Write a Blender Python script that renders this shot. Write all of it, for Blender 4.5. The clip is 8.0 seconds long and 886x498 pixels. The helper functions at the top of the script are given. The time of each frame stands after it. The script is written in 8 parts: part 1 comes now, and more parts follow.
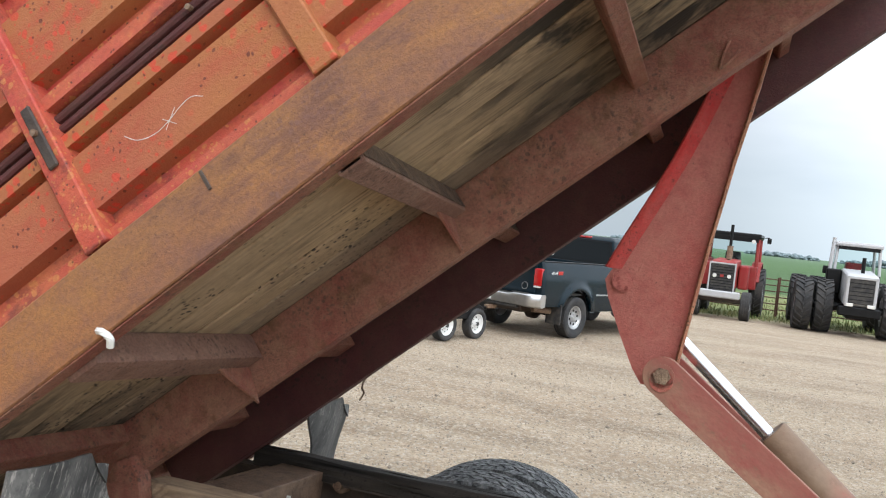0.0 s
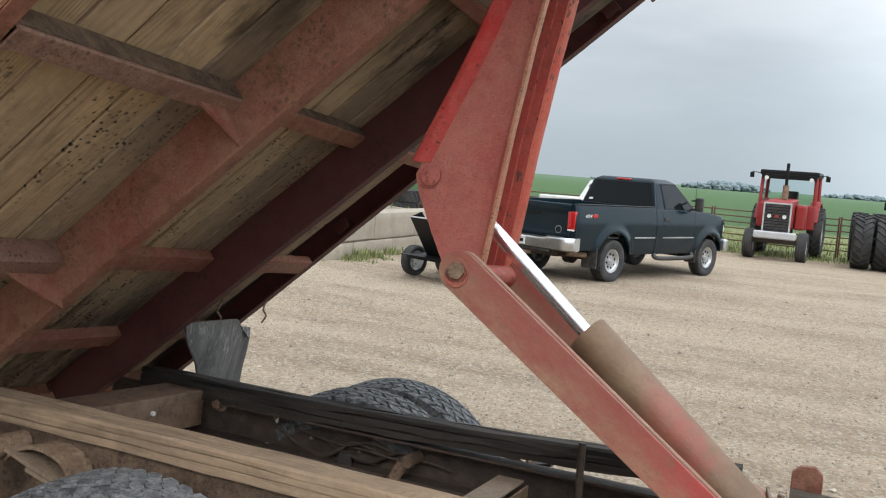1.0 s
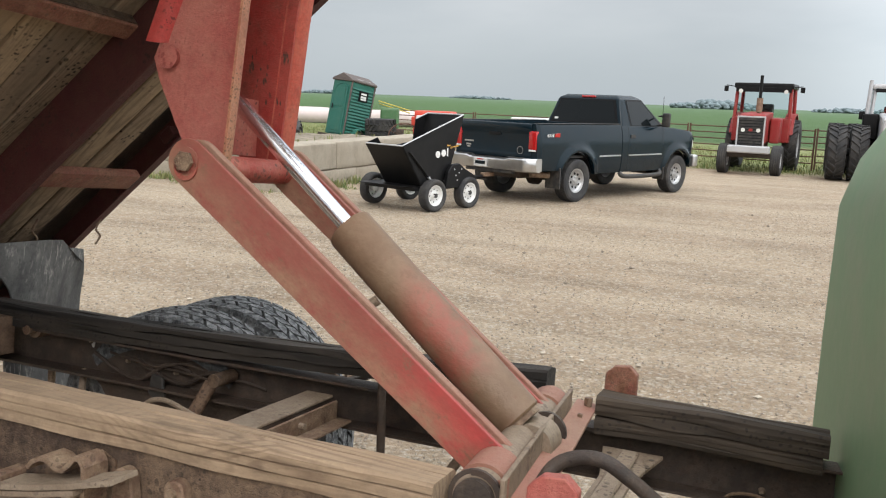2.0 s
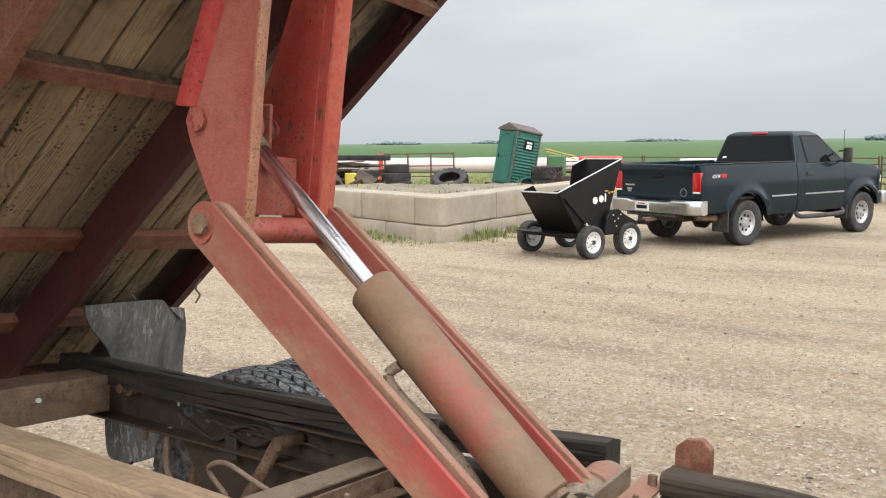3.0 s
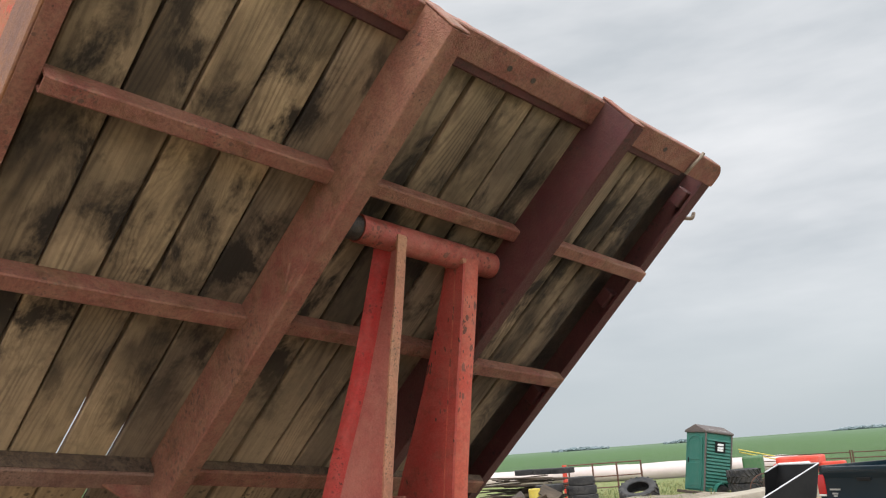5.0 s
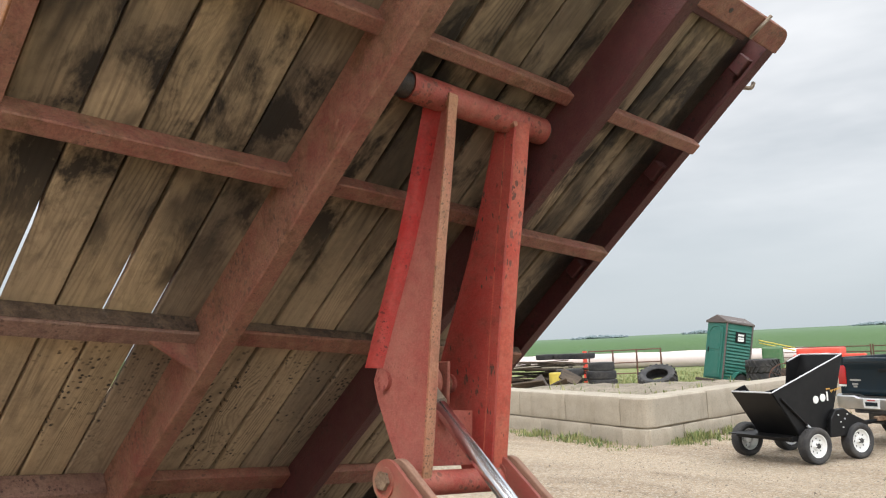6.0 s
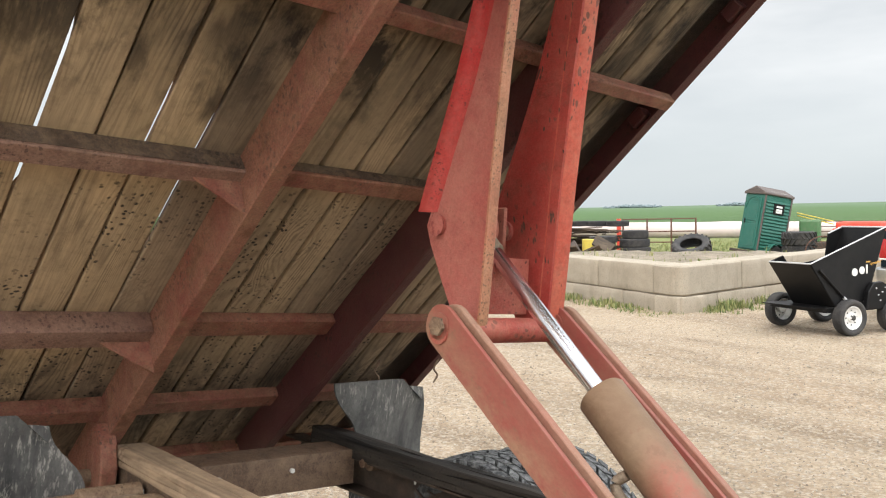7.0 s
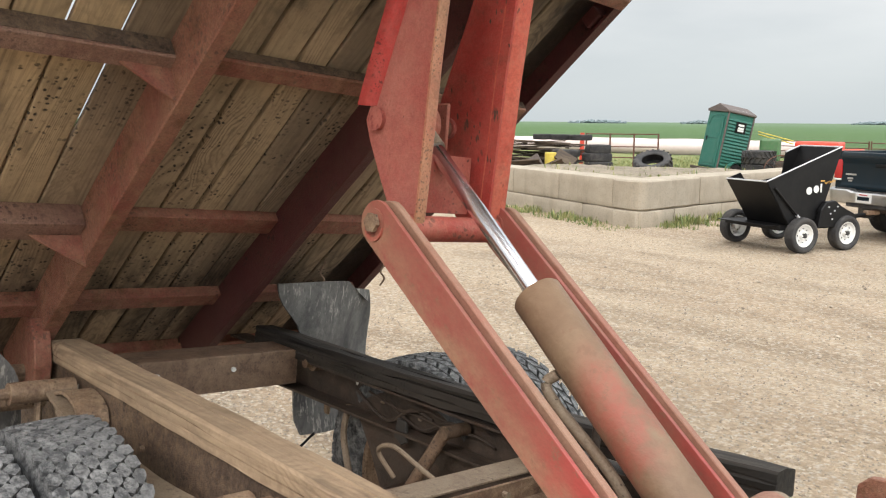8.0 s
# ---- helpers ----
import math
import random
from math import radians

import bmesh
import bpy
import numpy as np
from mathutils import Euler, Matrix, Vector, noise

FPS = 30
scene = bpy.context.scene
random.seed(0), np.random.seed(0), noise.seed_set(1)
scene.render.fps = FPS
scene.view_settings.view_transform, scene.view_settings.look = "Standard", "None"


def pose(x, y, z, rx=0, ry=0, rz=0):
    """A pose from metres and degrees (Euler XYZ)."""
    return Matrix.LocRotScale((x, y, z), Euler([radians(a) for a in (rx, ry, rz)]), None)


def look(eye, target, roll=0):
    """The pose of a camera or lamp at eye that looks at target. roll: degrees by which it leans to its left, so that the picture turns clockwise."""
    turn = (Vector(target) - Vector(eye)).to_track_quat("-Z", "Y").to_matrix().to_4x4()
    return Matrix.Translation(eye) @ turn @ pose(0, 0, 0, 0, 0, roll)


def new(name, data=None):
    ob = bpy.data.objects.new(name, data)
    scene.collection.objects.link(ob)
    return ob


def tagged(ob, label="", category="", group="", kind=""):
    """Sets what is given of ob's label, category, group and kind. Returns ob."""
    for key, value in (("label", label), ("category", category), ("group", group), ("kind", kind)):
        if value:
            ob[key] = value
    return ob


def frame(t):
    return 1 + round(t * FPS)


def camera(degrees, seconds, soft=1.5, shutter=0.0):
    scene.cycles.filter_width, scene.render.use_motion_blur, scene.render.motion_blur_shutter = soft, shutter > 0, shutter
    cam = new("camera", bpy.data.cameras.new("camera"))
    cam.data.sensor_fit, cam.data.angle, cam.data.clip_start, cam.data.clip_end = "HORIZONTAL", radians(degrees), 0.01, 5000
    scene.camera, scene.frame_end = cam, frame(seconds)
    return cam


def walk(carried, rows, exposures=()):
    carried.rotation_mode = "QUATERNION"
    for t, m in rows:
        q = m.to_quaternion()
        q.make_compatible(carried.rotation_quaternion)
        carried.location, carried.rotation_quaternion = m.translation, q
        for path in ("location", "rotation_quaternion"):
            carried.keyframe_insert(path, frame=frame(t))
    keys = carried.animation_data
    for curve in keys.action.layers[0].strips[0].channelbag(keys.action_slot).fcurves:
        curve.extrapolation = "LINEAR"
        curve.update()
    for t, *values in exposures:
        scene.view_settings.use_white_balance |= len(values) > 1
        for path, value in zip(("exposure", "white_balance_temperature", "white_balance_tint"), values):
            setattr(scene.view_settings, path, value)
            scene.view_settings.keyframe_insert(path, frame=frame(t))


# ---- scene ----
cam = camera(54.1, 8.0, 1.15)
PATH = [
    (0, (0.128, -0.035, 1.986), (-0.508, 1.86, 1.915), 6.3),
    (0.5, (0.4, 0.14, 1.952), (-0.311, 2.009, 1.889), 5.2),
    (1, (0.717, 0.273, 1.902), (-0.054, 2.109, 1.712), 4.4),
    (1.5, (0.939, 0.485, 1.847), (0.202, 2.319, 1.544), 2.5),
    (1.7, (1.011, 0.564, 1.833), (0.292, 2.401, 1.504), 2.1),
    (2.8, (1.321, 0.903, 1.796), (0.334, 2.611, 1.468), 0.4),
    (3, (1.327, 0.934, 1.823), (0.224, 2.585, 1.58), -0.7),
    (3.5, (1.45, 0.922, 1.919), (0.114, 2.407, 2.008), -2.9),
    (4, (1.587, 0.902, 1.987), (0.206, 2.301, 2.352), -3.9),
    (4.2, (1.585, 0.894, 1.991), (0.223, 2.292, 2.428), -4.6),
    (5.3, (1.591, 0.867, 1.997), (0.22, 2.246, 2.466), -4.2),
    (5.5, (1.579, 0.867, 1.981), (0.186, 2.242, 2.391), -3.7),
    (6, (1.495, 0.877, 1.956), (0.046, 2.238, 2.175), -2.8),
    (6.5, (1.401, 0.886, 1.935), (-0.092, 2.216, 1.998), -2.4),
    (7, (1.365, 0.916, 1.911), (-0.15, 2.22, 1.822), -1.2),
    (7.5, (1.363, 0.965, 1.89), (-0.153, 2.255, 1.695), -0.6),
    (8, (1.367, 0.986, 1.876), (-0.077, 2.339, 1.583), 0.4),
]
EXPOSURES = [(0.0, -0.12, 6150, 12), (0.5, -0.14, 6150, 12), (1.0, -0.28, 6200, 11), (1.5, -0.29, 6350, 12), (3.0, 0.0, 6650, 13), (3.5, 0.06, 6500, 13), (4.0, 0.08, 6500, 13), (5.5, -0.20, 6550, 13), (6.0, 0.01, 6500, 13), (6.5, 0.19, 6650, 13), (7.0, 0.20, 6700, 13), (8.0, 0.1, 6750, 13)]
walk(cam, [(t, look(eye, target, roll)) for t, eye, target, roll in PATH], EXPOSURES)

# ---- light ----
world = bpy.data.worlds.new("world")
scene.world = world
world.use_nodes = True
wn, wl = world.node_tree.nodes, world.node_tree.links
wn.clear()
w_out = wn.new("ShaderNodeOutputWorld")
w_bg = wn.new("ShaderNodeBackground")
w_sky = wn.new("ShaderNodeTexSky")
w_sky.sky_type, w_sky.sun_disc = "NISHITA", False
w_sky.sun_elevation, w_sky.sun_rotation = radians(40), radians(200)
w_tc = wn.new("ShaderNodeTexCoord")
w_sep = wn.new("ShaderNodeSeparateXYZ")
w_map = wn.new("ShaderNodeMapping")
w_map.inputs["Scale"].default_value = (1.0, 1.0, 3.6)
w_n1 = wn.new("ShaderNodeTexNoise")
w_n1.inputs["Scale"].default_value, w_n1.inputs["Detail"].default_value, w_n1.inputs["Roughness"].default_value = 2.3, 5, 0.52
w_r1 = wn.new("ShaderNodeValToRGB")
w_r1.color_ramp.elements[0].position, w_r1.color_ramp.elements[0].color = 0.36, (0.62, 0.675, 0.705, 1)
w_r1.color_ramp.elements[1].position, w_r1.color_ramp.elements[1].color = 0.64, (0.93, 0.965, 0.975, 1)
w_hz = wn.new("ShaderNodeValToRGB")
w_hz.color_ramp.elements[0].position, w_hz.color_ramp.elements[0].color = 0.0, (0.0, 0.0, 0.0, 1)
w_hz.color_ramp.elements[1].position, w_hz.color_ramp.elements[1].color = 0.22, (1, 1, 1, 1)
w_mix = wn.new("ShaderNodeMix")
w_mix.data_type = "RGBA"
w_mix.inputs["A"].default_value = (0.555, 0.635, 0.67, 1)
w_mul = wn.new("ShaderNodeMix")
w_mul.data_type = "RGBA"
w_mul.inputs["Factor"].default_value = 0.93
w_scale = wn.new("ShaderNodeMix")
w_scale.data_type, w_scale.blend_type = "RGBA", "MULTIPLY"
w_scale.inputs["Factor"].default_value = 1.0
w_scale.inputs["B"].default_value = (0.08, 0.08, 0.08, 1)
wl.new(w_tc.outputs["Generated"], w_map.inputs["Vector"])
wl.new(w_tc.outputs["Generated"], w_sep.inputs["Vector"])
wl.new(w_map.outputs["Vector"], w_n1.inputs["Vector"])
wl.new(w_n1.outputs["Fac"], w_r1.inputs["Fac"])
wl.new(w_sep.outputs["Z"], w_hz.inputs["Fac"])
wl.new(w_hz.outputs["Color"], w_mix.inputs["Factor"])
wl.new(w_r1.outputs["Color"], w_mix.inputs["B"])
wl.new(w_sky.outputs["Color"], w_scale.inputs["A"])
wl.new(w_scale.outputs["Result"], w_mul.inputs["A"])
wl.new(w_mix.outputs["Result"], w_mul.inputs["B"])
w_el = wn.new("ShaderNodeMapRange")      # an overcast sky is brightest overhead
w_el.inputs["From Min"].default_value, w_el.inputs["From Max"].default_value = 0.5, 1.0
w_el.inputs["To Min"].default_value, w_el.inputs["To Max"].default_value = 1.0, 2.9
wl.new(w_sep.outputs["Z"], w_el.inputs["Value"])
w_az = wn.new("ShaderNodeMapRange")      # added brightening: sky strength climbs towards +x
w_az.interpolation_type = "SMOOTHSTEP"
w_az.inputs["From Min"].default_value, w_az.inputs["From Max"].default_value = -0.12, 0.45
w_az.inputs["To Min"].default_value, w_az.inputs["To Max"].default_value = 1.05, 2.6
wl.new(w_sep.outputs["X"], w_az.inputs["Value"])
w_st = wn.new("ShaderNodeMath")
w_st.operation = "MULTIPLY"
wl.new(w_el.outputs["Result"], w_st.inputs[0])
wl.new(w_az.outputs["Result"], w_st.inputs[1])
wl.new(w_st.outputs["Value"], w_bg.inputs["Strength"])
wl.new(w_mul.outputs["Result"], w_bg.inputs["Color"])
wl.new(w_bg.outputs["Background"], w_out.inputs["Surface"])

sun = new("sun", bpy.data.lights.new("sun", "SUN"))
sun.data.energy, sun.data.angle, sun.data.color = 1.48, radians(30), (1.0, 0.95, 0.88)
sun.matrix_world = look((7, -19, 19), (0, 3, 0))


# ---- materials ----
def material(name, rough=0.7, metal=0.0):
    m = bpy.data.materials.new(name)
    m.use_nodes = True
    nt = m.node_tree
    b = nt.nodes["Principled BSDF"]
    b.inputs["Roughness"].default_value, b.inputs["Metallic"].default_value = rough, metal
    return m, nt, b


def coords(nt, scale=(1, 1, 1), world_space=False, jitter=False):
    """Object (or world) coordinates in metres, scaled; jitter shifts them by each object's random number."""
    if world_space:
        src = nt.nodes.new("ShaderNodeNewGeometry").outputs["Position"]
    else:
        src = nt.nodes.new("ShaderNodeTexCoord").outputs["Object"]
    mp = nt.nodes.new("ShaderNodeMapping")
    mp.inputs["Scale"].default_value = scale
    nt.links.new(src, mp.inputs["Vector"])
    if not jitter:
        return mp.outputs["Vector"]
    oi = nt.nodes.new("ShaderNodeObjectInfo")
    mul = nt.nodes.new("ShaderNodeMath")
    mul.operation = "MULTIPLY"
    mul.inputs[1].default_value = 37.0
    nt.links.new(oi.outputs["Random"], mul.inputs[0])
    add = nt.nodes.new("ShaderNodeVectorMath")
    add.operation = "ADD"
    nt.links.new(mp.outputs["Vector"], add.inputs[0])
    nt.links.new(mul.outputs["Value"], add.inputs[1])
    return add.outputs["Vector"]


def fac_noise(nt, vec, scale, detail=5, rough=0.6, lo=0.4, hi=0.6, distort=0.0):
    n = nt.nodes.new("ShaderNodeTexNoise")
    n.inputs["Scale"].default_value, n.inputs["Detail"].default_value = scale, detail
    n.inputs["Roughness"].default_value, n.inputs["Distortion"].default_value = rough, distort
    nt.links.new(vec, n.inputs["Vector"])
    r = nt.nodes.new("ShaderNodeMapRange")
    r.inputs["From Min"].default_value, r.inputs["From Max"].default_value = lo, hi
    nt.links.new(n.outputs["Fac"], r.inputs["Value"])
    return r.outputs["Result"]


def fac_voronoi(nt, vec, scale, lo, hi, feature="F1", invert=True):
    n = nt.nodes.new("ShaderNodeTexVoronoi")
    n.feature = feature
    n.inputs["Scale"].default_value = scale
    nt.links.new(vec, n.inputs["Vector"])
    r = nt.nodes.new("ShaderNodeMapRange")
    r.inputs["From Min"].default_value, r.inputs["From Max"].default_value = lo, hi
    if invert:
        r.inputs["To Min"].default_value, r.inputs["To Max"].default_value = 1, 0
    nt.links.new(n.outputs["Distance"], r.inputs["Value"])
    return r.outputs["Result"]


def mixed(nt, fac, a, b):
    mx = nt.nodes.new("ShaderNodeMix")
    mx.data_type = "RGBA"
    if isinstance(fac, (int, float)):
        mx.inputs["Factor"].default_value = fac
    else:
        nt.links.new(fac, mx.inputs["Factor"])
    for sock, v in (("A", a), ("B", b)):
        if isinstance(v, tuple):
            mx.inputs[sock].default_value = (*v[:3], 1)
        else:
            nt.links.new(v, mx.inputs[sock])
    return mx.outputs["Result"]


def times(nt, a, b):
    mt = nt.nodes.new("ShaderNodeMath")
    mt.operation = "MULTIPLY"
    for i, v in enumerate((a, b)):
        if isinstance(v, (int, float)):
            mt.inputs[i].default_value = v
        else:
            nt.links.new(v, mt.inputs[i])
    return mt.outputs["Value"]


def bump(nt, b, height, dist=0.002, strength=0.6):
    bp = nt.nodes.new("ShaderNodeBump")
    bp.inputs["Distance"].default_value, bp.inputs["Strength"].default_value = dist, strength
    nt.links.new(height, bp.inputs["Height"])
    nt.links.new(bp.outputs["Normal"], b.inputs["Normal"])


def plain(name, color, rough=0.6, metal=0.0, dirt=(0.2, 0.17, 0.13), amount=0.35, scale=9.0, coat=0.0):
    """A paint, plastic or metal with soft dirt and fine unevenness."""
    m, nt, b = material(name, rough, metal)
    v = coords(nt, jitter=True)
    f1 = times(nt, fac_noise(nt, v, scale, 6, 0.65, 0.42, 0.75), amount)
    f2 = fac_noise(nt, v, scale * 9, 3, 0.6, 0.3, 0.7)
    c = mixed(nt, f1, color, dirt)
    c = mixed(nt, times(nt, f2, 0.12), c, tuple(k * 0.5 for k in color))
    nt.links.new(c, b.inputs["Base Color"])
    b.inputs["Coat Weight"].default_value = coat
    bump(nt, b, f2, 0.0006, 0.35)
    return m


def wobbled(nt, v, scale=18.0, amount=0.03):
    """Coordinates pushed about by noise, so that spots turn ragged."""
    n = nt.nodes.new("ShaderNodeTexNoise")
    n.inputs["Scale"].default_value, n.inputs["Detail"].default_value = scale, 3
    nt.links.new(v, n.inputs["Vector"])
    m1 = nt.nodes.new("ShaderNodeVectorMath")
    m1.operation = "SCALE"
    m1.inputs["Scale"].default_value = amount
    nt.links.new(n.outputs["Color"], m1.inputs[0])
    m2 = nt.nodes.new("ShaderNodeVectorMath")
    m2.operation = "ADD"
    nt.links.new(v, m2.inputs[0])
    nt.links.new(m1.outputs["Vector"], m2.inputs[1])
    return m2.outputs["Vector"]


def painted_steel(name, paint, faded, dust, rust, dust_amt=0.6, rust_amt=0.6, rough=0.62, scale=5.0, spots=42.0, stretch=(1, 1, 1), chip=None, chip_amt=0.8, chip_gate=(0.5, 0.58), dark_gate=(0.52, 0.6), grain=0.3, relief=0.0012, smear=None):
    """Old painted steel: faded patches, clinging dust, rust blooms, ragged chips and fine pitting."""
    m, nt, b = material(name, rough)
    v = coords(nt, stretch, jitter=True)
    u = coords(nt, jitter=True)
    c = mixed(nt, fac_noise(nt, v, scale, 5, 0.6, 0.38, 0.64), paint, faded)
    c = mixed(nt, times(nt, fac_noise(nt, v, scale * 0.7, 6, 0.7, 0.42, 0.70, 0.4), dust_amt), c, dust)
    r1 = times(nt, fac_noise(nt, v, scale * 2.2, 8, 0.75, 0.52, 0.62), rust_amt)
    c = mixed(nt, r1, c, rust)
    w = wobbled(nt, coords(nt, smear, jitter=True) if smear else u)
    gate = fac_noise(nt, u, scale * 1.3, 4, 0.6, chip_gate[0], chip_gate[1])
    ch = chip or tuple(k * 0.45 for k in rust)
    for sc, lim in ((spots, 0.30), (spots * 2.1, 0.26)):
        c = mixed(nt, times(nt, times(nt, fac_voronoi(nt, w, sc, lim - 0.05, lim), gate), chip_amt), c, ch)
    dk = times(nt, fac_voronoi(nt, w, spots * 1.6, 0.13, 0.18), fac_noise(nt, u, scale * 2.0, 3, 0.6, dark_gate[0], dark_gate[1]))
    c = mixed(nt, times(nt, dk, chip_amt), c, tuple(k * 0.22 for k in rust))
    fine = fac_noise(nt, u, 150, 4, 0.75, 0.35, 0.65)
    c = mixed(nt, times(nt, fine, grain), c, tuple(k * 0.35 for k in rust))
    mid = fac_noise(nt, u, 26, 6, 0.7, 0.45, 0.7)
    c = mixed(nt, times(nt, mid, grain * 0.9), c, tuple(min(1, k * 1.25) for k in dust))
    nt.links.new(c, b.inputs["Base Color"])
    bump(nt, b, fine, relief, 0.6)
    return m


def along(nt, axis, a, b):
    """Runs from 0 to 1 as one of the object's own coordinates goes from a to b."""
    sep = nt.nodes.new("ShaderNodeSeparateXYZ")
    nt.links.new(nt.nodes.new("ShaderNodeTexCoord").outputs["Object"], sep.inputs["Vector"])
    r = nt.nodes.new("ShaderNodeMapRange")
    r.interpolation_type = "SMOOTHSTEP"
    r.inputs["From Min"].default_value, r.inputs["From Max"].default_value = a, b
    nt.links.new(sep.outputs[axis], r.inputs["Value"])
    return r.outputs["Result"]


def wood(name, light, mid, dark, grain=55.0, stain=0.6, axis=0, jitter=True, rough=0.85, crack=0.5):
    """Weathered timber with the grain along one axis of the object."""
    m, nt, b = material(name, rough)
    sc = [1.0, 1.0, 1.0]
    sc[axis] = 0.06
    vg = coords(nt, tuple(sc), jitter=jitter)
    vo = coords(nt, jitter=jitter)
    sv = [1.0, 1.0, 1.0]
    sv[axis] = 0.35
    vs = coords(nt, tuple(sv), jitter=jitter)
    g = fac_noise(nt, vg, grain, 6, 0.65, 0.3, 0.7, 1.2)
    g2 = fac_noise(nt, vg, grain * 0.3, 4, 0.6, 0.35, 0.65, 1.6)
    oi = nt.nodes.new("ShaderNodeObjectInfo")
    tone = mixed(nt, oi.outputs["Random"], tuple(k * 0.74 for k in mid), tuple(min(1, k * 1.16) for k in mid))
    c = mixed(nt, g2, tone, light)
    c = mixed(nt, times(nt, g, 0.42), c, dark)
    # soft dark water stains, long along the grain
    st = fac_noise(nt, vs, 3.4, 5, 0.55, 0.47, 0.66, 0.5)
    sv[axis] = 0.42
    big = fac_noise(nt, coords(nt, tuple(sv), jitter=jitter), 6.5, 6, 0.70, 0.52, 0.64, 0.2)
    c = mixed(nt, times(nt, st, stain), c, tuple(k * 0.24 for k in dark))
    c = mixed(nt, times(nt, big, stain * 0.8), c, tuple(k * 0.20 for k in dark))
    fine = fac_noise(nt, vg, grain * 2.6, 3, 0.6, 0.45, 0.68)
    c = mixed(nt, times(nt, fine, 0.28), c, tuple(k * 0.5 for k in dark))
    mould = times(nt, fac_voronoi(nt, wobbled(nt, vo), 60, 0.20, 0.30), fac_noise(nt, vo, 2.0, 3, 0.5, 0.55, 0.60))
    c = mixed(nt, times(nt, mould, min(1.0, 1.05 * stain)), c, tuple(k * 0.2 for k in dark))
    kn = fac_voronoi(nt, wobbled(nt, vs, 30, 0.03), 4.6, 0.07, 0.19)
    c = mixed(nt, times(nt, kn, 0.75), c, tuple(k * 0.4 for k in dark))
    wv = nt.nodes.new("ShaderNodeTexWave")
    wv.wave_type, wv.bands_direction = "BANDS", "Z" if axis == 2 else "Y"
    for key, val in (("Scale", 17.0), ("Distortion", 14.0), ("Detail", 3.0), ("Detail Scale", 0.06), ("Detail Roughness", 0.55)):
        wv.inputs[key].default_value = val
    nt.links.new(vg, wv.inputs["Vector"])
    rings = nt.nodes.new("ShaderNodeMapRange")
    rings.inputs["From Min"].default_value, rings.inputs["From Max"].default_value = 0.45, 1.0
    nt.links.new(wv.outputs["Fac"], rings.inputs["Value"])
    c = mixed(nt, times(nt, times(nt, rings.outputs["Result"], fac_noise(nt, vo, 5, 3, 0.6, 0.42, 0.62)), 0.42), c, dark)
    ck = fac_noise(nt, vg, grain * 0.9, 2, 0.5, 0.66, 0.72)
    c = mixed(nt, times(nt, ck, crack), c, tuple(k * 0.15 for k in dark))
    nt.links.new(c, b.inputs["Base Color"])
    bump(nt, b, g, 0.0018, 0.6)
    return m


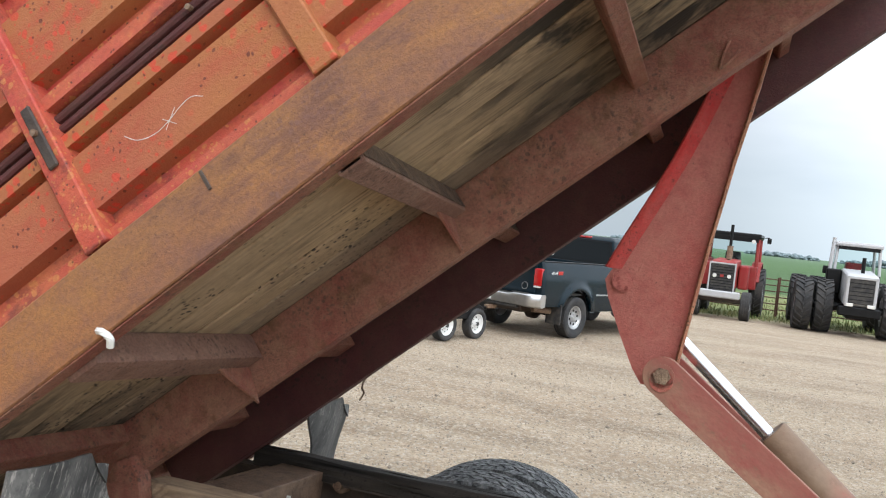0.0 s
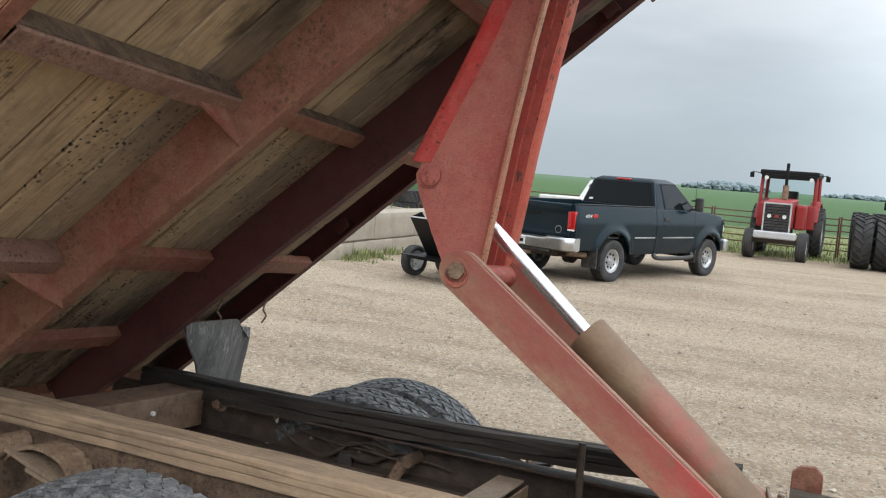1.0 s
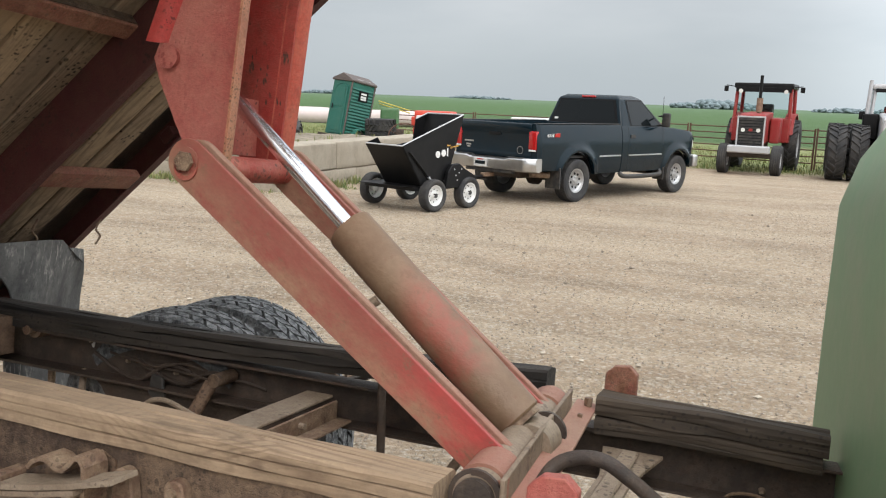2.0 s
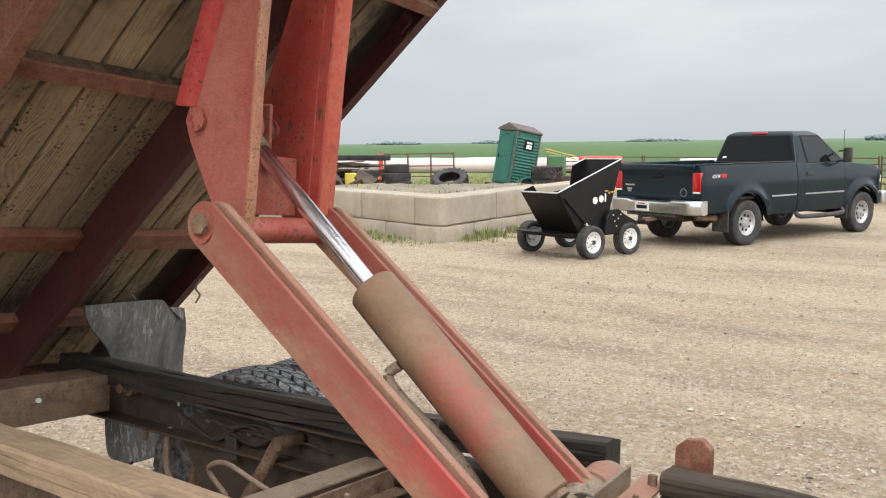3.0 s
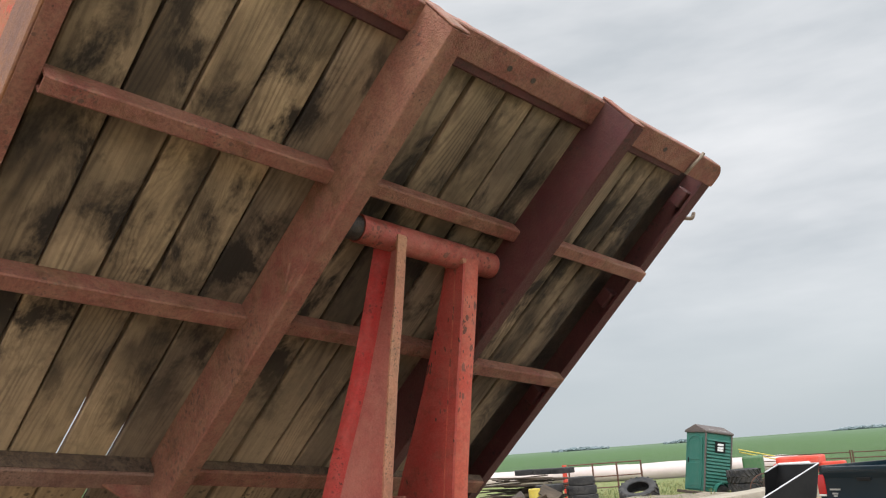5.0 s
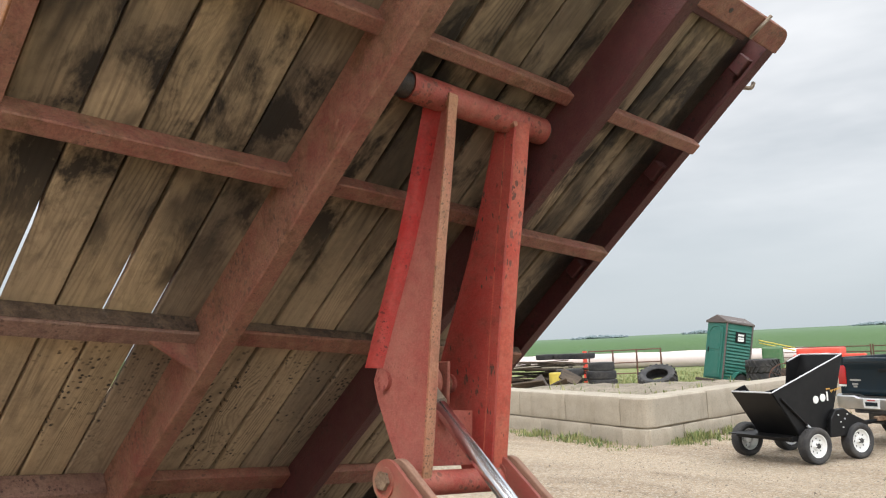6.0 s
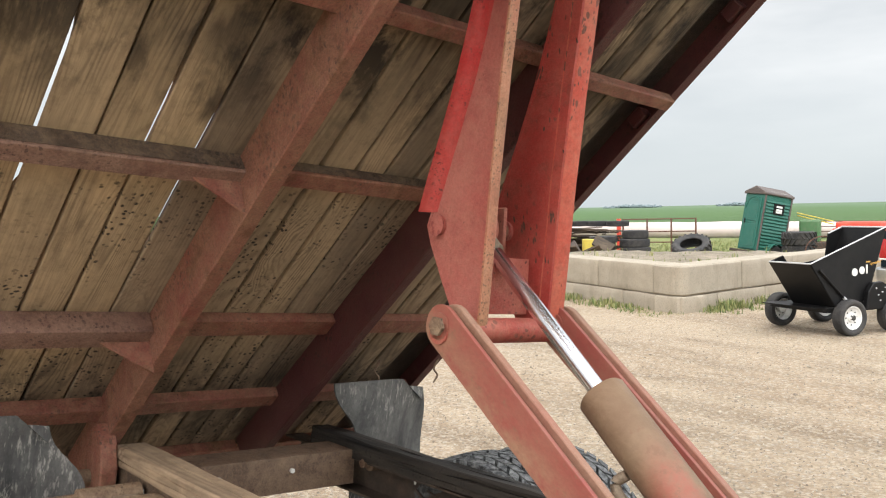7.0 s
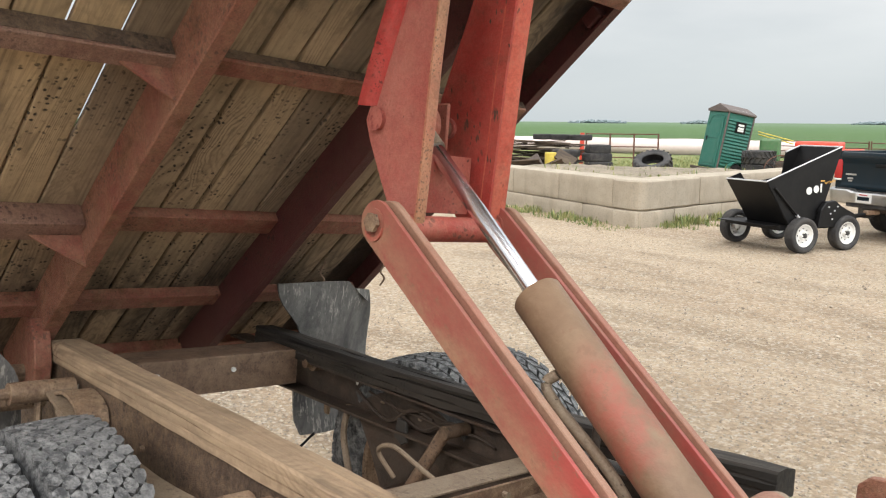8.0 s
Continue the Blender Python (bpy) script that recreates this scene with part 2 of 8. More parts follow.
def sawn(name, tones, dark, stain, knots=0.8, lines=38.0, wet=None, mouldy=False, rough=0.85):
    """Sawn boards with arched growth rings that bend round knots, board by board in another tone; soft dark stains,
    most where wet says and, as painted shade, at the rear end.
    """
    m, nt, b = material(name, rough)
    v = coords(nt, (0.11, 1.0, 1.0), jitter=True)
    vs = coords(nt, (0.38, 1.0, 1.0), jitter=True)
    vo = coords(nt, jitter=True)
    oi = nt.nodes.new("ShaderNodeObjectInfo")
    ramp = nt.nodes.new("ShaderNodeValToRGB")
    ramp.color_ramp.elements[0].color, ramp.color_ramp.elements[1].color = (*tones[0], 1), (*tones[2], 1)
    ramp.color_ramp.elements.new(0.5).color = (*tones[1], 1)
    nt.links.new(oi.outputs["Random"], ramp.inputs["Fac"])
    c = mixed(nt, times(nt, fac_noise(nt, vs, 4.0, 4, 0.6, 0.36, 0.66), 0.75), ramp.outputs["Color"], tones[1])
    knot = fac_voronoi(nt, wobbled(nt, vs, 22, 0.035), 3.6, 0.04, 0.30)
    # rings: level lines of a smooth long field, pushed aside by the knots
    field = nt.nodes.new("ShaderNodeTexNoise")
    field.inputs["Scale"].default_value, field.inputs["Detail"].default_value, field.inputs["Roughness"].default_value = 5.5, 1.5, 0.4
    nt.links.new(v, field.inputs["Vector"])
    add = nt.nodes.new("ShaderNodeMath")
    add.operation = "MULTIPLY_ADD"
    add.inputs[1].default_value = 0.22
    nt.links.new(knot, add.inputs[0])
    nt.links.new(field.outputs["Fac"], add.inputs[2])
    sn = nt.nodes.new("ShaderNodeMath")
    sn.operation = "SINE"
    nt.links.new(times(nt, add.outputs["Value"], lines * 6.28), sn.inputs[0])
    ring = nt.nodes.new("ShaderNodeMapRange")
    ring.inputs["From Min"].default_value, ring.inputs["From Max"].default_value = -0.2, 1.0
    nt.links.new(sn.outputs["Value"], ring.inputs["Value"])
    c = mixed(nt, times(nt, times(nt, ring.outputs["Result"], fac_noise(nt, vs, 6, 3, 0.6, 0.36, 0.62)), 0.50), c, dark)
    fib = fac_noise(nt, coords(nt, (0.05, 1, 1), jitter=True), 85, 4, 0.65, 0.38, 0.70)
    c = mixed(nt, times(nt, fib, 0.32), c, dark)
    c = mixed(nt, times(nt, fac_noise(nt, vo, 34, 5, 0.7, 0.48, 0.70), 0.25), c, tuple(k * 0.6 for k in dark))
    c = mixed(nt, times(nt, fac_voronoi(nt, wobbled(nt, vs, 22, 0.035), 3.6, 0.03, 0.10), knots), c, tuple(k * 0.45 for k in dark))
    deep = tuple(k * 0.16 for k in dark)
    soft = fac_noise(nt, vs, 3.2, 5, 0.6, 0.40, 0.60, 0.4)
    blot = fac_noise(nt, coords(nt, (0.55, 1, 1), jitter=True), 7.0, 6, 0.68, 0.48, 0.60, 0.3)
    amount = stain
    if wet:
        amount = nt.nodes.new("ShaderNodeMath")
        amount.operation = "MULTIPLY_ADD"
        amount.inputs[1].default_value, amount.inputs[2].default_value = stain * 0.86, stain * 0.14
        nt.links.new(times(nt, along(nt, "X", wet[0], wet[1]), along(nt, "X", wet[3], wet[2])), amount.inputs[0])
        # stains also thicken below x = 0.42, painting the rear end's shade
        most = nt.nodes.new("ShaderNodeMath")
        most.operation = "MAXIMUM"
        nt.links.new(amount.outputs["Value"], most.inputs[0])
        nt.links.new(times(nt, along(nt, "X", 0.42, 0.0), 0.75), most.inputs[1])
        amount = most.outputs["Value"]
    c = mixed(nt, times(nt, times(nt, soft, amount), 0.85), c, deep)
    c = mixed(nt, times(nt, times(nt, blot, amount), 0.95), c, deep)
    if mouldy:
        spots = times(nt, fac_voronoi(nt, wobbled(nt, vo), 62, 0.20, 0.38), times(nt, fac_noise(nt, vo, 2.6, 3, 0.5, 0.45, 0.53), fac_noise(nt, vo, 19, 3, 0.6, 0.40, 0.54)))
        c = mixed(nt, times(nt, times(nt, spots, along(nt, "X", 1.10, 0.90)), 0.95), c, deep)
    nt.links.new(c, b.inputs["Base Color"])
    bump(nt, b, fib, 0.0014, 0.6)
    return m


M_RED = painted_steel("red_paint", (0.40, 0.040, 0.030), (0.45, 0.115, 0.085), (0.42, 0.21, 0.14), (0.17, 0.06, 0.035), 0.5, 0.45)
M_ARM = painted_steel("dusty_red_paint", (0.41, 0.088, 0.070), (0.45, 0.135, 0.105), (0.41, 0.185, 0.135), (0.24, 0.055, 0.04), 0.55, 0.35, spots=60, chip=(0.25, 0.045, 0.035), chip_gate=(0.54, 0.6), dark_gate=(0.58, 0.66), smear=(1, 1, 0.6))
M_ARMDARK = painted_steel("scabbed_red_paint", (0.40, 0.038, 0.030), (0.47, 0.07, 0.05), (0.38, 0.12, 0.08), (0.11, 0.05, 0.03), 0.35, 0.35, spots=36, chip=(0.045, 0.035, 0.026), chip_amt=0.95, chip_gate=(0.55, 0.60), smear=(1, 1, 0.42))
M_BEND = painted_steel("bend_red_paint", (0.54, 0.075, 0.045), (0.56, 0.13, 0.075), (0.48, 0.20, 0.13), (0.12, 0.05, 0.03), 0.4, 0.3, spots=60, chip=(0.07, 0.04, 0.03), chip_gate=(0.54, 0.60), smear=(1, 1, 0.4))
M_LIP = painted_steel("bright_red_paint", (0.50, 0.016, 0.016), (0.48, 0.03, 0.026), (0.46, 0.13, 0.10), (0.20, 0.04, 0.03), 0.45, 0.3, scale=7.0, spots=80, dark_gate=(0.6, 0.68))
M_FLANGE = painted_steel("worn_flange", (0.47, 0.16, 0.10), (0.50, 0.24, 0.13), (0.48, 0.27, 0.15), (0.20, 0.09, 0.05), 0.6, 0.5, spots=110, chip=(0.10, 0.06, 0.035), chip_gate=(0.45, 0.53))


# lower hoist arms: dusty paint, rubbed to bright red towards the foot, tan dust along the lower edge
M_LOWER, _nt, _b = material("rubbed_red_paint", 0.55)
_v = coords(_nt, (0.6, 1, 1), jitter=True)
_c = mixed(_nt, fac_noise(_nt, _v, 7, 6, 0.7, 0.36, 0.66, 0.4), (0.25, 0.050, 0.040), (0.27, 0.105, 0.070))
_c = mixed(_nt, times(_nt, along(_nt, "X", 0.45, 0.85), fac_noise(_nt, _v, 5, 5, 0.65, 0.38, 0.60)), _c, (0.47, 0.050, 0.046))
_c = mixed(_nt, times(_nt, times(_nt, along(_nt, "Z", 0.03, -0.03), fac_noise(_nt, _v, 6, 6, 0.75, 0.36, 0.56)), 0.9), _c, (0.29, 0.165, 0.10))
_c = mixed(_nt, times(_nt, fac_noise(_nt, _v, 34, 5, 0.75, 0.58, 0.66), 0.7), _c, (0.20, 0.10, 0.06))
_c = mixed(_nt, times(_nt, fac_noise(_nt, _v, 150, 3, 0.7, 0.4, 0.65), 0.16), _c, (0.10, 0.045, 0.03))
_nt.links.new(_c, _b.inputs["Base Color"])
bump(_nt, _b, fac_noise(_nt, _v, 60, 4, 0.6, 0.35, 0.65), 0.0008, 0.5)
M_FRAME = painted_steel("red_primer", (0.27, 0.072, 0.050), (0.31, 0.125, 0.080), (0.33, 0.175, 0.108), (0.185, 0.078, 0.036), 0.6, 0.95, grain=0.5, relief=0.003, spots=55, chip=(0.09, 0.045, 0.03))
M_DUSTYFRAME = painted_steel("dusty_primer", (0.25, 0.122, 0.086), (0.28, 0.15, 0.11), (0.31, 0.19, 0.135), (0.12, 0.048, 0.03), 0.7, 0.6, grain=0.5, relief=0.003, spots=55)
M_WALL = painted_steel("wall_paint", (0.36, 0.135, 0.036), (0.35, 0.085, 0.040), (0.36, 0.125, 0.050), (0.36, 0.045, 0.025), 0.6, 0.45, scale=2.6, spots=30, stretch=(0.5, 1, 1.5), chip=(0.55, 0.048, 0.02), chip_gate=(0.44, 0.52), dark_gate=(0.46, 0.52), grain=0.16)
M_WALLRED = painted_steel("wall_red", (0.46, 0.050, 0.034), (0.46, 0.075, 0.055), (0.47, 0.17, 0.05), (0.12, 0.03, 0.024), 0.6, 0.65, scale=4.5, spots=40, stretch=(0.6, 1, 1), chip=(0.52, 0.20, 0.06), chip_gate=(0.45, 0.52), dark_gate=(0.45, 0.52), grain=0.25)
M_RAIL = painted_steel("rail_paint", (0.35, 0.155, 0.044), (0.31, 0.125, 0.042), (0.125, 0.056, 0.055), (0.09, 0.038, 0.036), 0.85, 0.5, scale=2.6, spots=60, stretch=(0.6, 1, 2.0), chip=(0.20, 0.10, 0.075), chip_gate=(0.48, 0.56), chip_amt=0.5, grain=0.35)
# hydraulic cylinder: caked dust with red paint showing through in the middle
M_DUST, _nt, _b = material("dusty_cylinder", 0.6)
_v = coords(_nt)
_c = mixed(_nt, fac_noise(_nt, _v, 9, 6, 0.7, 0.38, 0.64), (0.165, 0.098, 0.057), (0.225, 0.145, 0.088))
_m = times(_nt, times(_nt, along(_nt, "X", 0.38, 0.48), along(_nt, "X", 0.64, 0.54)), fac_noise(_nt, _v, 6, 5, 0.7, 0.40, 0.58))
_c = mixed(_nt, times(_nt, _m, 0.65), _c, (0.33, 0.06, 0.045))
_c = mixed(_nt, times(_nt, fac_noise(_nt, _v, 28, 5, 0.75, 0.57, 0.64), 0.6), _c, (0.17, 0.085, 0.05))
_c = mixed(_nt, times(_nt, fac_noise(_nt, _v, 120, 3, 0.7, 0.4, 0.65), 0.2), _c, (0.18, 0.115, 0.07))
_nt.links.new(_c, _b.inputs["Base Color"])
bump(_nt, _b, fac_noise(_nt, _v, 80, 4, 0.6, 0.35, 0.65), 0.0008, 0.5)
# maroon paint; also carries the painted shade of far sill and front crossmember
M_DARKRED_SHADE = painted_steel("dark_red_and_shade", (0.070, 0.011, 0.013), (0.095, 0.019, 0.019), (0.10, 0.045, 0.030), (0.06, 0.022, 0.015), 0.4, 0.5)
M_RUST = painted_steel("rusty_iron", (0.17, 0.095, 0.058), (0.24, 0.15, 0.095), (0.36, 0.27, 0.175), (0.10, 0.045, 0.025), 0.65, 0.7, grain=0.5, relief=0.0025)
M_BROWNIRON = painted_steel("brown_dusty_iron", (0.16, 0.096, 0.060), (0.20, 0.125, 0.080), (0.27, 0.18, 0.118), (0.06, 0.03, 0.02), 0.6, 0.6, grain=0.45, relief=0.002)
M_RAILRUST = painted_steel("dark_rusty_iron", (0.075, 0.045, 0.030), (0.115, 0.072, 0.046), (0.235, 0.155, 0.095), (0.045, 0.024, 0.015), 0.7, 0.7, scale=3.5, grain=0.55, relief=0.003)
# grease; on the far frame rail and bed-rail ledge it also paints shade
M_GRIME_SHADE = painted_steel("greasy_shaded_iron", (0.026, 0.020, 0.017), (0.055, 0.040, 0.031), (0.12, 0.085, 0.06), (0.075, 0.040, 0.025), 0.45, 0.6, grain=0.4)
M_TANSTEEL = painted_steel("dusty_steel", (0.22, 0.158, 0.106), (0.27, 0.205, 0.145), (0.32, 0.25, 0.18), (0.11, 0.062, 0.035), 0.7, 0.45)
M_BASE = painted_steel("dusty_red_base", (0.32, 0.120, 0.085), (0.32, 0.165, 0.112), (0.31, 0.205, 0.138), (0.22, 0.10, 0.06), 0.7, 0.4, scale=3.0, grain=0.2, chip_amt=0.15)
M_PLANK = sawn("plank_wood", ((0.26, 0.190, 0.130), (0.43, 0.308, 0.192), (0.59, 0.415, 0.235)), (0.085, 0.055, 0.034), 1.0, wet=(1.10, 1.50, 2.05, 2.60), mouldy=True)
M_TIMBER = sawn("tan_timber", ((0.33, 0.232, 0.148), (0.355, 0.252, 0.160), (0.38, 0.27, 0.172)), (0.115, 0.066, 0.040), 0.25, knots=0.5, lines=26.0)
M_DARKTIMBER = wood("dark_timber", (0.090, 0.072, 0.056), (0.022, 0.017, 0.013), (0.008, 0.007, 0.006), 26, 0.6, crack=0.9)
M_GREYTIMBER = wood("grey_timber", (0.130, 0.094, 0.062), (0.075, 0.052, 0.033), (0.022, 0.016, 0.012), 30, 0.6, crack=0.8)
def rubber(name, dark, dusty, amount):
    m, nt, b = material(name, 0.85)
    v = coords(nt, jitter=True)
    c = mixed(nt, times(nt, fac_noise(nt, v, 38, 5, 0.75, 0.40, 0.62), amount), dark, dusty)
    c = mixed(nt, times(nt, fac_noise(nt, v, 6, 4, 0.6, 0.45, 0.65), 0.45), c, tuple(0.5 * (p + q) for p, q in zip(dark, dusty)))
    c = mixed(nt, times(nt, fac_noise(nt, v, 120, 3, 0.7, 0.5, 0.66), 0.5), c, tuple(k * 0.4 for k in dark))
    nt.links.new(c, b.inputs["Base Color"])
    bump(nt, b, fac_noise(nt, v, 90, 3, 0.6, 0.3, 0.7), 0.0015, 0.6)
    return m


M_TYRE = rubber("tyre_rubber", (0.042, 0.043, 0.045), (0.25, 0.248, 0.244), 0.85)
# far duals: same rubber, their shadow put into a darker base colour
M_TYRE_SHADED = rubber("shaded_rubber", (0.030, 0.032, 0.035), (0.25, 0.255, 0.255), 0.8)
M_TYRE_FAR = plain("dark_rubber", (0.022, 0.022, 0.023), 0.8, 0, (0.12, 0.105, 0.09), 0.5, 4)
M_FLAP, _nt, _b = material("flap_rubber", 0.75)
_v = coords(_nt)
_vz = coords(_nt, (1, 1, 0.25))
_c = mixed(_nt, fac_noise(_nt, _vz, 7, 5, 0.65, 0.35, 0.7), (0.050, 0.050, 0.050), (0.205, 0.198, 0.186))
_c = mixed(_nt, times(_nt, fac_noise(_nt, _v, 45, 5, 0.75, 0.45, 0.7), 0.5), _c, (0.035, 0.035, 0.036))
_m = times(_nt, fac_noise(_nt, _vz, 60, 5, 0.75, 0.53, 0.62), fac_noise(_nt, _v, 3.5, 3, 0.6, 0.42, 0.60))
_c = mixed(_nt, times(_nt, _m, 0.7), _c, (0.50, 0.47, 0.42))
_nt.links.new(_c, _b.inputs["Base Color"])
bump(_nt, _b, fac_noise(_nt, _v, 60, 4, 0.6, 0.3, 0.7), 0.0015, 0.5)
M_CHROME, _nt, _b = material("chrome_rod", 0.2, 1.0)
_b.inputs["Base Color"].default_value = (0.78, 0.79, 0.82, 1)
M_BLACK = plain("black_paint", (0.005, 0.005, 0.0055), 0.45, 0, (0.03, 0.028, 0.026), 0.25, 5)
M_BLACK.node_tree.nodes["Principled BSDF"].inputs["Specular IOR Level"].default_value = 0.2
M_BLACKPLASTIC = plain("black_plastic", (0.018, 0.018, 0.019), 0.6)
M_WHITE = plain("white_paint", (0.70, 0.70, 0.68), 0.45, 0, (0.36, 0.33, 0.28), 0.4, 6)
M_PICKUP = plain("dark_blue_paint", (0.0035, 0.0120, 0.0185), 0.22, 0.0, (0.014, 0.017, 0.018), 0.45, 2.0)
M_PICKUP.node_tree.nodes["Principled BSDF"].inputs["Specular IOR Level"].default_value = 0.26
M_CHROMEDULL = plain("dull_chrome", (0.55, 0.55, 0.55), 0.3, 0.9, (0.3, 0.28, 0.25), 0.5, 5)
M_ALLOY = plain("alloy_wheel", (0.50, 0.50, 0.50), 0.35, 0.6, (0.22, 0.20, 0.17), 0.5, 8)
M_TAIL = plain("tail_lamp_red", (0.42, 0.012, 0.012), 0.2, 0, (0.3, 0.02, 0.02), 0.2, 8, coat=0.5)
M_LAMP = plain("lamp_lens", (0.7, 0.7, 0.66), 0.15, 0, (0.5, 0.5, 0.48), 0.2, 8, coat=0.5)
M_ORANGELENS = plain("amber_lens", (0.60, 0.20, 0.02), 0.2, 0, (0.5, 0.2, 0.05), 0.2, 8, coat=0.5)
M_TRACTOR = plain("tractor_red", (0.27, 0.014, 0.013), 0.5, 0, (0.22, 0.085, 0.06), 0.45, 4)
M_SILVER = plain("silver_paint", (0.46, 0.46, 0.47), 0.5, 0.2, (0.3, 0.28, 0.25), 0.35, 4)
M_GREENCAB = plain("pale_green_paint", (0.22, 0.345, 0.19), 0.55, 0, (0.38, 0.34, 0.26), 0.5, 3)
M_TOILET = plain("green_plastic", (0.012, 0.115, 0.085), 0.55, 0, (0.10, 0.16, 0.13), 0.3, 3)
M_TOILETROOF = plain("grey_plastic", (0.085, 0.065, 0.06), 0.6)
M_FENCE = plain("fence_rust", (0.12, 0.055, 0.035), 0.8, 0, (0.06, 0.03, 0.02), 0.5, 5)
M_MACHINE = plain("machine_red", (0.62, 0.055, 0.03), 0.5, 0, (0.5, 0.2, 0.12), 0.35, 4)
M_BAG = plain("bag_plastic", (0.60, 0.50, 0.475), 0.5, 0, (0.42, 0.34, 0.31), 0.5, 0.5)
M_YELLOW = plain("yellow_paint", (0.55, 0.42, 0.06), 0.6)
M_GOLD = plain("decal_gold", (0.55, 0.30, 0.05), 0.5)

M_GLASS, _nt, _b = material("tinted_glass", 0.05)
_b.inputs["Base Color"].default_value = (0.006, 0.008, 0.009, 1)
_b.inputs["Specular IOR Level"].default_value = 0.24
M_PANE, _nt, _b = material("clear_glass", 0.03)
_b.inputs["Base Color"].default_value = (0.75, 0.85, 0.83, 1)
_b.inputs["Transmission Weight"].default_value, _b.inputs["IOR"].default_value = 1.0, 1.02

# concrete blocks
M_CONCRETE, _nt, _b = material("concrete", 0.9)
_v = coords(_nt, world_space=True)
_c = mixed(_nt, fac_noise(_nt, _v, 2.2, 6, 0.65, 0.35, 0.7), (0.37, 0.32, 0.248), (0.30, 0.258, 0.198))
_c = mixed(_nt, times(_nt, fac_noise(_nt, _v, 9, 6, 0.7, 0.5, 0.7), 0.35), _c, (0.27, 0.24, 0.19))
_c = mixed(_nt, times(_nt, fac_noise(_nt, coords(_nt, (1, 1, 0.3), world_space=True), 3.5, 6, 0.7, 0.5, 0.66), 0.5), _c, (0.23, 0.195, 0.145))
_c = mixed(_nt, times(_nt, fac_noise(_nt, _v, 40, 4, 0.7, 0.52, 0.62), 0.35), _c, (0.16, 0.14, 0.11))
_f = fac_noise(_nt, _v, 60, 4, 0.6, 0.3, 0.7)
_nt.links.new(_c, _b.inputs["Base Color"])
bump(_nt, _b, _f, 0.004, 0.5)

# loose stones
M_STONE, _nt, _b = material("gravel_stone", 0.9)
_gi = _nt.nodes.new("ShaderNodeNewGeometry")
_rp = _nt.nodes.new("ShaderNodeValToRGB")
_rp.color_ramp.elements[0].color, _rp.color_ramp.elements[1].color = (0.20, 0.160, 0.120, 1), (0.50, 0.435, 0.345, 1)
_e = _rp.color_ramp.elements.new(0.55)
_e.color = (0.33, 0.275, 0.21, 1)
_nt.links.new(_gi.outputs["Random Per Island"], _rp.inputs["Fac"])
_nt.links.new(_rp.outputs["Color"], _b.inputs["Base Color"])

# the ground: gravel yard, weedy verge, crop
M_GROUND, _nt, _b = material("ground", 0.95)
_v = coords(_nt, world_space=True)
_st = coords(_nt, (0.25, 1.0, 1.0), world_space=True)
_g = mixed(_nt, fac_noise(_nt, _v, 0.45, 5, 0.6, 0.38, 0.64), (0.49, 0.355, 0.230), (0.38, 0.268, 0.168))
_g = mixed(_nt, times(_nt, fac_noise(_nt, _st, 0.9, 6, 0.7, 0.42, 0.66), 0.6), _g, (0.57, 0.455, 0.325))
_g = mixed(_nt, times(_nt, fac_noise(_nt, _st, 1.7, 5, 0.6, 0.46, 0.62), 0.8), _g, (0.27, 0.192, 0.118))
_g = mixed(_nt, times(_nt, fac_noise(_nt, coords(_nt, (0.35, 1.0, 1.0), world_space=True), 0.32, 4, 0.55, 0.46, 0.60), 0.5), _g, (0.53, 0.405, 0.270))
_g = mixed(_nt, times(_nt, fac_noise(_nt, coords(_nt, (0.12, 1.0, 1.0), world_space=True), 0.55, 4, 0.6, 0.48, 0.60), 0.7), _g, (0.58, 0.455, 0.315))
_s1 = fac_voronoi(_nt, _v, 26, 0.15, 0.55)
_s2 = fac_noise(_nt, _v, 48, 4, 0.7, 0.35, 0.65)
_s3 = fac_voronoi(_nt, _v, 62, 0.1, 0.6)
_g = mixed(_nt, times(_nt, _s2, 0.52), _g, (0.215, 0.157, 0.104))
_g = mixed(_nt, times(_nt, fac_noise(_nt, _v, 17, 5, 0.75, 0.50, 0.62), 0.32), _g, (0.58, 0.49, 0.385))
_g = mixed(_nt, times(_nt, times(_nt, _s1, fac_noise(_nt, _v, 9, 2, 0.5, 0.45, 0.55)), 0.6), _g, (0.62, 0.57, 0.49))
_g = mixed(_nt, times(_nt, times(_nt, _s3, fac_noise(_nt, _v, 21, 2, 0.5, 0.5, 0.6)), 0.5), _g, (0.16, 0.135, 0.10))
_vc = _nt.nodes.new("ShaderNodeTexVoronoi")        # single stones, each of its own shade
_vc.inputs["Scale"].default_value = 34
_nt.links.new(wobbled(_nt, _v, 30, 0.02), _vc.inputs["Vector"])
_vs = _nt.nodes.new("ShaderNodeSeparateColor")
_nt.links.new(_vc.outputs["Color"], _vs.inputs["Color"])
_lo = _nt.nodes.new("ShaderNodeMapRange")
_lo.inputs["From Min"].default_value, _lo.inputs["From Max"].default_value, _lo.inputs["To Max"].default_value = 0.62, 1.0, 0.42
_nt.links.new(_vs.outputs["Red"], _lo.inputs["Value"])
_g = mixed(_nt, _lo.outputs["Result"], _g, (0.70, 0.59, 0.45))
_hi = _nt.nodes.new("ShaderNodeMapRange")
_hi.inputs["From Min"].default_value, _hi.inputs["From Max"].default_value, _hi.inputs["To Max"].default_value = 0.62, 1.0, 0.34
_nt.links.new(_vs.outputs["Green"], _hi.inputs["Value"])
_g = mixed(_nt, _hi.outputs["Result"], _g, (0.17, 0.13, 0.092))
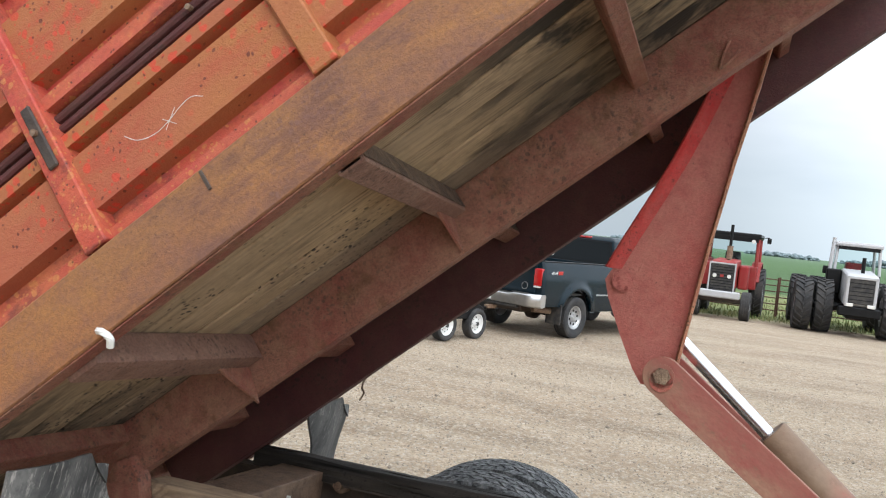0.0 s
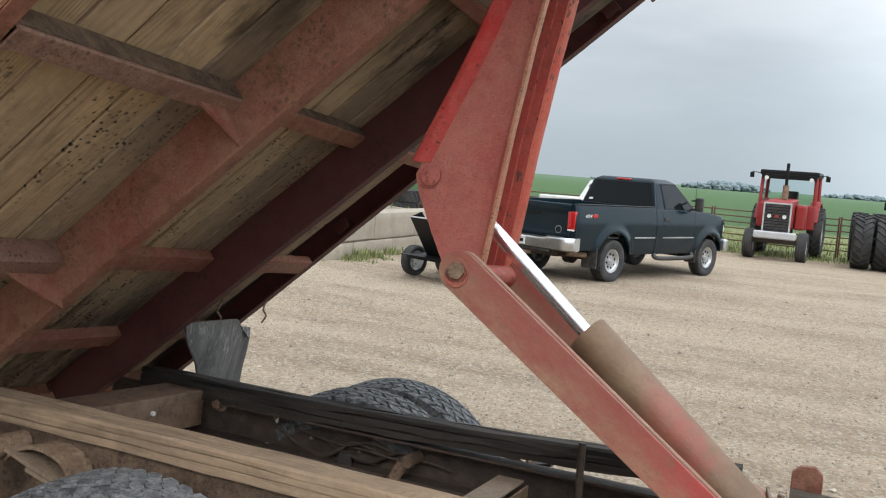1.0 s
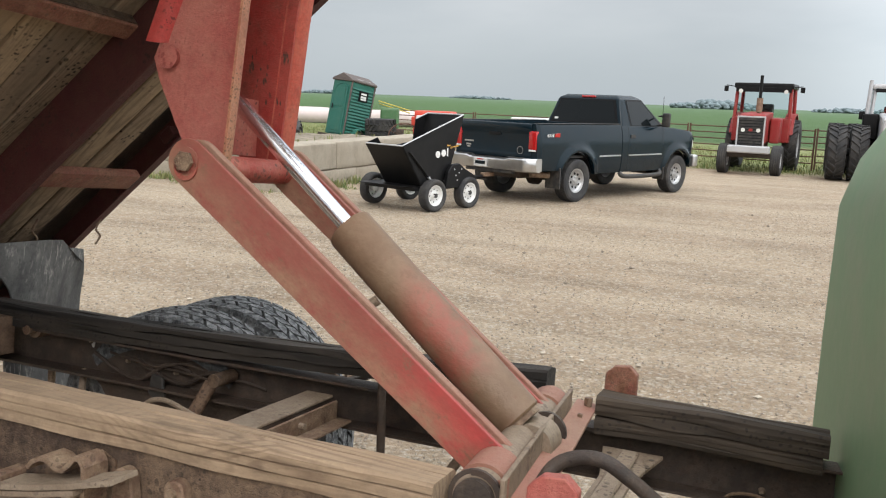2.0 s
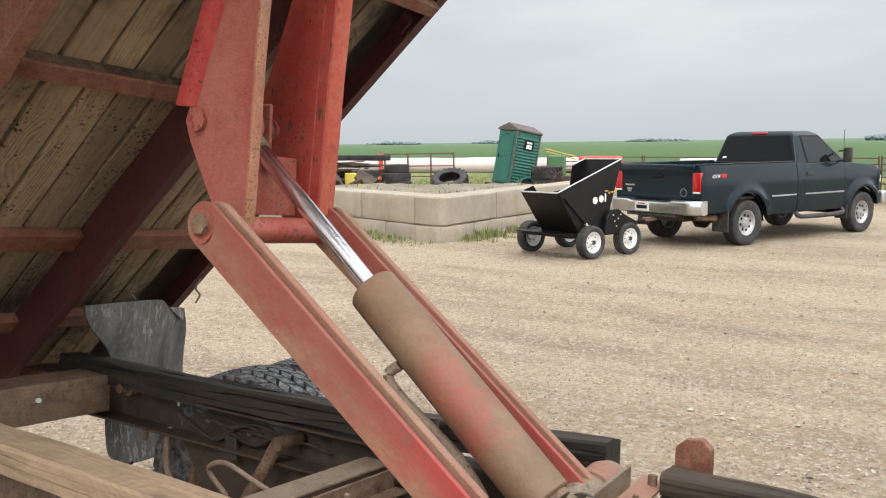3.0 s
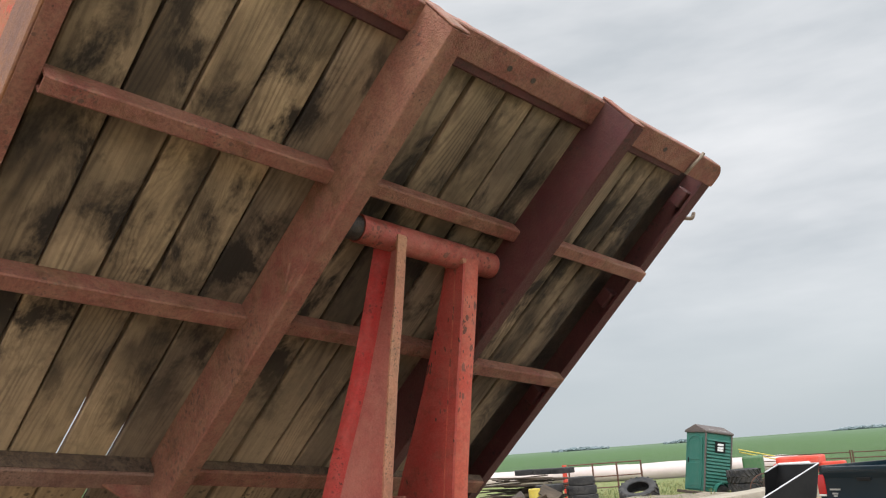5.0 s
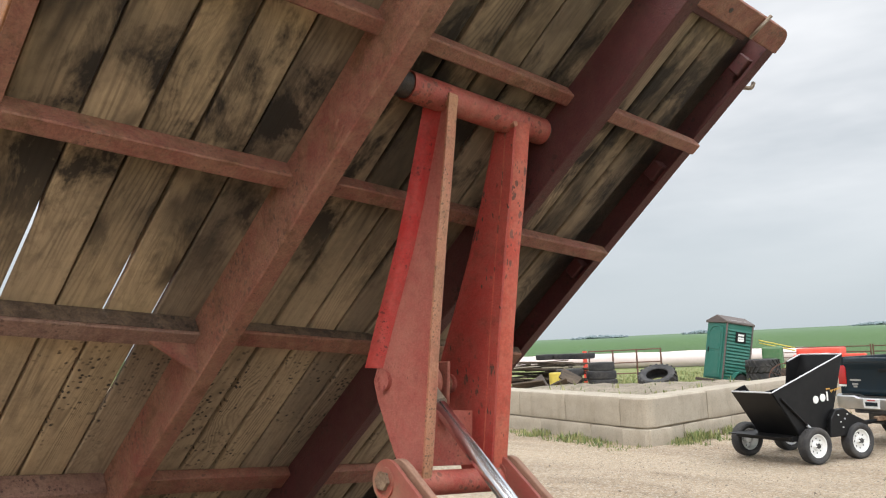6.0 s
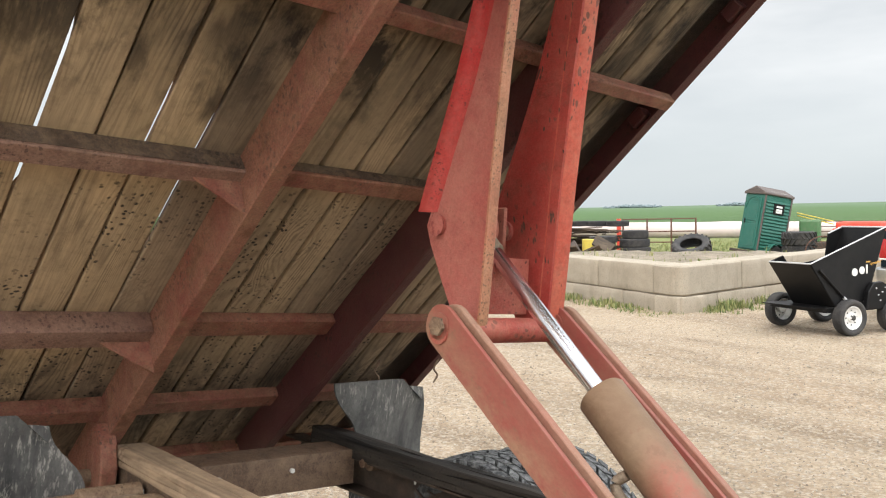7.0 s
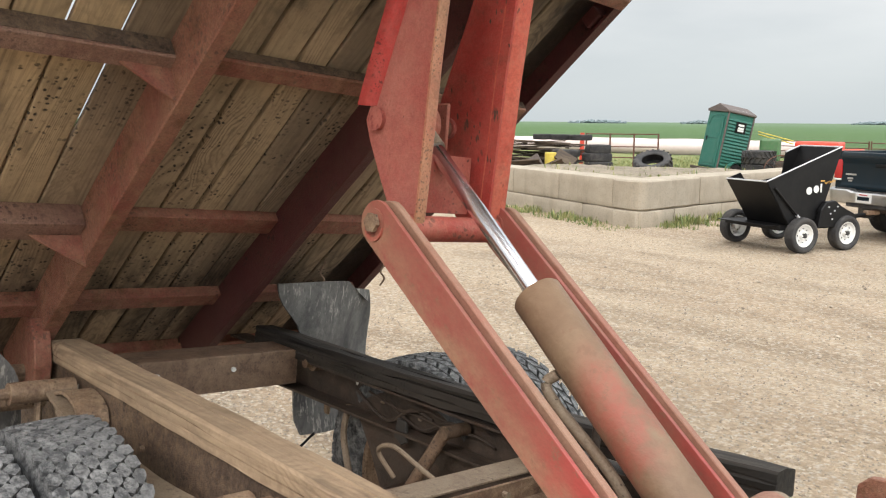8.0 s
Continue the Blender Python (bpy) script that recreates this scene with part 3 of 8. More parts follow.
_gr = mixed(_nt, fac_noise(_nt, _v, 1.3, 6, 0.7, 0.4, 0.62), (0.14, 0.19, 0.05), (0.25, 0.235, 0.10))
_cr = mixed(_nt, fac_noise(_nt, coords(_nt, (0.02, 0.3, 1), world_space=True), 1.0, 5, 0.6, 0.35, 0.65), (0.040, 0.092, 0.022), (0.060, 0.120, 0.030))
_sx = _nt.nodes.new("ShaderNodeSeparateXYZ")
_nt.links.new(_v, _sx.inputs["Vector"])


def _edge(at, soft, wob, scale):
    """A ragged line across the yard at y = at."""
    n = _nt.nodes.new("ShaderNodeTexNoise")
    n.inputs["Scale"].default_value, n.inputs["Detail"].default_value = scale, 6
    _nt.links.new(_v, n.inputs["Vector"])
    a = _nt.nodes.new("ShaderNodeMath")
    a.operation = "MULTIPLY_ADD"
    _nt.links.new(n.outputs["Fac"], a.inputs[0])
    a.inputs[1].default_value = wob
    _nt.links.new(_sx.outputs["Y"], a.inputs[2])
    r = _nt.nodes.new("ShaderNodeMapRange")
    r.inputs["From Min"].default_value, r.inputs["From Max"].default_value = at + wob / 2 - soft, at + wob / 2 + soft
    _nt.links.new(a.outputs["Value"], r.inputs["Value"])
    return r.outputs["Result"]


_g = mixed(_nt, _edge(27.6, 0.8, 2.4, 0.8), _g, _gr)
_g = mixed(_nt, _edge(46.0, 3.0, 4.0, 0.2), _g, _cr)
# haze painted into the ground colour: crop pales with distance
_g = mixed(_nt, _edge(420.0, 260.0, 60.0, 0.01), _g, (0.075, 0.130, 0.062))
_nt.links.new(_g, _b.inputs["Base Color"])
bump(_nt, _b, _s2, 0.02, 0.9)

# packed soil of the pad
M_SOIL, _nt2, _b2 = material("pad_soil", 0.95)
_v2 = coords(_nt2, world_space=True)
_c2 = mixed(_nt2, fac_noise(_nt2, _v2, 0.9, 6, 0.7, 0.4, 0.62), (0.25, 0.205, 0.155), (0.36, 0.30, 0.225))
_c2 = mixed(_nt2, times(_nt2, fac_noise(_nt2, _v2, 2.4, 5, 0.7, 0.5, 0.62), 0.6), _c2, (0.16, 0.16, 0.07))
_c2 = mixed(_nt2, times(_nt2, fac_noise(_nt2, _v2, 22, 4, 0.7, 0.45, 0.65), 0.55), _c2, (0.12, 0.095, 0.07))
_nt2.links.new(_c2, _b2.inputs["Base Color"])
bump(_nt2, _b2, fac_noise(_nt2, _v2, 22, 4, 0.7, 0.35, 0.65), 0.03, 0.8)
M_GRASS, _nt, _b = material("grass_blade", 0.8)
_gi = _nt.nodes.new("ShaderNodeNewGeometry")
_rp = _nt.nodes.new("ShaderNodeValToRGB")
_rp.color_ramp.elements[0].color, _rp.color_ramp.elements[1].color = (0.07, 0.12, 0.03, 1), (0.30, 0.28, 0.115, 1)
_nt.links.new(_gi.outputs["Random Per Island"], _rp.inputs["Fac"])
_nt.links.new(_rp.outputs["Color"], _b.inputs["Base Color"])
# distance haze is mixed into this foliage colour, hence the pale blue-grey
M_HAZED_TREES = plain("hazed_foliage", (0.165, 0.210, 0.222), 1.0, 0, (0.19, 0.235, 0.245), 0.6, 0.05)


# ---- building helpers ----
def part(name, bm, mat, parent=None, label="", m=None, smooth=False):
    """Links a bmesh as one mesh object, under a thing or a part."""
    me = bpy.data.meshes.new(name)
    bmesh.ops.recalc_face_normals(bm, faces=bm.faces)
    bm.to_mesh(me)
    bm.free()
    if mat:
        me.materials.append(mat)
    if smooth:
        me.polygons.foreach_set("use_smooth", [True] * len(me.polygons))
        me.set_sharp_from_angle(angle=radians(38))
    ob = new(name, me)
    if parent:
        ob.parent = parent
    if m is not None:
        ob.matrix_basis = m
    return tagged(ob, label)


def shared(name, me, parent, m):
    ob = new(name, me)
    ob.parent = parent
    ob.matrix_basis = m
    return ob


def thing(name, label, category, m=None, group="", kind=""):
    ob = new(name)
    ob.empty_display_size = 0.2
    if m is not None:
        ob.matrix_basis = m
    return tagged(ob, label, category, group, kind)


def bevel(bm, w, seg=1):
    if w > 0:
        bmesh.ops.bevel(bm, geom=bm.edges[:], offset=w, segments=seg, affect="EDGES", profile=0.6)
    return bm


def box(x0, x1, y0, y1, z0, z1, bev=0.0, into=None, m=None, seg=1):
    bm = bmesh.new()
    bmesh.ops.create_cube(bm, size=1, matrix=Matrix.LocRotScale(((x0 + x1) / 2, (y0 + y1) / 2, (z0 + z1) / 2), None, (abs(x1 - x0), abs(y1 - y0), abs(z1 - z0))))
    bevel(bm, bev, seg)
    return _join(bm, into, m)


def _join(bm, into, m=None):
    if m is not None:
        bm.transform(m)
    if into is None:
        return bm
    me = bpy.data.meshes.new("tmp")
    bm.to_mesh(me)
    bm.free()
    into.from_mesh(me)
    bpy.data.meshes.remove(me)
    return into


def prism(outline, axis, a, b, bev=0.0, into=None, m=None):
    """An outline in the two other axes (in x, y, z order), drawn out along one axis from a to b."""
    bm = bmesh.new()
    i = "xyz".index(axis)

    def spot(p, d):
        q = list(p)
        q.insert(i, d)
        return q
    low = [bm.verts.new(spot(p, a)) for p in outline]
    top = [bm.verts.new(spot(p, b)) for p in outline]
    n = len(outline)
    bm.faces.new(low)
    bm.faces.new(top[::-1])
    for k in range(n):
        bm.faces.new((low[k], low[(k + 1) % n], top[(k + 1) % n], top[k]))
    bmesh.ops.recalc_face_normals(bm, faces=bm.faces)
    bevel(bm, bev)
    return _join(bm, into, m)


def tube(p0, p1, r, r1=None, seg=20, into=None, cap=True, m=None):
    p0, p1 = Vector(p0), Vector(p1)
    d = p1 - p0
    bm = bmesh.new()
    mt = Matrix.Translation((p0 + p1) / 2) @ d.to_track_quat("Z", "Y").to_matrix().to_4x4()
    bmesh.ops.create_cone(bm, cap_ends=cap, segments=seg, radius1=r, radius2=r if r1 is None else r1, depth=d.length, matrix=mt)
    return _join(bm, into, m)


def sweep(points, r, seg=8, into=None, m=None, steps=6):
    """A hose or wire through the points, rounded by Catmull-Rom."""
    pts = [Vector(p) for p in points]
    if len(pts) > 2:
        ext = [2 * pts[0] - pts[1], *pts, 2 * pts[-1] - pts[-2]]
        fine = []
        for k in range(1, len(ext) - 2):
            a, b, c, d = ext[k - 1:k + 3]
            for s in range(steps):
                t = s / steps
                fine.append(0.5 * (2 * b + (c - a) * t + (2 * a - 5 * b + 4 * c - d) * t * t + (3 * b - a - 3 * c + d) * t ** 3))
        fine.append(pts[-1])
        pts = fine
    bm = bmesh.new()
    rings = []
    up = Vector((0.13, 0.21, 1)).normalized()
    for k, p in enumerate(pts):
        d = (pts[min(k + 1, len(pts) - 1)] - pts[max(k - 1, 0)]).normalized()
        u = d.cross(up)
        u = u.normalized() if u.length > 1e-3 else d.orthogonal().normalized()
        w = d.cross(u)
        rings.append([bm.verts.new(p + r * (math.cos(2 * math.pi * s / seg) * u + math.sin(2 * math.pi * s / seg) * w)) for s in range(seg)])
    for a, b in zip(rings, rings[1:]):
        for s in range(seg):
            bm.faces.new((a[s], a[(s + 1) % seg], b[(s + 1) % seg], b[s]))
    bm.faces.new(rings[0][::-1])
    bm.faces.new(rings[-1])
    return _join(bm, into, m)


def lathe(profile, seg=40, into=None, m=None):
    """A profile of (radius, y) turned round the y axis."""
    bm = bmesh.new()
    rings = []
    for r, y in profile:
        rings.append([bm.verts.new((r * math.cos(2 * math.pi * s / seg), y, r * math.sin(2 * math.pi * s / seg))) for s in range(seg)])
    for a, b in zip(rings, rings[1:]):
        for s in range(seg):
            bm.faces.new((a[s], a[(s + 1) % seg], b[(s + 1) % seg], b[s]))
    bmesh.ops.remove_doubles(bm, verts=bm.verts, dist=1e-5)
    return _join(bm, into, m)


def arc(cx, cz, r, a0, a1, n=10):
    return [(cx + r * math.cos(radians(a0 + (a1 - a0) * k / n)), cz + r * math.sin(radians(a0 + (a1 - a0) * k / n))) for k in range(n + 1)]


def tyre_bm(R, w, rim, rows=4, count=46, lug=0.014, seg=56, skew=0.35, chevron=False, scales=False):
    """A tyre round the y axis with raised tread blocks or lugs."""
    h = w / 2
    Rc = R - lug
    prof = [(rim, -h * 0.72), (rim + 0.02, -h * 0.86), (R * 0.80, -h), (Rc * 0.93, -h * 0.98), (Rc * 0.985, -h * 0.86), (Rc, -h * 0.6), (Rc + 0.003, 0),
            (Rc, h * 0.6), (Rc * 0.985, h * 0.86), (Rc * 0.93, h * 0.98), (R * 0.80, h), (rim + 0.02, h * 0.86), (rim, h * 0.72)]
    bm = lathe(prof, seg)
    verts, faces = [], []
    da = 2 * math.pi / count
    jog = random.Random(count)

    def block(a, y0, y1, fill, sh0, sh1, taper=0.94):
        k = len(verts)
        for lvl, tp in ((-0.006, 1.0), (1.0, taper)):
            for yy, sh in ((y0, sh0), (y1, sh1)):
                drop = 0.012 * (abs(yy) / h) ** 3
                rr = Rc + (lug * lvl if lvl > 0 else -0.012) - drop
                mid = (y0 + y1) / 2
                yv = mid + (yy - mid) * tp
                for s in (-0.5, 0.5):
                    ang = a + (s * fill * tp + sh) * da
                    verts.append((rr * math.cos(ang), yv, rr * math.sin(ang)))
        for f in ((0, 1, 3, 2), (4, 6, 7, 5), (0, 4, 5, 1), (2, 3, 7, 6), (0, 2, 6, 4), (1, 5, 7, 3)):
            faces.append([k + i for i in f])
    for n in range(count):
        a = n * da
        if scales:
            wid = 1.80 * h / rows
            for r in range(rows):
                yc = -0.90 * h + (r + 0.5) * wid
                ac = a + (0.5 * da if r % 2 else 0)
                k = len(verts)
                for lvl, tp in ((0, 1.0), (1, 0.94)):
                    rr = Rc + (lug if lvl else -0.012) - 0.012 * (abs(yc) / h) ** 3
                    for du, dv in ((-0.60, 0.0), (-0.34, -0.60), (0.22, -0.60), (0.60, 0.0), (0.34, 0.60), (-0.22, 0.60)):
                        ang = ac + (du * 0.92 * tp + jog.uniform(-0.08, 0.08)) * da
                        verts.append((rr * math.cos(ang), yc + (dv * tp + jog.uniform(-0.08, 0.08)) * wid, rr * math.sin(ang)))
                faces.append([k + 6 + i for i in range(6)])
                for i in range(6):
                    j = (i + 1) % 6
                    faces.append([k + i, k + j, k + 6 + j, k + 6 + i])
        elif chevron:
            block(a, -h * 0.96, 0.03 * w, 0.34, 0.9, 0.0, 0.9)
            block(a + da / 2, -0.03 * w, h * 0.96, 0.34, 0.0, 0.9, 0.9)
        else:
            wid = 1.84 * h / rows
            for r in range(rows):
                y0 = -0.92 * h + r * wid
                block(a + (0.5 * da if r % 2 else 0), y0 + 0.06 * wid, y0 + 0.94 * wid, 0.80, -skew / 2 if r % 2 else skew / 2, skew / 2 if r % 2 else -skew / 2)
    me = bpy.data.meshes.new("tmp")
    me.from_pydata(verts, [], faces)
    bm.from_mesh(me)
    bpy.data.meshes.remove(me)
    return bm


def rim_bm(R, w, dish=0.06, holes=0, spokes=0):
    h = w / 2 * 0.8
    bm = lathe([(R, -h), (R * 0.93, -h * 0.96), (R * 0.88, -h * 0.6), (R * 0.80, -h + dish), (R * 0.42, -h + dish * 1.1), (R * 0.36, -h + dish * 0.5), (R * 0.22, -h + dish * 0.3), (0.001, -h + dish * 0.3)], 36)
    lathe([(R, -h), (R * 1.0, h), (R * 0.92, h * 0.9), (R * 0.86, -h * 0.2), (R * 0.84, -h * 0.5)], 36, into=bm)
    for k in range(6):
        a = k * math.pi / 3
        tube((R * 0.3 * math.cos(a), -h + dish * 0.3, R * 0.3 * math.sin(a)), (R * 0.3 * math.cos(a), -h + dish * 0.3 - 0.02, R * 0.3 * math.sin(a)), 0.014, seg=6, into=bm)
    return bm


# ---- the ground ----
def ground_z(x, y):
    s = 4.6 - y
    up = 0.0995 * (math.log1p(math.exp(s / 0.5)) * 0.5 if s < 15 else s)
    up = min(up, 0.335)
    fade = 1.0 / (1.0 + math.exp((abs(x) - 16) / 2.5)) if abs(x) < 80 else 0.0
    return up * fade


def build_ground():
    steps = [0.0]
    d = 0.12
    while steps[-1] < 3600:
        steps.append(steps[-1] + d)
        d *= 1.055 if steps[-1] > 6 else 1.02
    xs = [-v for v in steps[:0:-1]] + steps
    ys = [v + 2 for v in xs]
    nx, ny = len(xs), len(ys)
    verts, faces = [], []
    for y in ys:
        for x in xs:
            near = abs(x) < 60 and abs(y) < 60
            rough = 0.03 * (noise.noise(Vector((x * 0.6, y * 0.6, 0))) + 0.45 * noise.noise(Vector((x * 2.3, y * 2.3, 3)))) if near else 0.0
            verts.append((x, y, ground_z(x, y) + rough * (1 if y > 4 else 0.5)))
    for j in range(ny - 1):
        for i in range(nx - 1):
            k = j * nx + i
            faces.append((k, k + 1, k + nx + 1, k + nx))
    me = bpy.data.meshes.new("ground")
    me.from_pydata(verts, [], faces)
    me.polygons.foreach_set("use_smooth", [True] * len(me.polygons))
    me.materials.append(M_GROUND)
    tagged(new("ground", me), "pale crushed-limestone farmyard running into green crop fields", "ground", kind="structure")


build_ground()

# ---- the dump truck ----
LEAN, RAISED = -5.68, 41.6
TRUCK = thing("dump_truck", "old red grain truck with its wooden dump bed raised", "truck", pose(0, 0, 0, LEAN, 0, 0))
BED = pose(0, 0, 0, 0, -RAISED, 0)
FLOOR_TILT = BED @ pose(1.2, 0, 2.0) @ pose(0, 0, 0, 0, 1.1, 0) @ pose(-1.2, 0, -2.0)     # the floor frame sags a little towards the front
FLOOR = 2.005           # underside of the planks in the bed's own frame
Y_NEAR, Y_FAR = 1.045, 2.930
X_REAR, X_FRONT = -0.42, 2.375


def bed_part(name, bm, mat, label="", smooth=False, parent=None):
    m = FLOOR_TILT if name in ("sill", "crossmember", "gusset", "plank") else BED
    return part(name, bm, mat, parent or TRUCK, label, None if parent else m, smooth)


def channel(x0, x1, y_web, z0, z1, flange, t=0.007, side=1):
    """A rolled channel along x: an upright web with a flange at the top and the bottom, towards side."""
    f, w = y_web + side * flange, y_web + side * t
    o = [(y_web, z0 + 0.003), (y_web + side * 0.003, z0), (f, z0), (f, z0 + t), (w, z0 + t), (w, z1 - t), (f, z1 - t), (f, z1), (y_web + side * 0.003, z1), (y_web, z1 - 0.003)]
    cuts = max(1, int((x1 - x0) / 0.09))
    bm = bmesh.new()
    rows = []
    for i in range(cuts + 1):
        x = x0 + (x1 - x0) * i / cuts
        e = 0.0016
        rows.append([bm.verts.new((x, a + e * noise.noise(Vector((x * 3, k, y_web))), b + e * noise.noise(Vector((x * 4, k, z0 * 3))))) for k, (a, b) in enumerate(o)])
    n = len(o)
    for p, q in zip(rows, rows[1:]):
        for k in range(n):
            bm.faces.new((p[k], p[(k + 1) % n], q[(k + 1) % n], q[k]))
    bm.faces.new(rows[0][::-1])
    bm.faces.new(rows[-1])
    return bm


def build_sills():
    for y, lab in ((1.69, "rusty long sill carrying the bed floor"), (2.297, "long sill with its shade painted in as near-black red")):
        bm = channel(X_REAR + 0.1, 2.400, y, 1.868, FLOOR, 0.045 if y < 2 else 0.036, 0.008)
        # far sill: its shade is put into a near-black red
        sill = bed_part("sill", bm, M_FRAME if y < 2 else M_DARKRED_SHADE, lab)
        part("end_plate", box(2.401, 2.407, y, y + (0.045 if y < 2 else 0.036), 1.87, FLOOR, 0.002), M_FRAME, sill)
        if y < 2:
            scar = sweep([(1.785, y - 0.001, 1.925), (1.755, y - 0.002, 1.905), (1.735, y - 0.001, 1.885), (1.765, y - 0.002, 1.888), (1.79, y - 0.001, 1.895)], 0.0035, 6)
            part("weld_scar", scar, M_FRAME, sill, "raised weld scar")


CROSS = [(2.335, 0.046), (1.99, 0.036), (1.582, 0.040), (1.072, 0.054), (0.437, 0.075), (0.0, 0.07), (-0.36, 0.06)]      # along the bed, and width


def build_crossmembers():
    for k, (x, w) in enumerate(CROSS):
        deep = 0.02 if k == 4 else 0.0
        for y0, y1 in ((Y_NEAR + 0.045, 1.689), (1.699, 2.296), (2.306, Y_FAR - (0.05 if k else 0.20))):
            bm = bmesh.new()
            t = 0.006
            z0 = 1.988 if k == 0 else (1.955 - deep - (0.006 if k == 3 else 0) if y0 < 1.5 else 1.968) if y0 < 2.3 else 1.972
            shift = -0.030 if k == 2 and y0 > 2.3 else 0.0        # the outer bay's member sits a little further back
            if k == 4:
                box(x - w / 2, x + w / 2, y0, y1, z0, FLOOR, 0.008, into=bm, seg=2)
                bed_part("crossmember", bm, M_DUSTYFRAME if y0 < 1.5 else M_FRAME, smooth=True)
                continue
            l, r = x + shift - w / 2, x + shift + w / 2
            o = [(l, FLOOR), (l, z0 + 0.004), (l + 0.004, z0), (r - 0.003, z0), (r, z0 + 0.003)]
            o += [(r, FLOOR), (r - t, FLOOR), (r - t, z0 + t), (l + t, z0 + t), (l + t, FLOOR)]
            prism(o, "y", y0, y1, into=bm)
            # front member gets the dark red too, painting the shadow in its channel
            cm = bed_part("crossmember", bm, M_DARKRED_SHADE if k == 0 else M_DUSTYFRAME if k in (3, 4) and y0 < 1.5 else M_FRAME)
            if k == 3:
                # thin brown strip paints the web's shadow along with its grime
                part("caked_grime", box(r + 0.0005, r + 0.003, y0 + 0.002, y1 - 0.002, z0 + 0.008, FLOOR - 0.001), M_RAILRUST, cm, "dark strip painting shade and grime on the upright web")
        if k in (3, 4):
            # triangular gussets from the crossmember down to the sill
            for y_sill, out in ((1.69, -1),):
                g = bmesh.new()
                w0 = 0.17 if k == 4 and y_sill < 2 else 0.13
                a = [(x - 0.03, y_sill, 1.955 - 0.64 * w0), (x - 0.005, y_sill + out * w0, 1.957), (x - 0.005, y_sill, 1.957)]
                b = [(p[0] - 0.006, p[1], p[2]) for p in a]
                va, vb = [g.verts.new(p) for p in a], [g.verts.new(p) for p in b]
                g.faces.new(va)
                g.faces.new(vb[::-1])
                for i in range(3):
                    g.faces.new((va[i], va[(i + 1) % 3], vb[(i + 1) % 3], vb[i]))
                bed_part("gusset", g, M_FRAME)


def build_planks():
    seams = (1.097, 1.233, 1.352, 1.463, 1.581, 1.702, 1.808, 1.916, 2.024, 2.120, 2.224, 2.330, 2.440, 2.550, 2.645, 2.740)
    rng = random.Random(4)
    t, reb = 0.030, 0.020
    opened = {0: (0.90, 1.356, 0.0205), 2: (1.00, 1.264, 0.0172), 3: (0.75, 1.224, 0.0190)}     # worn seams that let the sky through
    for k, (a, b) in enumerate(zip(seams, seams[1:])):
        groove = rng.uniform(0.0030, 0.0058)
        bm = bmesh.new()
        seg = 60
        rows = []
        for i in range(seg + 1):
            x = X_REAR + 0.03 + (2.350 - X_REAR - 0.03) * i / seg
            wob = 0.0010 * math.sin(x * 5 + k * 2.1)
            dz = 0.003 * noise.noise(Vector((x * 1.5, k * 3.7, 0)))
            cup = 0.0015 * math.sin(k * 1.3)
            lo, hi = a + groove + wob, b - groove + wob
            worn = opened.get(k - 1)
            if worn and worn[0] <= x <= worn[1]:
                worn = worn[2] * min(1.0, (worn[1] - x) / 0.10 + 0.62, (x - worn[0]) / 0.10 + 0.62)
            else:
                worn = 0.0
            gap = opened.get(k)
            gap = 0.002 if gap and gap[0] <= x <= gap[1] else 0.0
            prof = [(lo, FLOOR + dz + 0.003), (lo + 0.004, FLOOR + dz), ((lo + hi) / 2, FLOOR + dz + cup), (hi - 0.004, FLOOR + dz), (hi, FLOOR + dz + 0.003), (hi, FLOOR + reb), ((hi if gap else b - 0.0002), FLOOR + reb + 0.002), ((hi if gap else b - 0.0002), FLOOR + t), (a + (worn or 0.0002), FLOOR + t), (a + (worn * 0.5 or 0.0002), FLOOR + reb + 0.002), (lo + worn * 0.38, FLOOR + reb)]
            rows.append([bm.verts.new((x, yy, zz)) for yy, zz in prof])
        m = len(rows[0])
        for p, q in zip(rows, rows[1:]):
            for i in range(m):
                bm.faces.new((p[i], p[(i + 1) % m], q[(i + 1) % m], q[i]))
        bm.faces.new(rows[0][::-1])
        bm.faces.new(rows[-1])
        bed_part("plank", bm, M_PLANK)


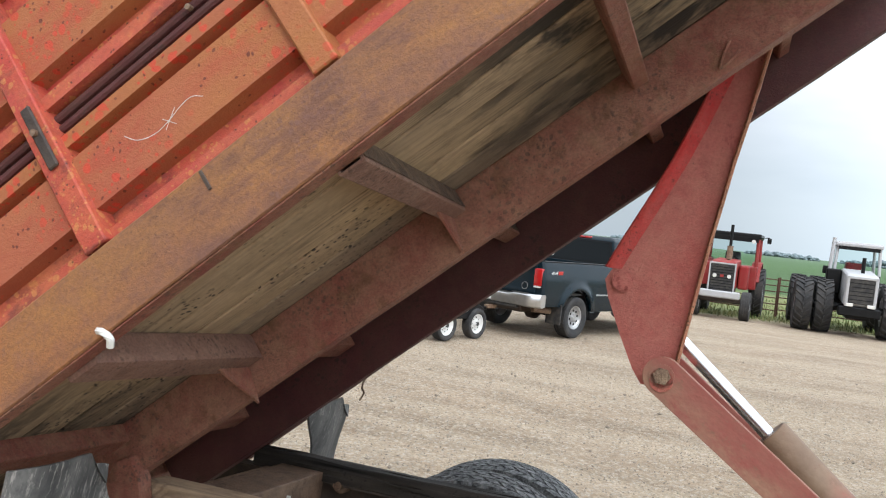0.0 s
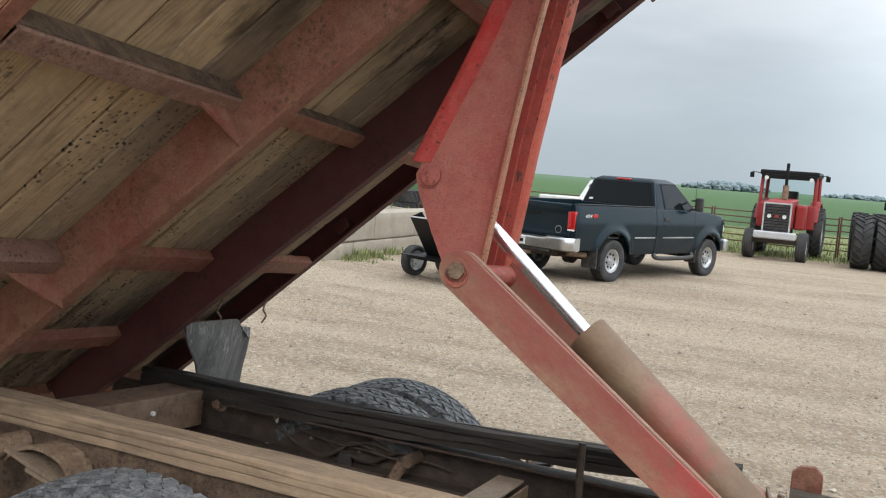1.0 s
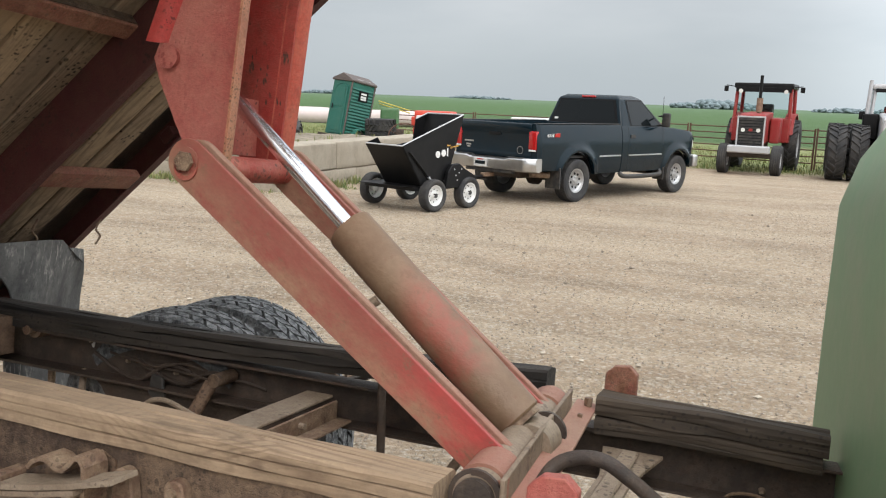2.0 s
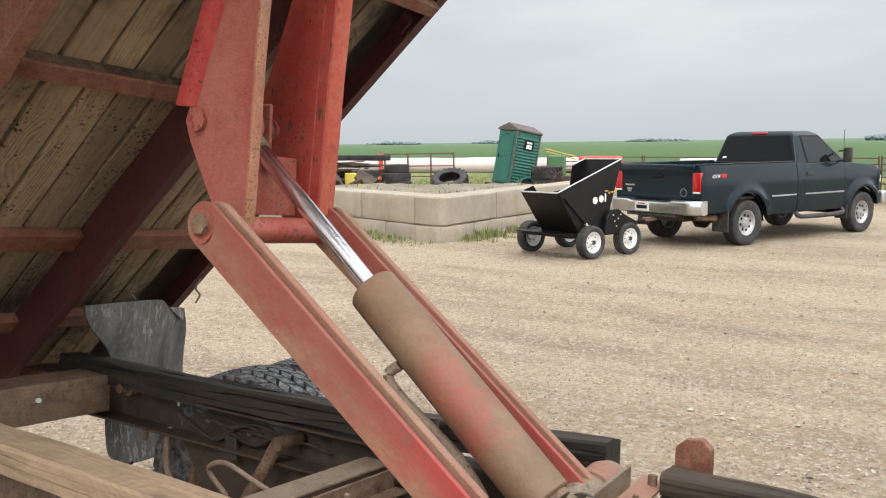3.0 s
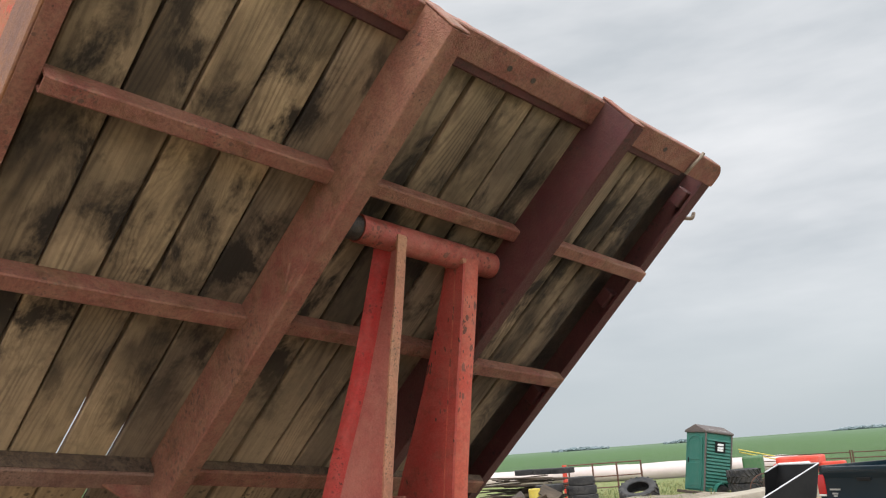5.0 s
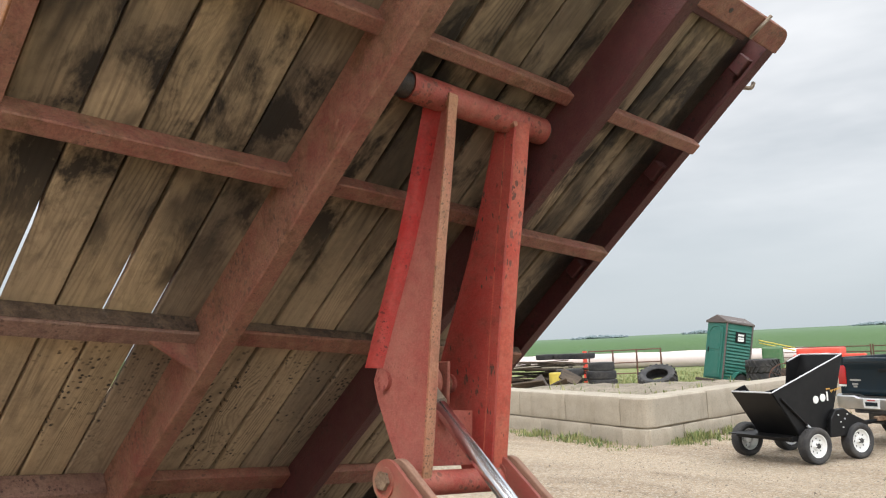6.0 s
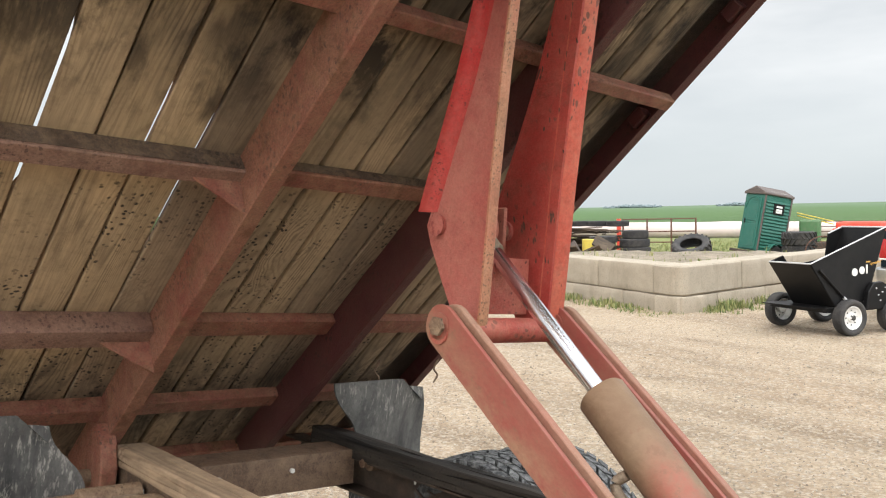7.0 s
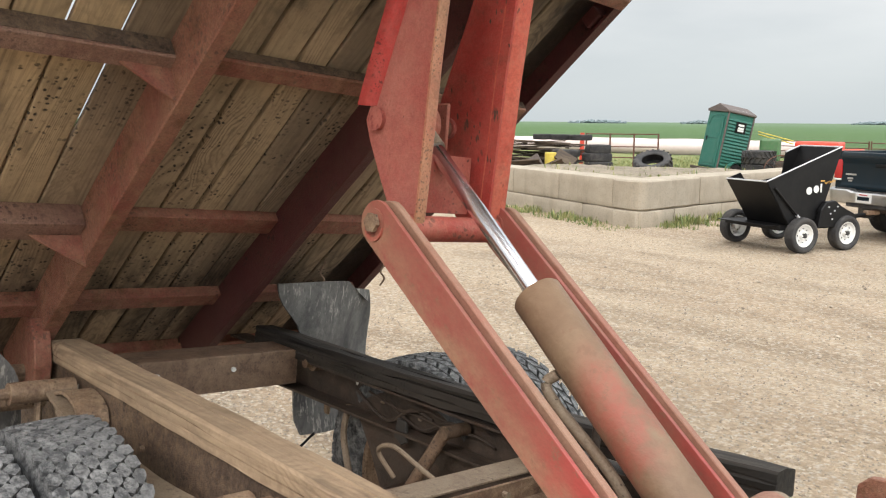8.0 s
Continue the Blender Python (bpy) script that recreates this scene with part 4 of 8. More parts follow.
def build_bed_rails():
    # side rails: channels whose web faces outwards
    for y, side, z0, mat, lab in ((Y_NEAR, 1, 1.965, M_RAIL, "sun-faded orange side rail with purple rust"), (Y_FAR, -1, 1.998, M_DARKRED_SHADE, "dark red side rail")):
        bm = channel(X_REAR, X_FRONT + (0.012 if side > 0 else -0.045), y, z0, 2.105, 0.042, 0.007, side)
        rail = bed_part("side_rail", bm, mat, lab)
        if side < 0:
            # dark plate paints the shade of the pocket above the far rail
            part("top_flange", box(X_REAR, X_FRONT - 0.05, 2.725, y - 0.008, 2.085, 2.095), M_GRIME_SHADE, rail, "near-black ledge above the rail with the pocket's shade painted in")
        part("bottom_flange", box(X_REAR, X_FRONT, min(y + side * 0.006, y + side * 0.043), max(y + side * 0.006, y + side * 0.043), z0 - 0.0035, z0 - 0.0005), M_FRAME if side > 0 else mat, rail, "rusty red underside of the rail" if side > 0 else "")
        if side > 0:
            tab = box(0.846, 0.853, y - 0.003, y + 0.001, 2.06, 2.10, 0.001)
            part("dent", tab, M_GRIME_SHADE, rail)
        else:
            for x in (0.62, 1.42, 1.83, 2.22):
                part("bracket", box(x, x + 0.055, y - 0.055, y - 0.008, 2.010, 2.05, 0.003), M_DARKRED_SHADE, rail)
            hk = sweep([(2.20, y - 0.004, 2.002), (2.212, y + 0.02, 1.994), (2.225, y + 0.035, 2.008)], 0.006)
            part("hook", hk, M_RUST, rail)
    # front rail with bolt holes, rounded at its corners
    askew = Matrix(((1, -0.006, 0, 0.0226), (0, 1, 0, 0), (0, 0, 1, 0), (0, 0, 0, 1)))
    o = [(2.322, Y_NEAR + 0.045), (X_FRONT - 0.022, Y_NEAR - 0.006)] + arc(X_FRONT - 0.022, Y_NEAR + 0.03, 0.036, -90, 0, 6) + arc(X_FRONT - 0.022, 2.852, 0.036, 0, 90, 6) + [(2.322, 2.888)]
    bm = prism(o, "z", 1.962, 2.003, 0.003, m=askew)
    fr = bed_part("front_rail", bm, M_FRAME, "faded red front rail with bolt holes")
    for y in (1.97, 2.05, 2.60, 1.5, 1.35):
        part("bolt_hole", tube((X_FRONT - 0.012, y, 1.9625), (X_FRONT - 0.012, y, 1.9605), 0.007, seg=10), M_GRIME_SHADE, fr)
    part("chain_link", sweep([(X_FRONT - 0.045, Y_FAR - 0.19, 1.960), (X_FRONT - 0.01, Y_FAR - 0.195, 1.953), (X_FRONT + 0.028, Y_FAR - 0.175, 1.962)], 0.005), M_TANSTEEL, fr)


def build_bed_walls():
    top = 2.98
    for y, side, lab in ((Y_NEAR + 0.055, -1, "weathered ochre and red steel side with rust blooms"), (Y_FAR - 0.055, 1, "ochre steel side")):
        x_end = X_FRONT - (0.01 if side < 0 else 0.085)
        wall = bed_part("side_wall", box(X_REAR, x_end, min(y, y - side * 0.004), max(y, y - side * 0.004), 2.112, top), M_WALLRED, lab)

        def strip(name, z0, z1, d, slope, mat, label=""):
            o = [(y, z0), (y + side * d, z0 + slope), (y + side * d, z1 - slope), (y, z1)]
            part(name, prism(o, "x", X_REAR + 0.01, x_end), mat, wall, label)
        strip("foot_bead", 2.112, 2.140, 0.030, 0.004, M_WALLRED, "rusted foot bead")
        strip("pressed_panel", 2.172, 2.305, 0.034, 0.010, M_WALL, "pressed ochre panel peppered with rust")
        strip("pressed_bead", 2.318, 2.356, 0.030, 0.006, M_WALL, "narrow ochre bead")
        strip("pressed_bead", 2.408, 2.445, 0.034, 0.005, M_WALLRED, "bright red bead")
        strip("pressed_panel", 2.475, 2.640, 0.034, 0.010, M_WALL, "upper ochre panel")
        strip("pressed_bead", 2.70, 2.74, 0.030, 0.006, M_WALLRED)
        strip("top_rail", 2.93, 2.99, 0.040, 0.004, M_WALLRED)
        for z in (2.371, 2.394):
            part("seam_rod", tube((X_REAR + 0.01, y + side * 0.014, z), (x_end, y + side * 0.014, z), 0.0095, seg=10), M_DARKRED_SHADE, wall, "dark maroon rod in the seam")
        for x in (-0.02, 0.60, 1.135, 1.70, 2.30 if side < 0 else 2.25):
            o = [(x - 0.032, y), (x - 0.026, y + side * 0.052), (x + 0.026, y + side * 0.052), (x + 0.032, y)]
            part("stake", prism(o, "z", 2.112, top + 0.01, 0.003), M_WALLRED if x < 1 else M_WALL, wall, "chipped red and ochre stake")
        if side < 0:
            yf = y - 0.0345
            ys = y - 0.052
            lt = box(0.592, 0.615, ys - 0.008, ys, 2.29, 2.43, 0.003)
            strap = part("latch", lt, M_GRIME_SHADE, wall, "dark bolted strap")
            part("bolt", tube((0.603, ys - 0.016, 2.37), (0.603, ys - 0.008, 2.37), 0.007, seg=8), M_RUST, strap)
            part("bolt", tube((0.975, y - 0.022, 2.388), (0.975, y - 0.034, 2.388), 0.006, seg=8), M_RUST, wall)
            pts = [(0.745, 2.262), (0.765, 2.238), (0.80, 2.226), (0.835, 2.229), (0.868, 2.237), (0.895, 2.238), (0.915, 2.224)]
            sc = part("scratch_mark", sweep([(px, yf, pz) for px, pz in pts], 0.0007, 5), M_WHITE, wall, "thin white scratch in the paint")
            part("scratch_stroke", sweep([(0.822, yf, 2.218), (0.858, yf, 2.243)], 0.0006, 5), M_WHITE, sc)
            part("scratch_stroke", sweep([(0.826, yf, 2.240), (0.846, yf, 2.214)], 0.0006, 5), M_WHITE, sc)
            part("paper_scrap", sweep([(0.535, Y_NEAR - 0.002, 1.978), (0.545, Y_NEAR - 0.008, 1.968), (0.55, Y_NEAR - 0.004, 1.952), (0.538, Y_NEAR + 0.004, 1.942)], 0.007, 6), M_LAMP, wall, "white scrap caught on the rail")
    X_HEAD = 2.240
    bm = box(X_HEAD, X_HEAD + 0.005, Y_NEAR + 0.03, Y_FAR - 0.13, 2.06, top + 0.12)
    fw = bed_part("front_wall", bm, M_ARM, "faded red steel headboard of the bed")
    for z in (2.125, 2.40, 2.72, 3.05):
        part("pressed_bead", prism([(X_HEAD + 0.005, z), (X_HEAD + 0.03, z + 0.008), (X_HEAD + 0.03, z + 0.035), (X_HEAD + 0.005, z + 0.043)], "y", Y_NEAR + 0.05, Y_FAR - 0.14), M_WALL, fw)
    for y in (1.35, 2.0, 2.65):
        part("stake", box(X_HEAD + 0.006, X_HEAD + 0.044, y - 0.03, y + 0.03, 2.112, top + 0.11, 0.004), M_WALL, fw)
    for y in (1.80, 2.30):
        part("bolt", tube((X_HEAD + 0.04, y, 2.13), (X_HEAD + 0.065, y, 2.13), 0.01, seg=8), M_RUST, fw)
    bm = box(X_REAR - 0.006, X_REAR, Y_NEAR + 0.03, Y_FAR - 0.03, 2.01, 2.45)
    tg = bed_part("tailgate", bm, M_WALL, "orange steel tailgate")
    for y in (1.3, 2.0, 2.7):
        part("stake", box(X_REAR - 0.044, X_REAR - 0.007, y - 0.03, y + 0.03, 2.03, 2.44, 0.004), M_WALL, tg)


build_sills()
build_crossmembers()
build_bed_rails()
build_bed_walls()


# ---- scissor hoist, in the truck's own frame ----
PIV = (-0.003, 1.868)       # knee pin, x and z
BASE = (0.700, 1.372)       # base pin
TUBE = (0.100, 2.722)       # torque tube under the bed


def build_hoist():
    # upper arms: plates folded along the front and the back edge, leaning in a little towards the top
    front = [(0.014, 1.835), (0.028, 1.90), (0.050, 2.05), (0.071, 2.20), (0.088, 2.30), (0.104, 2.40), (0.124, 2.50), (0.142, 2.60), (0.160, 2.71)]
    back = [(0.075, 2.71), (0.036, 2.60), (0.0, 2.50), (-0.040, 2.40), (-0.086, 2.30), (-0.135, 2.20), (-0.174, 2.115), (-0.178, 2.085), (-0.165, 2.04), (-0.125, 1.95), (-0.085, 1.87), (-0.060, 1.835)]

    def lean(x, y, z):
        return (x, y - 0.09 * (z - 2.2), z)

    def fold(edge, profile, th):
        """A folded strip along an edge of the plate: profile gives (x, y) steps from that edge, th its thickness as (x, y)."""
        bm = bmesh.new()
        rows = []
        for x, z in edge:
            p = [bm.verts.new(lean(x + dx, dy, z)) for dx, dy in profile]
            p += [bm.verts.new(lean(x + dx + th[0], dy + th[1], z)) for dx, dy in profile[::-1]]
            rows.append(p)
        n = len(rows[0])
        for a, b in zip(rows, rows[1:]):
            for k in range(n):
                bm.faces.new((a[k], a[(k + 1) % n], b[(k + 1) % n], b[k]))
        bm.faces.new(rows[0][::-1])
        bm.faces.new(rows[-1])
        return bm
    for y, s, off, lab in ((1.990, -1, 0.0, "faded red tapered hoist arm plate"), (2.205, 1, -0.018, "dark red tapered hoist arm with scabbed paint")):
        inset = [(x - 0.012, z) for x, z in front] + [(x + 0.012, z) for x, z in back[:7]] + back[7:]
        bm = bmesh.new()
        va = [bm.verts.new(lean(x + off, y, z)) for x, z in inset]
        vb = [bm.verts.new(lean(x + off, y + 0.008, z)) for x, z in inset]
        bm.faces.new(va)
        bm.faces.new(vb[::-1])
        for k in range(len(va)):
            bm.faces.new((va[k], va[(k + 1) % len(va)], vb[(k + 1) % len(va)], vb[k]))
        arm = part("hoist_arm", bm, M_ARM if s < 0 else M_ARMDARK, TRUCK, lab)
        fe = [(x + off, z) for x, z in front]
        be = [(x + off, z) for x, z in back[:7]]
        if s < 0:
            fl = fold(fe, [(-0.0125, y + 0.0035), (-0.004, y + 0.001), (0.0, y - 0.006), (0.0, y - 0.029)], (-0.0065, 0.0005))
            lp = fold(be, [(0.034, y - 0.0005), (0.016, y - 0.003), (0.006, y - 0.009), (0.001, y - 0.018), (-0.001, y - 0.028)], (-0.004, 0.003))
        else:
            fl = fold(fe, [(-0.042, y - 0.0005), (-0.022, y + 0.002), (-0.009, y + 0.009), (-0.002, y + 0.020), (0.0, y + 0.034), (0.0, y + 0.042)], (-0.004, 0.004))
            lp = fold(be, [(0.020, y - 0.0005), (0.006, y + 0.004), (0.0, y + 0.014), (0.0, y + 0.040)], (0.004, 0.003))
        part("front_flange", fl, M_FLANGE if s < 0 else M_BEND, arm, "paint-worn front flange", smooth=True)
        part("back_lip", lp, M_LIP, arm, "bright red back lip", smooth=True)
        yb = y + 0.01
        part("bolt_head", tube((-0.133, yb - 0.012, 2.086), (-0.133, yb + 0.002, 2.086), 0.026, 0.023, seg=18), M_ARM, arm, smooth=True)
        part("weld_bead", tube(lean(0.085 + off, y - 0.004, 2.702), lean(0.155 + off, y - 0.004, 2.702), 0.007, seg=8), M_FLANGE, arm)
    # clevis pin and rod eye
    part("clevis_pin", tube((-0.133, 1.994, 2.086), (-0.133, 2.205, 2.086), 0.019), M_FRAME, TRUCK, smooth=True)
    ye = 2.11
    eye = tube((-0.133, ye - 0.035, 2.086), (-0.133, ye + 0.035, 2.086), 0.045, seg=24)
    box(-0.17, -0.09, 2.165, 2.175, 2.03, 2.14, 0.004, into=eye)
    part("rod_eye", eye, M_RED, TRUCK, smooth=True)
    # torque tube between the sills
    tb = part("torque_tube", tube((TUBE[0], 1.84, TUBE[1]), (TUBE[0], 2.29, TUBE[1]), 0.034, seg=28), M_RED, TRUCK, "red torque tube across the bed sills", smooth=True)
    for a, b in ((1.72, 1.84), (2.29, 2.40)):
        part("collar", tube((TUBE[0], a, TUBE[1]), (TUBE[0], b, TUBE[1]), 0.030, seg=20), M_GRIME_SHADE, tb, "greasy collar", smooth=True)
    # knee tube
    kt = part("knee_tube", tube((PIV[0], 1.90, PIV[1] - 0.01), (PIV[0], 2.31, PIV[1] - 0.01), 0.028, seg=22), M_RED, TRUCK, "rust-speckled red knee tube", smooth=True)
    # cross stiffener between the upper arms
    part("stiffener", box(-0.06, -0.052, 2.026, 2.215, 1.89, 2.02, 0.001), M_RED, TRUCK)
    # lower arms: channels open upwards, rounded at the knee
    d = Vector((BASE[0] - PIV[0], 0, BASE[1] - PIV[1]))
    L = d.length
    ang = math.degrees(math.atan2(d.z, d.x))
    for y, lab in ((1.905, "red lower hoist arm with rubbed bright paint"), (2.258, "red lower hoist arm")):
        foot_x = BASE[0] - 0.083 * (y - 1.80)        # the base stands a little askew
        d = Vector((foot_x - PIV[0], 0, BASE[1] - PIV[1]))
        L = d.length
        ang = math.degrees(math.atan2(d.z, d.x))
        mt = pose(PIV[0], 0, PIV[1]) @ pose(0, 0, 0, 0, -ang, 0)
        side = arc(0, 0, 0.046, 270, 90, 10) + [(L + 0.02, 0.036), (L + 0.02, -0.042)]
        near = prism(side, "y", y, y + 0.010, 0.001)
        arm = part("lower_arm", near, M_LOWER, TRUCK, lab, mt)
        part("inner_plate", prism(side, "y", y + 0.032, y + 0.050, 0.002), M_BASE, arm, "dust-covered inner plate")
        part("bottom_plate", box(0.02, L, y + 0.010, y + 0.032, -0.044, -0.010), M_GRIME_SHADE, arm)
        part("knee_bolt", tube((0, y - 0.014, 0), (0, y, 0), 0.021, seg=6), M_RUST, arm, "worn hexagonal knee bolt")
        part("washer", tube((0, y - 0.005, 0), (0, y - 0.0005, 0), 0.029, seg=20), M_LOWER, arm)
    # cylinder and rod
    yc = 2.115
    top = Vector((-0.133, yc, 2.086))
    foot = Vector((0.705, yc, 1.375))
    u = (foot - top).normalized()
    gland = top + u * 0.512
    end = top + u * 1.045
    cyl = bmesh.new()
    q = u.to_track_quat("Y", "Z").to_matrix().to_4x4()
    ln = (end - gland).length
    lathe([(0.020, 0.0), (0.047, 0.0), (0.0515, 0.006), (0.0515, ln - 0.004), (0.048, ln), (0.001, ln)], 36, into=cyl)
    cyl.transform(Matrix.Translation(gland) @ q)
    cy = part("hydraulic_cylinder", cyl, M_DUST, TRUCK, "dust-caked hydraulic cylinder with red paint showing", smooth=True)
    part("piston_rod", tube(top + u * 0.06, gland + u * 0.02, 0.0185, seg=28), M_CHROME, cy, "shiny chromed piston rod", smooth=True)
    part("rod_collar", tube(top + u * 0.03, top + u * 0.085, 0.024, seg=20), M_TANSTEEL, cy, smooth=True)
    part("end_weld", tube(end - u * 0.006, end + u * 0.012, 0.044, seg=28), M_RUST, cy, smooth=True)
    n = Vector((-u.z, 0, u.x))
    p = gland + u * 0.16
    hose = sweep([p - n * 0.05 + Vector((0, -0.02, 0)), p - n * 0.078 + Vector((0, -0.03, 0)), p + u * 0.05 - n * 0.085 + Vector((0, -0.03, 0)), p + u * 0.22 - n * 0.075 + Vector((0, -0.02, 0)), p + u * 0.33 - n * 0.12, p + u * 0.36 - n * 0.22], 0.011, 10)
    part("hose_elbow", hose, M_TANSTEEL, cy, "dusty hydraulic hose and elbow", smooth=True)
    # base: pivot tube, bearing, angle iron and plate
    bt = part("base_tube", tube((BASE[0] + 0.003, 1.765, BASE[1]), (BASE[0] - 0.053, 2.44, BASE[1]), 0.040, seg=28), M_TANSTEEL, TRUCK, "dusty base tube of the hoist", smooth=True)
    # dark disc paints the shaded mouth of the open tube
    part("end_cap", tube((BASE[0], 1.752, BASE[1]), (BASE[0], 1.768, BASE[1]), 0.033, seg=24), M_GRIME_SHADE, bt, "dark disc painting the open tube end")
    part("snap_ring", lathe([(0.036, -0.004), (0.046, -0.004), (0.046, 0.004), (0.036, 0.004), (0.036, -0.004)], 24, m=Matrix.Translation((BASE[0], 1.768, BASE[1]))), M_GRIME_SHADE, bt)
    for y0, y1 in ((1.80, 1.90), (2.32, 2.41)):
        part("bearing", tube((BASE[0] - 0.083 * (y0 - 1.8), y0, BASE[1]), (BASE[0] - 0.083 * (y1 - 1.8), y1, BASE[1]), 0.046, seg=26), M_BASE, bt, "red pivot bearing", smooth=True)
    part("cylinder_foot", tube((BASE[0], yc - 0.04, BASE[1]), (BASE[0], yc + 0.04, BASE[1]), 0.043, seg=26), M_TANSTEEL, bt, smooth=True)
    part("clamp_ring", tube((BASE[0], yc + 0.075, BASE[1]), (BASE[0], yc + 0.085, BASE[1]), 0.0425, seg=26), M_GRIME_SHADE, bt)
    skew = Matrix(((1, -0.083, 0, 0.1494), (0, 1, 0, 0), (0, 0, 1, 0), (0, 0, 0, 1)))
    an = box(0.738, 0.747, 1.76, 2.44, 1.305, 1.412, 0.002, m=skew)
    part("angle_iron", an, M_TANSTEEL, TRUCK, "dusty upright angle iron of the hoist base")
    pl = prism([(0.7475, 1.362), (0.7475, 1.369), (0.798, 1.362), (0.798, 1.355)], "y", 1.74, 2.53, 0.001, m=skew)
    bp = part("base_plate", pl, M_BASE, TRUCK, "red sloping base plate")
    part("bolt", tube((0.722, 2.49, 1.36), (0.722, 2.49, 1.385), 0.010, seg=6), M_RUST, bp)
    part("bolt", tube((0.728, 2.38, 1.355), (0.728, 2.38, 1.372), 0.006, seg=6), M_RUST, bp)
    part("base_gusset", prism([(0.66, 1.30), (0.66, 1.37), (0.75, 1.41), (0.75, 1.30)], "y", 1.775, 1.784, 0.001), M_BASE, TRUCK)


build_hoist()


# ---- chassis ----
def warped_beam(x0, x1, y0, y1, z0, z1, warp, seg=30, seed=1, rough=0.004, split=0.004):
    """A sawn timber along x with an uneven, split surface; warp(x) moves it up."""
    bm = bmesh.new()
    rings = []
    for i in range(seg + 1):
        x = x0 + (x1 - x0) * i / seg
        w = warp(x)
        ring = []
        h = z1 - z0
        c1 = z0 + h * (0.36 + 0.10 * noise.noise(Vector((x * 2.2, seed, 0.3))))
        c2 = z0 + h * (0.68 + 0.07 * noise.noise(Vector((x * 3.0, seed, 7.3))))
        d1 = split * max(0.0, min(1.0, 0.75 + 1.6 * noise.noise(Vector((x * 1.3, seed, 2.0)))))
        d2 = split * max(0.0, min(1.0, 0.25 + 2.0 * noise.noise(Vector((x * 1.1, seed, 5.0)))))
        step = 0.35 * d1
        pts = [(y0 + step, z0), (y0 + step, c1 - 0.0025), (y0 + d1, c1), (y0, c1 + 0.0020), (y0, c2 - 0.002), (y0 + d2, c2), (y0, c2 + 0.0015), (y0, z1 - 0.006), (y0 + 0.006, z1),
               (y0 + (y1 - y0) * 0.55, z1), (y0 + (y1 - y0) * 0.57, z1 - d2), (y0 + (y1 - y0) * 0.59, z1), (y1 - 0.008, z1), (y1, z1 - 0.008), (y1, z0)]
        for k, (yy, zz) in enumerate(pts):
            dn = rough * noise.noise(Vector((x * 6 + seed, k * 1.7, seed * 3.1)))
            ring.append(bm.verts.new((x, yy + dn, zz + w + dn)))
        rings.append(ring)
    n = len(rings[0])
    for a, b in zip(rings, rings[1:]):
        for k in range(n):
            bm.faces.new((a[k], a[(k + 1) % n], b[(k + 1) % n], b[k]))
    bm.faces.new(rings[0][::-1])
    bm.faces.new(rings[-1])
    return bm


